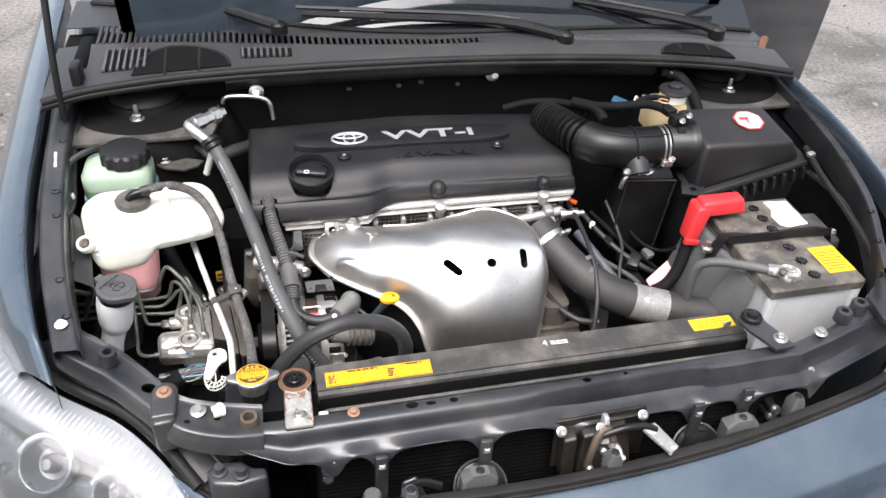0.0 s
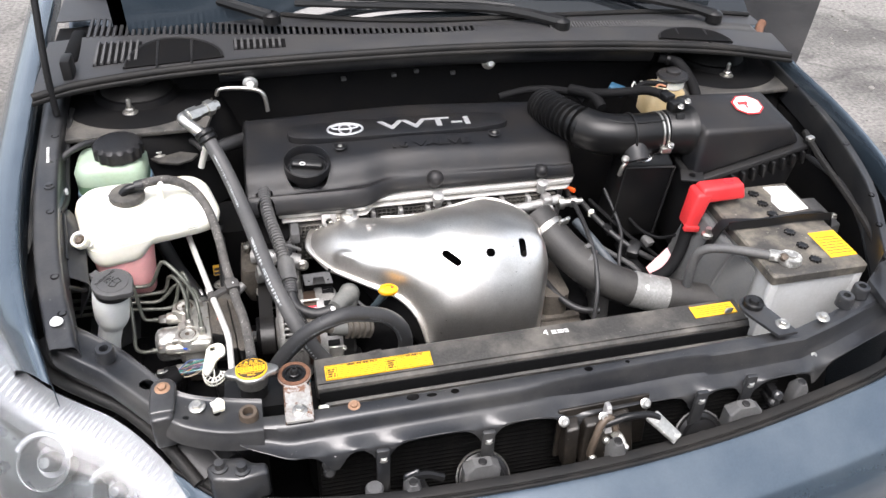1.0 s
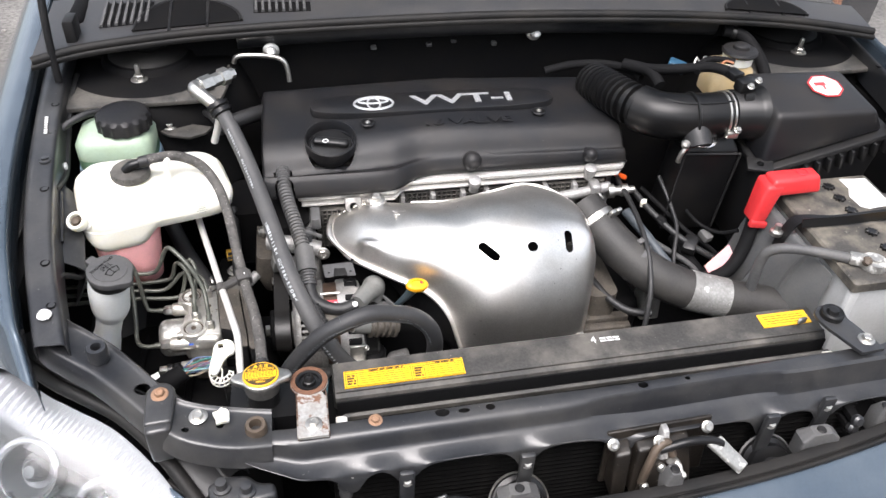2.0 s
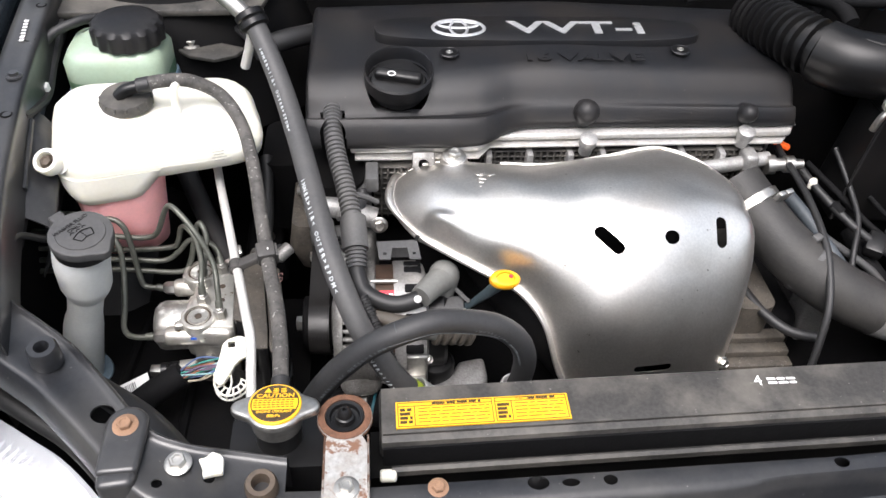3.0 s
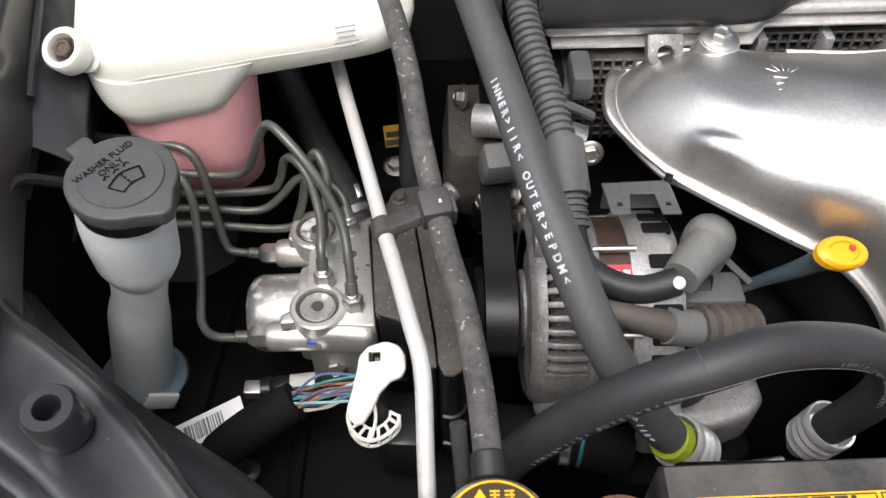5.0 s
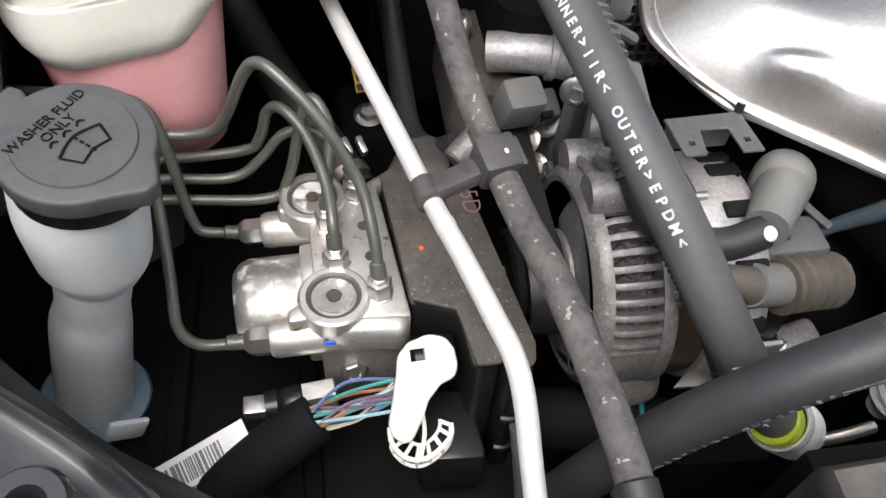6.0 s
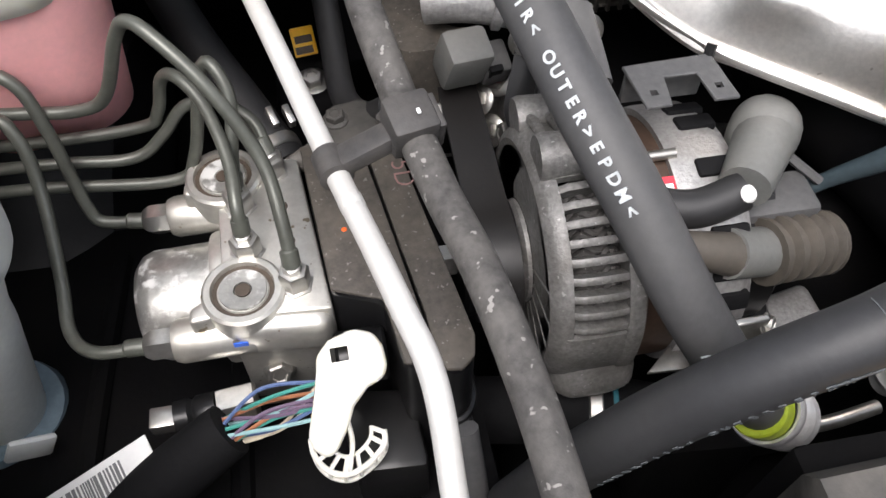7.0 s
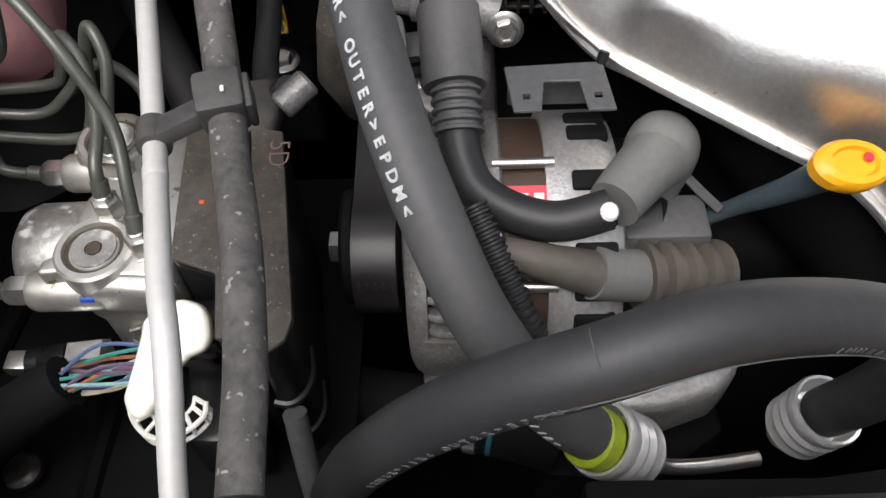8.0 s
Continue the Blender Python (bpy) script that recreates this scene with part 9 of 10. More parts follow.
    part("leg", hull([(0.350, 0.240, 0.788), (0.376, 0.240, 0.788), (0.376, 0.272, 0.788), (0.350, 0.272, 0.788)], [(0.366, 0.248, 0.852), (0.398, 0.250, 0.852), (0.398, 0.288, 0.852), (0.366, 0.288, 0.852)], 0.006), RED, r, "red leg over the cable")
    part("lip", box(0.030, 0.010, 0.012, pose(0.363, 0.242, 0.787, 0, 10, 0), 0.003), RED, r)
    part("symbol", tube([(0.430 + 0.009 * math.cos(radians(q)), 0.270 + 0.008 * math.sin(radians(q)), 0.8622) for q in range(0, 361, 20)], 0.0008, 5, 2, cap=False), REDLAB, r, "round moulded symbol")
    c = thing("positive_cable", (0.345, 0.24, 0.70), "thick dark battery cable with a pink tag", "cable")
    part("cable_run", tube([(0.366, 0.258, 0.79), (0.352, 0.240, 0.745), (0.330, 0.225, 0.715), (0.30, 0.22, 0.70), (0.27, 0.24, 0.68)], 0.011, 14, 6), MATTE, c)
    part("tag", hull([(0.286, 0.232, 0.716), (0.296, 0.222, 0.700), (0.338, 0.240, 0.726), (0.330, 0.250, 0.742)], [(0.286, 0.230, 0.718), (0.296, 0.220, 0.702), (0.338, 0.238, 0.728), (0.330, 0.248, 0.744)], 0.0004, 1), PINK, c, "pink plastic tag")
    n = thing("negative_terminal", (0.45, 0.088, 0.82), "corroded negative terminal clamp", "terminal")
    part("clamp_ring", lathe([(0.018, 0), (0.019, 0.003), (0.017, 0.012), (0.009, 0.013), (0.008, 0.016), (0, 0.016)], Matrix.Translation((0.452, 0.088, 0.8195)), 20), GALV, n)
    part("clamp_jaw", box(0.026, 0.018, 0.014, pose(0.432, 0.096, 0.828, 0, 0, -25), 0.003), GALV, n)
    bolt(n, (0.437, 0.086, 0.832), (-0.3, -0.6, 0.6), 0.006, BRONZE, 1.2)
    g = thing("negative_cable", (0.38, 0.13, 0.81), "grey negative battery cable", "cable")
    part("cable_run", tube([(0.428, 0.097, 0.827), (0.395, 0.118, 0.824), (0.360, 0.140, 0.819), (0.336, 0.154, 0.808), (0.328, 0.160, 0.785), (0.330, 0.162, 0.71)], 0.0078, 12, 7), GREYPL, g)
    part("body_stud", lathe([(0.010, 0), (0.010, 0.006), (0.005, 0.008), (0.005, 0.018), (0, 0.018)], Matrix.Translation((0.372, 0.205, 0.795)), 12), STEEL, g, "bright stud")
    q = thing("relay_box", (0.62, 0.235, 0.70), "dark grey relay box beside the battery", "relay box")
    part("box_lid", hull([(0.583, 0.195, 0.70), (0.640, 0.195, 0.70), (0.640, 0.29, 0.70), (0.583, 0.29, 0.70)], [(0.586, 0.200, 0.795), (0.636, 0.200, 0.795), (0.634, 0.285, 0.798), (0.586, 0.285, 0.798)], 0.005), GREYPL, q)


build_battery()


def build_lower_hose():
    t = thing("radiator_hose", (0.28, 0.2, 0.65), "thick grey-black radiator hose with a worn foil patch", "hose")
    H = [(0.098, 0.318, 0.790), (0.114, 0.286, 0.776), (0.140, 0.246, 0.756), (0.178, 0.208, 0.736), (0.230, 0.186, 0.716), (0.290, 0.172, 0.702), (0.345, 0.160, 0.694), (0.385, 0.150, 0.688), (0.42, 0.140, 0.680)]
    part("hose_run", tube(H, 0.031, 26, 8), FOIL, t, "scuffed rubber run")
    part("foil_patch", tube([(0.236, 0.1845, 0.7145), (0.258, 0.1790, 0.7090), (0.280, 0.1742, 0.7042), (0.296, 0.1708, 0.7010)], 0.0318, 26, 4), FOILMET, t, "worn silver foil patch")
    part("hose_clamp", lathe([(0.0312, -0.006), (0.033, -0.005), (0.033, 0.005), (0.0312, 0.006)], aim((0.112, 0.290, 0.778), (0.45, -0.8, -0.4)), 30), STEEL, t, "bright spring clamp")
    for d in (0, 1):
        part("clamp_tab", box(0.010, 0.006, 0.016, pose(0.128 + 0.010 * d, 0.272 + 0.004 * d, 0.806, 20, 0, 25), 0.0015), STEEL, t)
    z = thing("cable_tie", (0.165, 0.222, 0.742), "grey cable tie round the radiator hose", "cable tie")
    part("tie_band", lathe([(0.0318, -0.004), (0.0330, -0.003), (0.0330, 0.003), (0.0318, 0.004)], aim((0.163, 0.224, 0.743), (0.70, -0.62, -0.36)), 30), GREYPL, z)
    part("tie_head", box(0.012, 0.009, 0.009, pose(0.165, 0.232, 0.778, 10, 0, 30), 0.002), GREYPL, z)
    c = thing("sensor_cable", (0.16, 0.2, 0.72), "thin black cable with an orange clip", "cable")
    part("cable_run", tube([(0.196, 0.420, 0.772), (0.188, 0.395, 0.778), (0.184, 0.345, 0.783), (0.180, 0.290, 0.783), (0.174, 0.238, 0.779), (0.170, 0.200, 0.765), (0.162, 0.160, 0.735), (0.150, 0.130, 0.68)], 0.0042, 10, 6), RUBBER, c)
    part("orange_clip", box(0.030, 0.009, 0.007, pose(0.196, 0.418, 0.776, 0, 20, -14), 0.002), ORANGEPL, c, "orange plastic clip")
    e = thing("engine_wiring", (0.24, 0.28, 0.66), "dark wiring loom with grey sleeves beside the gearbox", "wiring")
    part("sleeve", tube([(0.195, 0.36, 0.74), (0.215, 0.315, 0.725), (0.235, 0.275, 0.705), (0.26, 0.25, 0.68)], 0.0085, 12, 5), material("blue_grey_sleeve", (0.055, 0.065, 0.075), 0.55), e, "blue-grey sleeve")
    part("loom", tube([(0.28, 0.33, 0.70), (0.285, 0.29, 0.69), (0.30, 0.26, 0.675), (0.33, 0.235, 0.65)], 0.012, 12, 5), MATTE, e)
    part("plug", cyl(0.013, 0.028, aim((0.262, 0.250, 0.672), (-0.2, -0.1, 1)), 16), CLEANPL, e, "round black plug")
    part("plug_mark", box(0.012, 0.003, 0.010, pose(0.256, 0.236, 0.690, 0, 0, -10), 0.001), WHITE, e, "white mark")
    part("bracket", hull([(0.20, 0.235, 0.60), (0.235, 0.235, 0.60), (0.235, 0.275, 0.60), (0.20, 0.275, 0.60)], [(0.195, 0.24, 0.715), (0.225, 0.235, 0.705), (0.235, 0.27, 0.70), (0.20, 0.28, 0.715)], 0.005), CAST, e, "grey cast bracket")
    d = thing("overflow_pipe", (0.10, 0.2, 0.68), "thin black hose below the radiator hose", "hose")
    part("hose_run", tube([(0.10, 0.25, 0.70), (0.115, 0.205, 0.695), (0.14, 0.175, 0.69), (0.175, 0.165, 0.688)], 0.006, 10, 6), RUBBER, d)


build_lower_hose()


def build_cable_tangle():
    """Dark cables and plugs between the radiator hose and the battery."""
    t = thing("cable_tangle", (0.27, 0.29, 0.66), "tangle of dark cables and plugs beside the battery", "wiring")
    runs = [([(0.215, 0.40, 0.76), (0.232, 0.35, 0.748), (0.262, 0.305, 0.730), (0.300, 0.275, 0.712), (0.345, 0.262, 0.690)], 0.0055, RUBBER),
            ([(0.240, 0.41, 0.75), (0.262, 0.36, 0.740), (0.290, 0.32, 0.722), (0.322, 0.295, 0.705), (0.352, 0.285, 0.680)], 0.0042, MATTE),
            ([(0.205, 0.33, 0.73), (0.222, 0.300, 0.722), (0.250, 0.285, 0.708), (0.285, 0.262, 0.690), (0.31, 0.24, 0.66)], 0.0048, HOSEGREY),
            ([(0.262, 0.400, 0.78), (0.270, 0.350, 0.752), (0.268, 0.310, 0.735), (0.252, 0.272, 0.715), (0.245, 0.24, 0.68)], 0.0036, RUBBER),
            ([(0.30, 0.35, 0.74), (0.312, 0.315, 0.735), (0.335, 0.290, 0.735), (0.352, 0.268, 0.755)], 0.0032, MATTE)]
    for pts, r, mat in runs:
        part("cable", tube(pts, r, 10, 7), mat, t)
    part("plug", box(0.022, 0.030, 0.018, pose(0.285, 0.285, 0.718, 20, 0, -35), 0.003), CLEANPL, t, "black plug")
    part("plug", box(0.016, 0.022, 0.014, pose(0.318, 0.300, 0.722, 15, 0, 20), 0.003), GREYPL, t, "grey plug")
    part("tape", lathe([(0.0060, -0.008), (0.0068, -0.007), (0.0068, 0.007), (0.0060, 0.008)], aim((0.2465, 0.328, 0.740), (0.55, -0.8, -0.3)), 14), MATTE, t, "band of tape")
    part("clip", box(0.010, 0.012, 0.012, pose(0.226, 0.364, 0.752, 0, 0, -25), 0.002), WHITEPL, t, "pale clip")


build_cable_tangle()


# ---- pipes and studs on the bulkhead ----
def build_bulkhead_bits():
    t = thing("plated_pipe", (-0.46, 0.46, 0.90), "plated elbow pipe with a large union nut", "pipe")
    part("elbow", tube([(-0.449, 0.423, 0.932), (-0.466, 0.436, 0.945), (-0.484, 0.450, 0.955), (-0.487, 0.459, 0.957), (-0.478, 0.468, 0.956)], 0.0098, 14, 6), STEEL, t, "plated elbow")
    part("union", lathe([(0.0115, 0), (0.0125, 0.001), (0.0125, 0.020), (0.010, 0.022), (0.010, 0.036), (0.0135, 0.037), (0.0135, 0.050), (0.008, 0.052), (0.008, 0.062)], aim((-0.480, 0.464, 0.956), (0.75, 0.62, 0.0)), 6), STEEL, t, "hexagon union nut")
    part("drop_pipe", tube([(-0.455, 0.430, 0.92), (-0.462, 0.440, 0.895), (-0.470, 0.445, 0.87)], 0.0055, 10, 4), TUBEWH, t, "thin pale pipe")
    p = thing("bulkhead_pipe", (-0.38, 0.61, 0.88), "thin bent pipe at the bulkhead", "pipe")
    part("pipe_run", tube([(-0.440, 0.622, 0.915), (-0.432, 0.618, 0.928), (-0.400, 0.615, 0.930), (-0.368, 0.612, 0.926), (-0.354, 0.608, 0.915), (-0.350, 0.604, 0.885)], 0.0042, 10, 6), STEEL, p)
    h = thing("heater_hose", (-0.40, 0.55, 0.85), "dark hose behind the engine", "hose", "dark hoses")
    part("hose_run", tube([(-0.47, 0.52, 0.85), (-0.43, 0.54, 0.855), (-0.40, 0.565, 0.85), (-0.35, 0.61, 0.84)], 0.013, 12, 5), RUBBER, h)
    for p in ((-0.377, 0.640, 0.926), (0.087, 0.648, 0.938)):
        s = thing("bulkhead_stud", p, "bright stud and nut on the bulkhead", "stud", "bulkhead studs")
        part("washer", lathe([(0.014, 0), (0.014, 0.004), (0.011, 0.006), (0.006, 0.006)], aim(p, (0, -0.9, 0.25)), 20), STEEL, s)
        part("shank", lathe([(0.0075, 0.004), (0.0075, 0.020), (0.005, 0.024), (0, 0.024)], aim(p, (0, -0.9, 0.25)), 12), WHITE, s, "pale shank")
    for x, y, z in ((-0.20, 0.660, 0.915), (-0.10, 0.664, 0.915), (-0.055, 0.665, 0.920), (0.02, 0.665, 0.912)):
        s = thing("bulkhead_clip", (x, y, z), "small pale clip on the black bulkhead", "clip", "bulkhead clips")
        part("clip_body", box(0.010, 0.010, 0.007, Matrix.Translation((x, y, z)), 0.002), GREYPL, s)
    b = thing("scuttle_beam", (0, 0.65, 0.94), "black steel beam under the scuttle seal", "beam")
    rows = [[(x, y + 0.014, z - 0.016), (x, y + 0.018, z - 0.034), (x, y + 0.030, z - 0.046), (x, y + 0.062, z - 0.050)] for x, y, z in SEALLINE[3:9]]
    part("beam_face", thicken(grid(rows, 4), 0.002), BAYPAINT, b)


build_bulkhead_bits()


# ---- latch and horns in the front opening ----
def build_latch():
    t = thing("bonnet_latch", (0.075, -0.11, 0.70), "greasy black bonnet latch with a bright release lever", "latch")
    part("back_plate", hull([(0.000, -0.106, 0.672), (0.140, -0.103, 0.672), (0.140, -0.098, 0.672), (0.000, -0.101, 0.672)], [(0.000, -0.100, 0.762), (0.138, -0.094, 0.764), (0.138, -0.089, 0.764), (0.000, -0.095, 0.762)], 0.002), GREASE, t, "greasy back plate")
    part("side_cheek", hull([(0.004, -0.136, 0.678), (0.022, -0.138, 0.678), (0.026, -0.104, 0.678), (0.006, -0.102, 0.678)], [(0.006, -0.120, 0.742), (0.026, -0.122, 0.748), (0.028, -0.100, 0.752), (0.008, -0.098, 0.746)], 0.004), GREASE, t, "greasy steel cheek")
    part("body", hull([(0.028, -0.134, 0.682), (0.112, -0.130, 0.682), (0.112, -0.102, 0.682), (0.028, -0.104, 0.682)], [(0.036, -0.118, 0.744), (0.104, -0.116, 0.748), (0.104, -0.098, 0.752), (0.036, -0.098, 0.748)], 0.004), GREASE, t, "greasy dark latch body")
    part("front_plate", hull([(0.034, -0.139, 0.690), (0.090, -0.137, 0.690), (0.090, -0.134, 0.690), (0.034, -0.136, 0.690)], [(0.046, -0.126, 0.735), (0.082, -0.125, 0.738), (0.082, -0.122, 0.738), (0.046, -0.123, 0.735)], 0.001), GREASE, t, "greasy steel front plate")
    for p in ((0.044, -0.138, 0.700), (0.080, -0.134, 0.706), (0.064, -0.130, 0.724)):
        part("rivet", lathe([(0.006, 0), (0.0055, 0.003), (0.003, 0.005), (0, 0.005)], aim(p, (0, -0.9, 0.4)), 14), STEEL, t, "bright rivet")
    part("catch_arm", hull([(0.060, -0.128, 0.735), (0.072, -0.128, 0.735), (0.072, -0.108, 0.735), (0.060, -0.108, 0.735)], [(0.066, -0.110, 0.768), (0.074, -0.110, 0.768), (0.074, -0.098, 0.768), (0.066, -0.098, 0.768)], 0.002), CAST, t, "worn steel catch")
    part("claw", tube([(0.042, -0.132, 0.700), (0.046, -0.130, 0.730), (0.056, -0.122, 0.752), (0.070, -0.118, 0.756), (0.078, -0.124, 0.738)], 0.0055, 10, 6), BRONZE, t, "worn hooked claw")
    part("spring", tube([(0.075, -0.128, 0.735), (0.085, -0.128, 0.722), (0.092, -0.128, 0.705)], 0.006, 10, 6, ripple=(0.004, 0.0015)), STEEL, t, "dull coil spring")
    part("lever_arm", tube([(0.060, -0.122, 0.748), (0.095, -0.122, 0.758), (0.125, -0.122, 0.755), (0.140, -0.124, 0.748)], 0.0055, 10, 6), CLEANPL, t, "black lever arm")
    part("lever_tip", hull([(0.118, -0.126, 0.750), (0.140, -0.116, 0.750), (0.172, -0.142, 0.722), (0.156, -0.152, 0.720)], [(0.118, -0.127, 0.757), (0.140, -0.117, 0.757), (0.172, -0.143, 0.729), (0.156, -0.153, 0.727)], 0.002), GALV, t, "bright worn lever tip")
    part("pin", cyl(0.005, 0.02, aim((0.094, -0.128, 0.692), (0, -0.4, 1)), 12), STEEL, t, "round pin")
    for p in ((0.006, -0.108, 0.750), (0.128, -0.103, 0.757), (0.060, -0.116, 0.757)):
        bolt(t, p, (0, -0.75, 0.65), 0.0052, STEEL, 1.5)
    h = thing("horn", (0.225, -0.108, 0.64), "black disc horn on a steel stay", "horn", "horns")
    part("disc", lathe([(0.036, 0), (0.038, 0.004), (0.036, 0.010), (0.030, 0.012), (0.028, 0.018), (0.014, 0.020), (0.012, 0.024), (0, 0.024)], aim((0.225, -0.108, 0.675), (0, -0.85, 0.5)), 36), CLEANPL, h)
    part("rim", lathe([(0.0375, 0.002), (0.0395, 0.004), (0.0375, 0.006)], aim((0.225, -0.108, 0.675), (0, -0.85, 0.5)), 36), GREYPL, h, "crimped rim")
    part("stay", span(0.207, 0.223, -0.104, -0.099, 0.675, 0.757, 0.002), BAYPAINT, h, "steel stay")
    h2 = thing("horn", (-0.11, -0.125, 0.62), "black disc horn on a steel stay", "horn", "horns")
    part("disc", lathe([(0.036, 0), (0.038, 0.004), (0.036, 0.010), (0.030, 0.012), (0.028, 0.018), (0, 0.020)], aim((-0.105, -0.112, 0.660), (0, -0.7, 0.7)), 36), CLEANPL, h2)
    part("rim", lathe([(0.0375, 0.002), (0.0395, 0.004), (0.0375, 0.006)], aim((-0.105, -0.112, 0.660), (0, -0.7, 0.7)), 36), STEEL, h2, "crimped rim")
    part("stay", span(-0.113, -0.097, -0.118, -0.113, 0.66, 0.75, 0.002), BAYPAINT, h2, "steel stay")
    g = thing("cable_bracket", (-0.19, -0.13, 0.68), "small cast bracket with a grey cap in the front opening", "bracket")
    part("cap", lathe([(0.012, 0), (0.0125, 0.016), (0.010, 0.020), (0, 0.021)], Matrix.Translation((-0.262, -0.138, 0.694)), 20), GREYPL, g, "round grey cap")
    part("bracket_plate", hull([(-0.225, -0.140, 0.68), (-0.185, -0.138, 0.68), (-0.185, -0.130, 0.68), (-0.225, -0.132, 0.68)], [(-0.222, -0.136, 0.722), (-0.202, -0.134, 0.728), (-0.202, -0.128, 0.728), (-0.222, -0.130, 0.722)], 0.003), BAYPAINT, g)
    part("arm", tube([(-0.212, -0.134, 0.718), (-0.190, -0.130, 0.712), (-0.168, -0.132, 0.702)], 0.006, 8, 4), CLEANPL, g)
    bolt(g, (-0.211, -0.138, 0.712), (0, -0.8, 0.6), 0.006, STEEL, 1.3)
    for x, z in ((-0.318, 0.728), (-0.317, 0.712), (0.345, 0.728), (0.343, 0.714)):
        s = thing("grille_stud", (x, -0.100, z), "small dull stud in the grille opening", "stud", "grille studs")
        part("stud_head", lathe([(0.008, 0), (0.008, 0.006), (0.005, 0.009), (0, 0.009)], aim((x, -0.100, z), (0, -0.9, 0.4)), 14), BAYPAINT, s)
        part("stud_base", span(x - 0.006, x + 0.006, -0.100, -0.060, z - 0.006, z + 0.004, 0.001), DARKBAY, s)


build_latch()


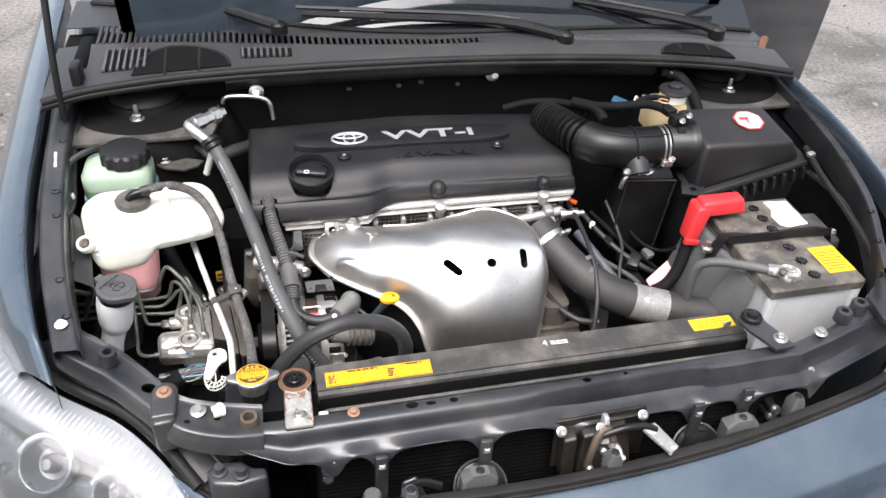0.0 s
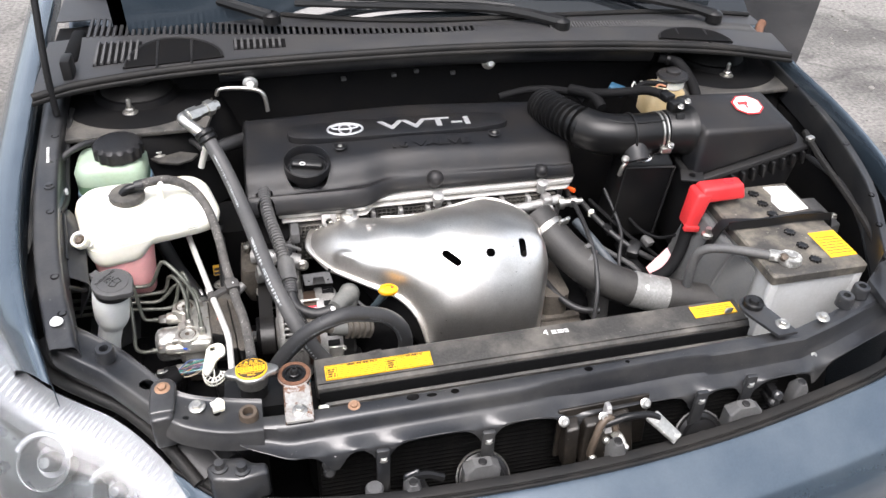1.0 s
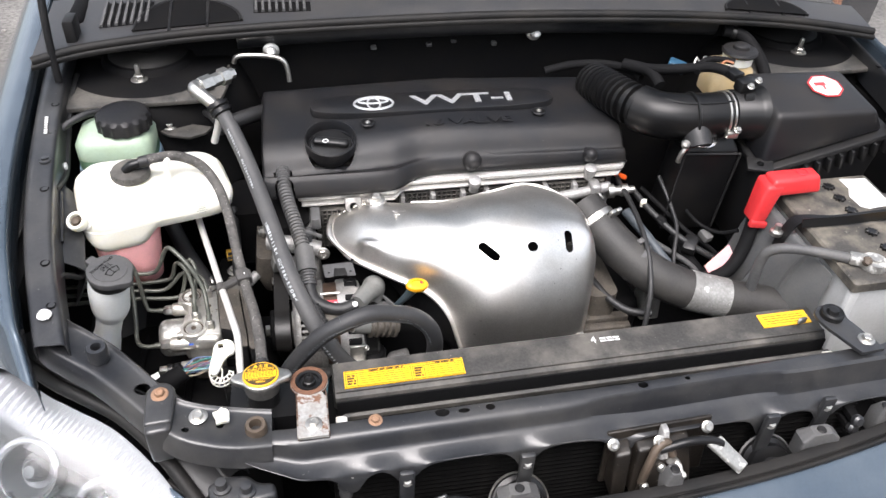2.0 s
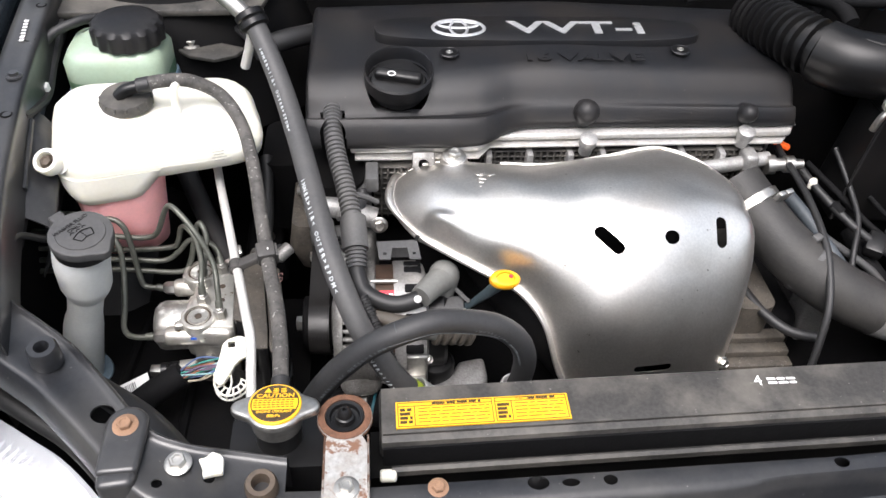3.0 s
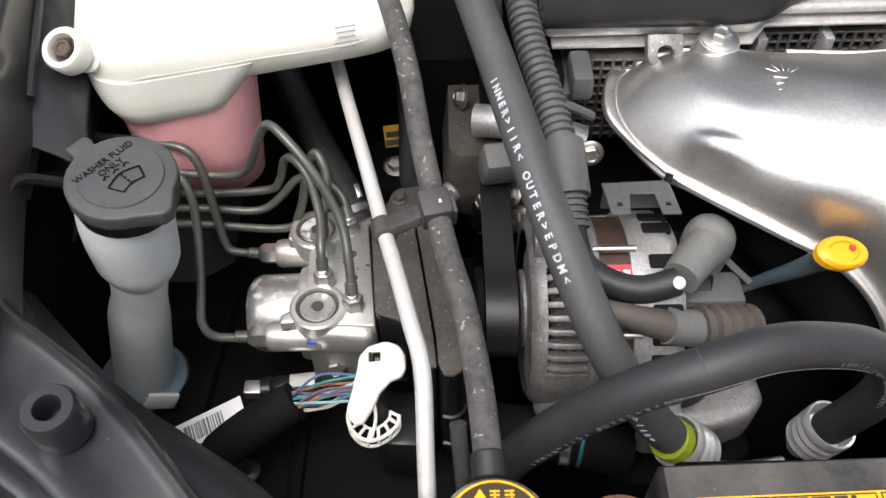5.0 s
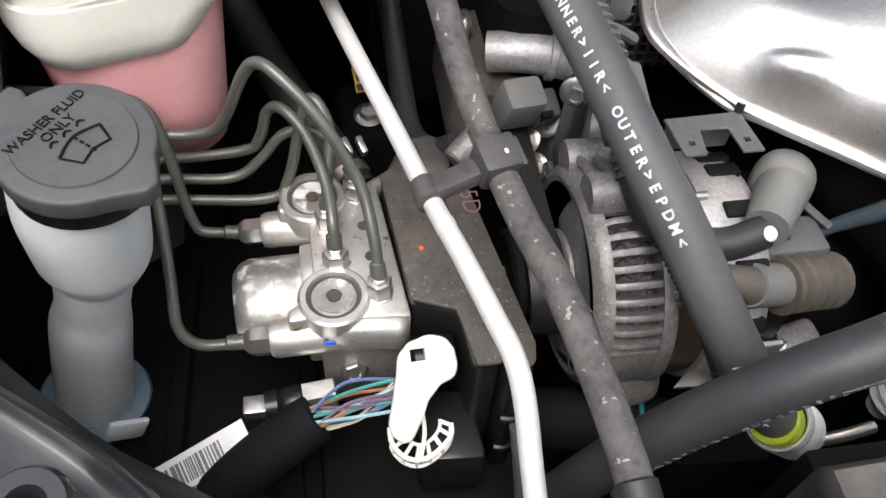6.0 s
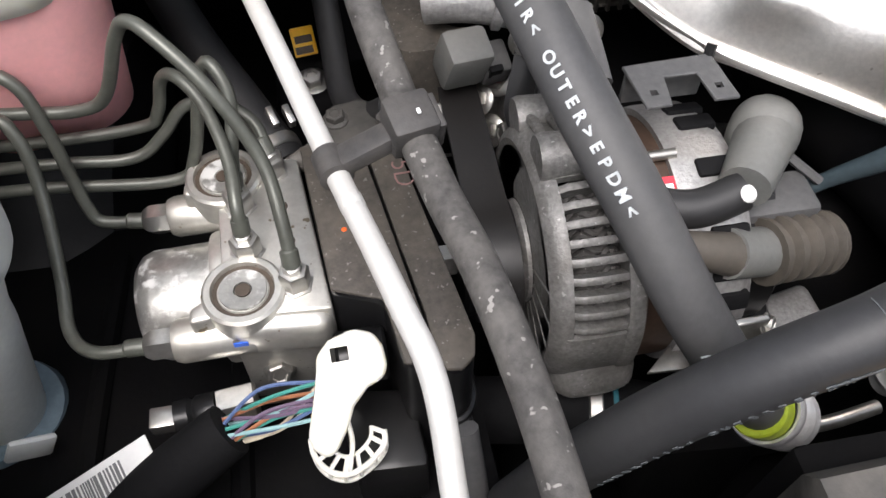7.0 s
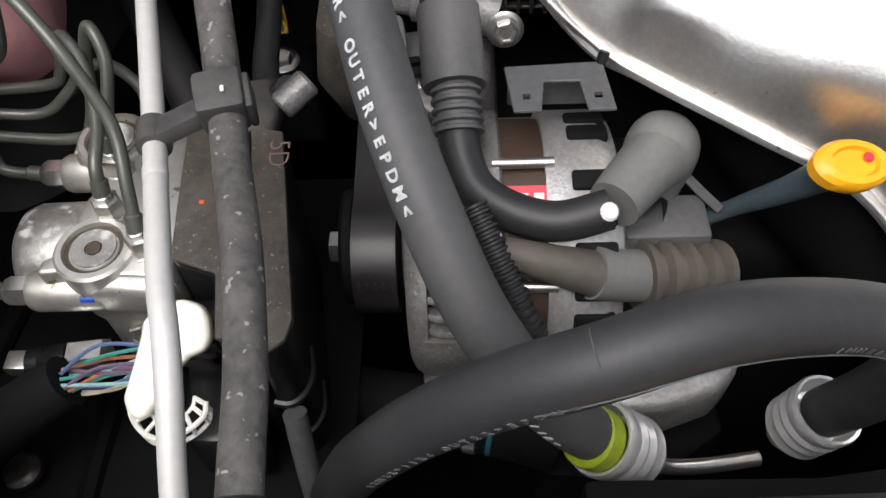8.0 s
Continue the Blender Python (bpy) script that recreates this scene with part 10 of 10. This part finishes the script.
# ---- small clutter beside the apron rails ----
def build_clutter():
    t = thing("apron_trim", (-0.66, 0.25, 0.80), "crumpled dark plastic trim along the apron", "trim")
    part("trim_sheet", thicken(grid([[(-0.678, 0.18, 0.835), (-0.665, 0.185, 0.842), (-0.655, 0.19, 0.822)], [(-0.684, 0.22, 0.85), (-0.668, 0.225, 0.852), (-0.660, 0.23, 0.828)], [(-0.690, 0.27, 0.862), (-0.672, 0.275, 0.862), (-0.668, 0.28, 0.838)], [(-0.694, 0.32, 0.866), (-0.680, 0.325, 0.868), (-0.674, 0.33, 0.845)]], 4), 0.003), BAYPAINT, t, "folded dark sheet")
    part("edge_cord", tube([(-0.645, 0.13, 0.853), (-0.652, 0.18, 0.845), (-0.640, 0.21, 0.815), (-0.655, 0.25, 0.800), (-0.672, 0.31, 0.835), (-0.684, 0.38, 0.885)], 0.0035, 8, 6), RUBBER, t, "thin black cord")
    ab = thing("apron_bracket", (-0.66, 0.27, 0.78), "dusty blue-grey pressed bracket below the apron rail", "bracket")
    rows = [[(-0.690, y, z - 0.004), (-0.676, y, z + 0.002), (-0.668, y, z), (-0.656 + 0.004 * k, y - 0.004, z - 0.016), (-0.652 + 0.004 * k, y - 0.008, z - 0.030), (-0.655, y - 0.012, z - 0.075)] for k, (y, z) in enumerate(((0.345, 0.870), (0.318, 0.872), (0.300, 0.866), (0.272, 0.860), (0.240, 0.850), (0.218, 0.842)))]
    part("bracket_sheet", thicken(grid(rows, 4), 0.002), BAYPAINT, ab)
    part("bracket_fold", tube([(-0.672, 0.325, 0.876), (-0.668, 0.300, 0.870), (-0.664, 0.272, 0.863), (-0.660, 0.240, 0.853)], 0.0032, 8, 5), BAYPAINT, ab, "rolled edge")
    c = thing("apron_cable", (-0.68, 0.4, 0.85), "black cable along the apron with a white clip", "cable")
    part("cable_run", tube([(-0.692, 0.62, 0.905), (-0.690, 0.54, 0.895), (-0.686, 0.46, 0.875), (-0.680, 0.40, 0.862), (-0.676, 0.355, 0.872), (-0.676, 0.32, 0.885)], 0.005, 8, 6), RUBBER, c)
    part("clip", box(0.006, 0.010, 0.012, pose(-0.680, 0.40, 0.868, 10, 0, 0), 0.002), WHITE, c, "white clip")
    for y, x, z in ((0.085, -0.648, 0.866), (0.36, -0.690, 0.906)):
        s = thing("apron_screw", (x, y, z), "bright washer-head screw on the apron rail", "screw", "apron screws")
        part("head", lathe([(0.0085, 0), (0.008, 0.002), (0.005, 0.003), (0.0045, 0.006), (0, 0.006)], Matrix.Translation((x, y, z)), 18), WHITE if y < 0.2 else BAYPAINT, s)
        part("shank", cyl(0.003, 0.012, Matrix.Translation((x, y, z - 0.012)), 8), STEEL, s)
    p = thing("stamped_tag", (-0.70, 0.45, 0.918), "small white stamped print on the apron rail", "print")
    bm = bmesh.new()
    rnd = random.Random(2)
    for k in range(7):
        add(bm, box(0.0045, rnd.uniform(0.003, 0.005), 0.0005, pose(-0.7005 - 0.0008 * k, 0.425 + 0.0062 * k, 0.9135 + 0.0006 * k), 0, 1))
    part("print_bars", bm, WHITE, p)
    y = thing("yellow_tag", (-0.455, 0.43, 0.66), "small yellow tag on a dark bracket behind the hoses", "tag")
    part("tag_plate", box(0.016, 0.003, 0.020, pose(-0.470, 0.425, 0.660, -50, 0, 8), 0.001), YELLOW, y)
    bm = bmesh.new()
    for k in range(2):
        add(bm, box(0.012, 0.0006, 0.005, pose(-0.470, 0.4235 - 0.006 * k + 0.001, 0.6625 - 0.0045 * k, -50, 0, 8), 0, 1))
    part("tag_print", bm, INK, y, "black bars")
    b = thing("dark_bracket", (-0.465, 0.41, 0.60), "dusty steel bracket with a bolt low in the bay", "bracket")
    part("bracket_block", hull([(-0.50, 0.38, 0.58), (-0.44, 0.38, 0.58), (-0.44, 0.45, 0.58), (-0.50, 0.45, 0.58)], [(-0.492, 0.39, 0.632), (-0.446, 0.39, 0.632), (-0.446, 0.445, 0.640), (-0.492, 0.445, 0.640)], 0.006), DARKBAY, b)
    bolt(b, (-0.468, 0.412, 0.634), (0, -0.2, 1), 0.0075, STEEL, 1.6)
    r = thing("corner_cable", (0.63, 0.15, 0.75), "black cable hanging beside the battery", "cable")
    part("cable_run", tube([(0.625, 0.34, 0.86), (0.632, 0.24, 0.86), (0.628, 0.16, 0.835), (0.612, 0.09, 0.80), (0.605, 0.05, 0.77)], 0.0055, 8, 6), RUBBER, r)
    s = thing("apron_seal", (0.64, 0.25, 0.88), "black folded seal along the apron rail", "seal")
    part("seal_run", tube([(0.628, 0.36, 0.895), (0.618, 0.28, 0.880), (0.618, 0.20, 0.862), (0.612, 0.12, 0.845), (0.602, 0.06, 0.825)], 0.006, 8, 6), SEAL, s)


build_clutter()
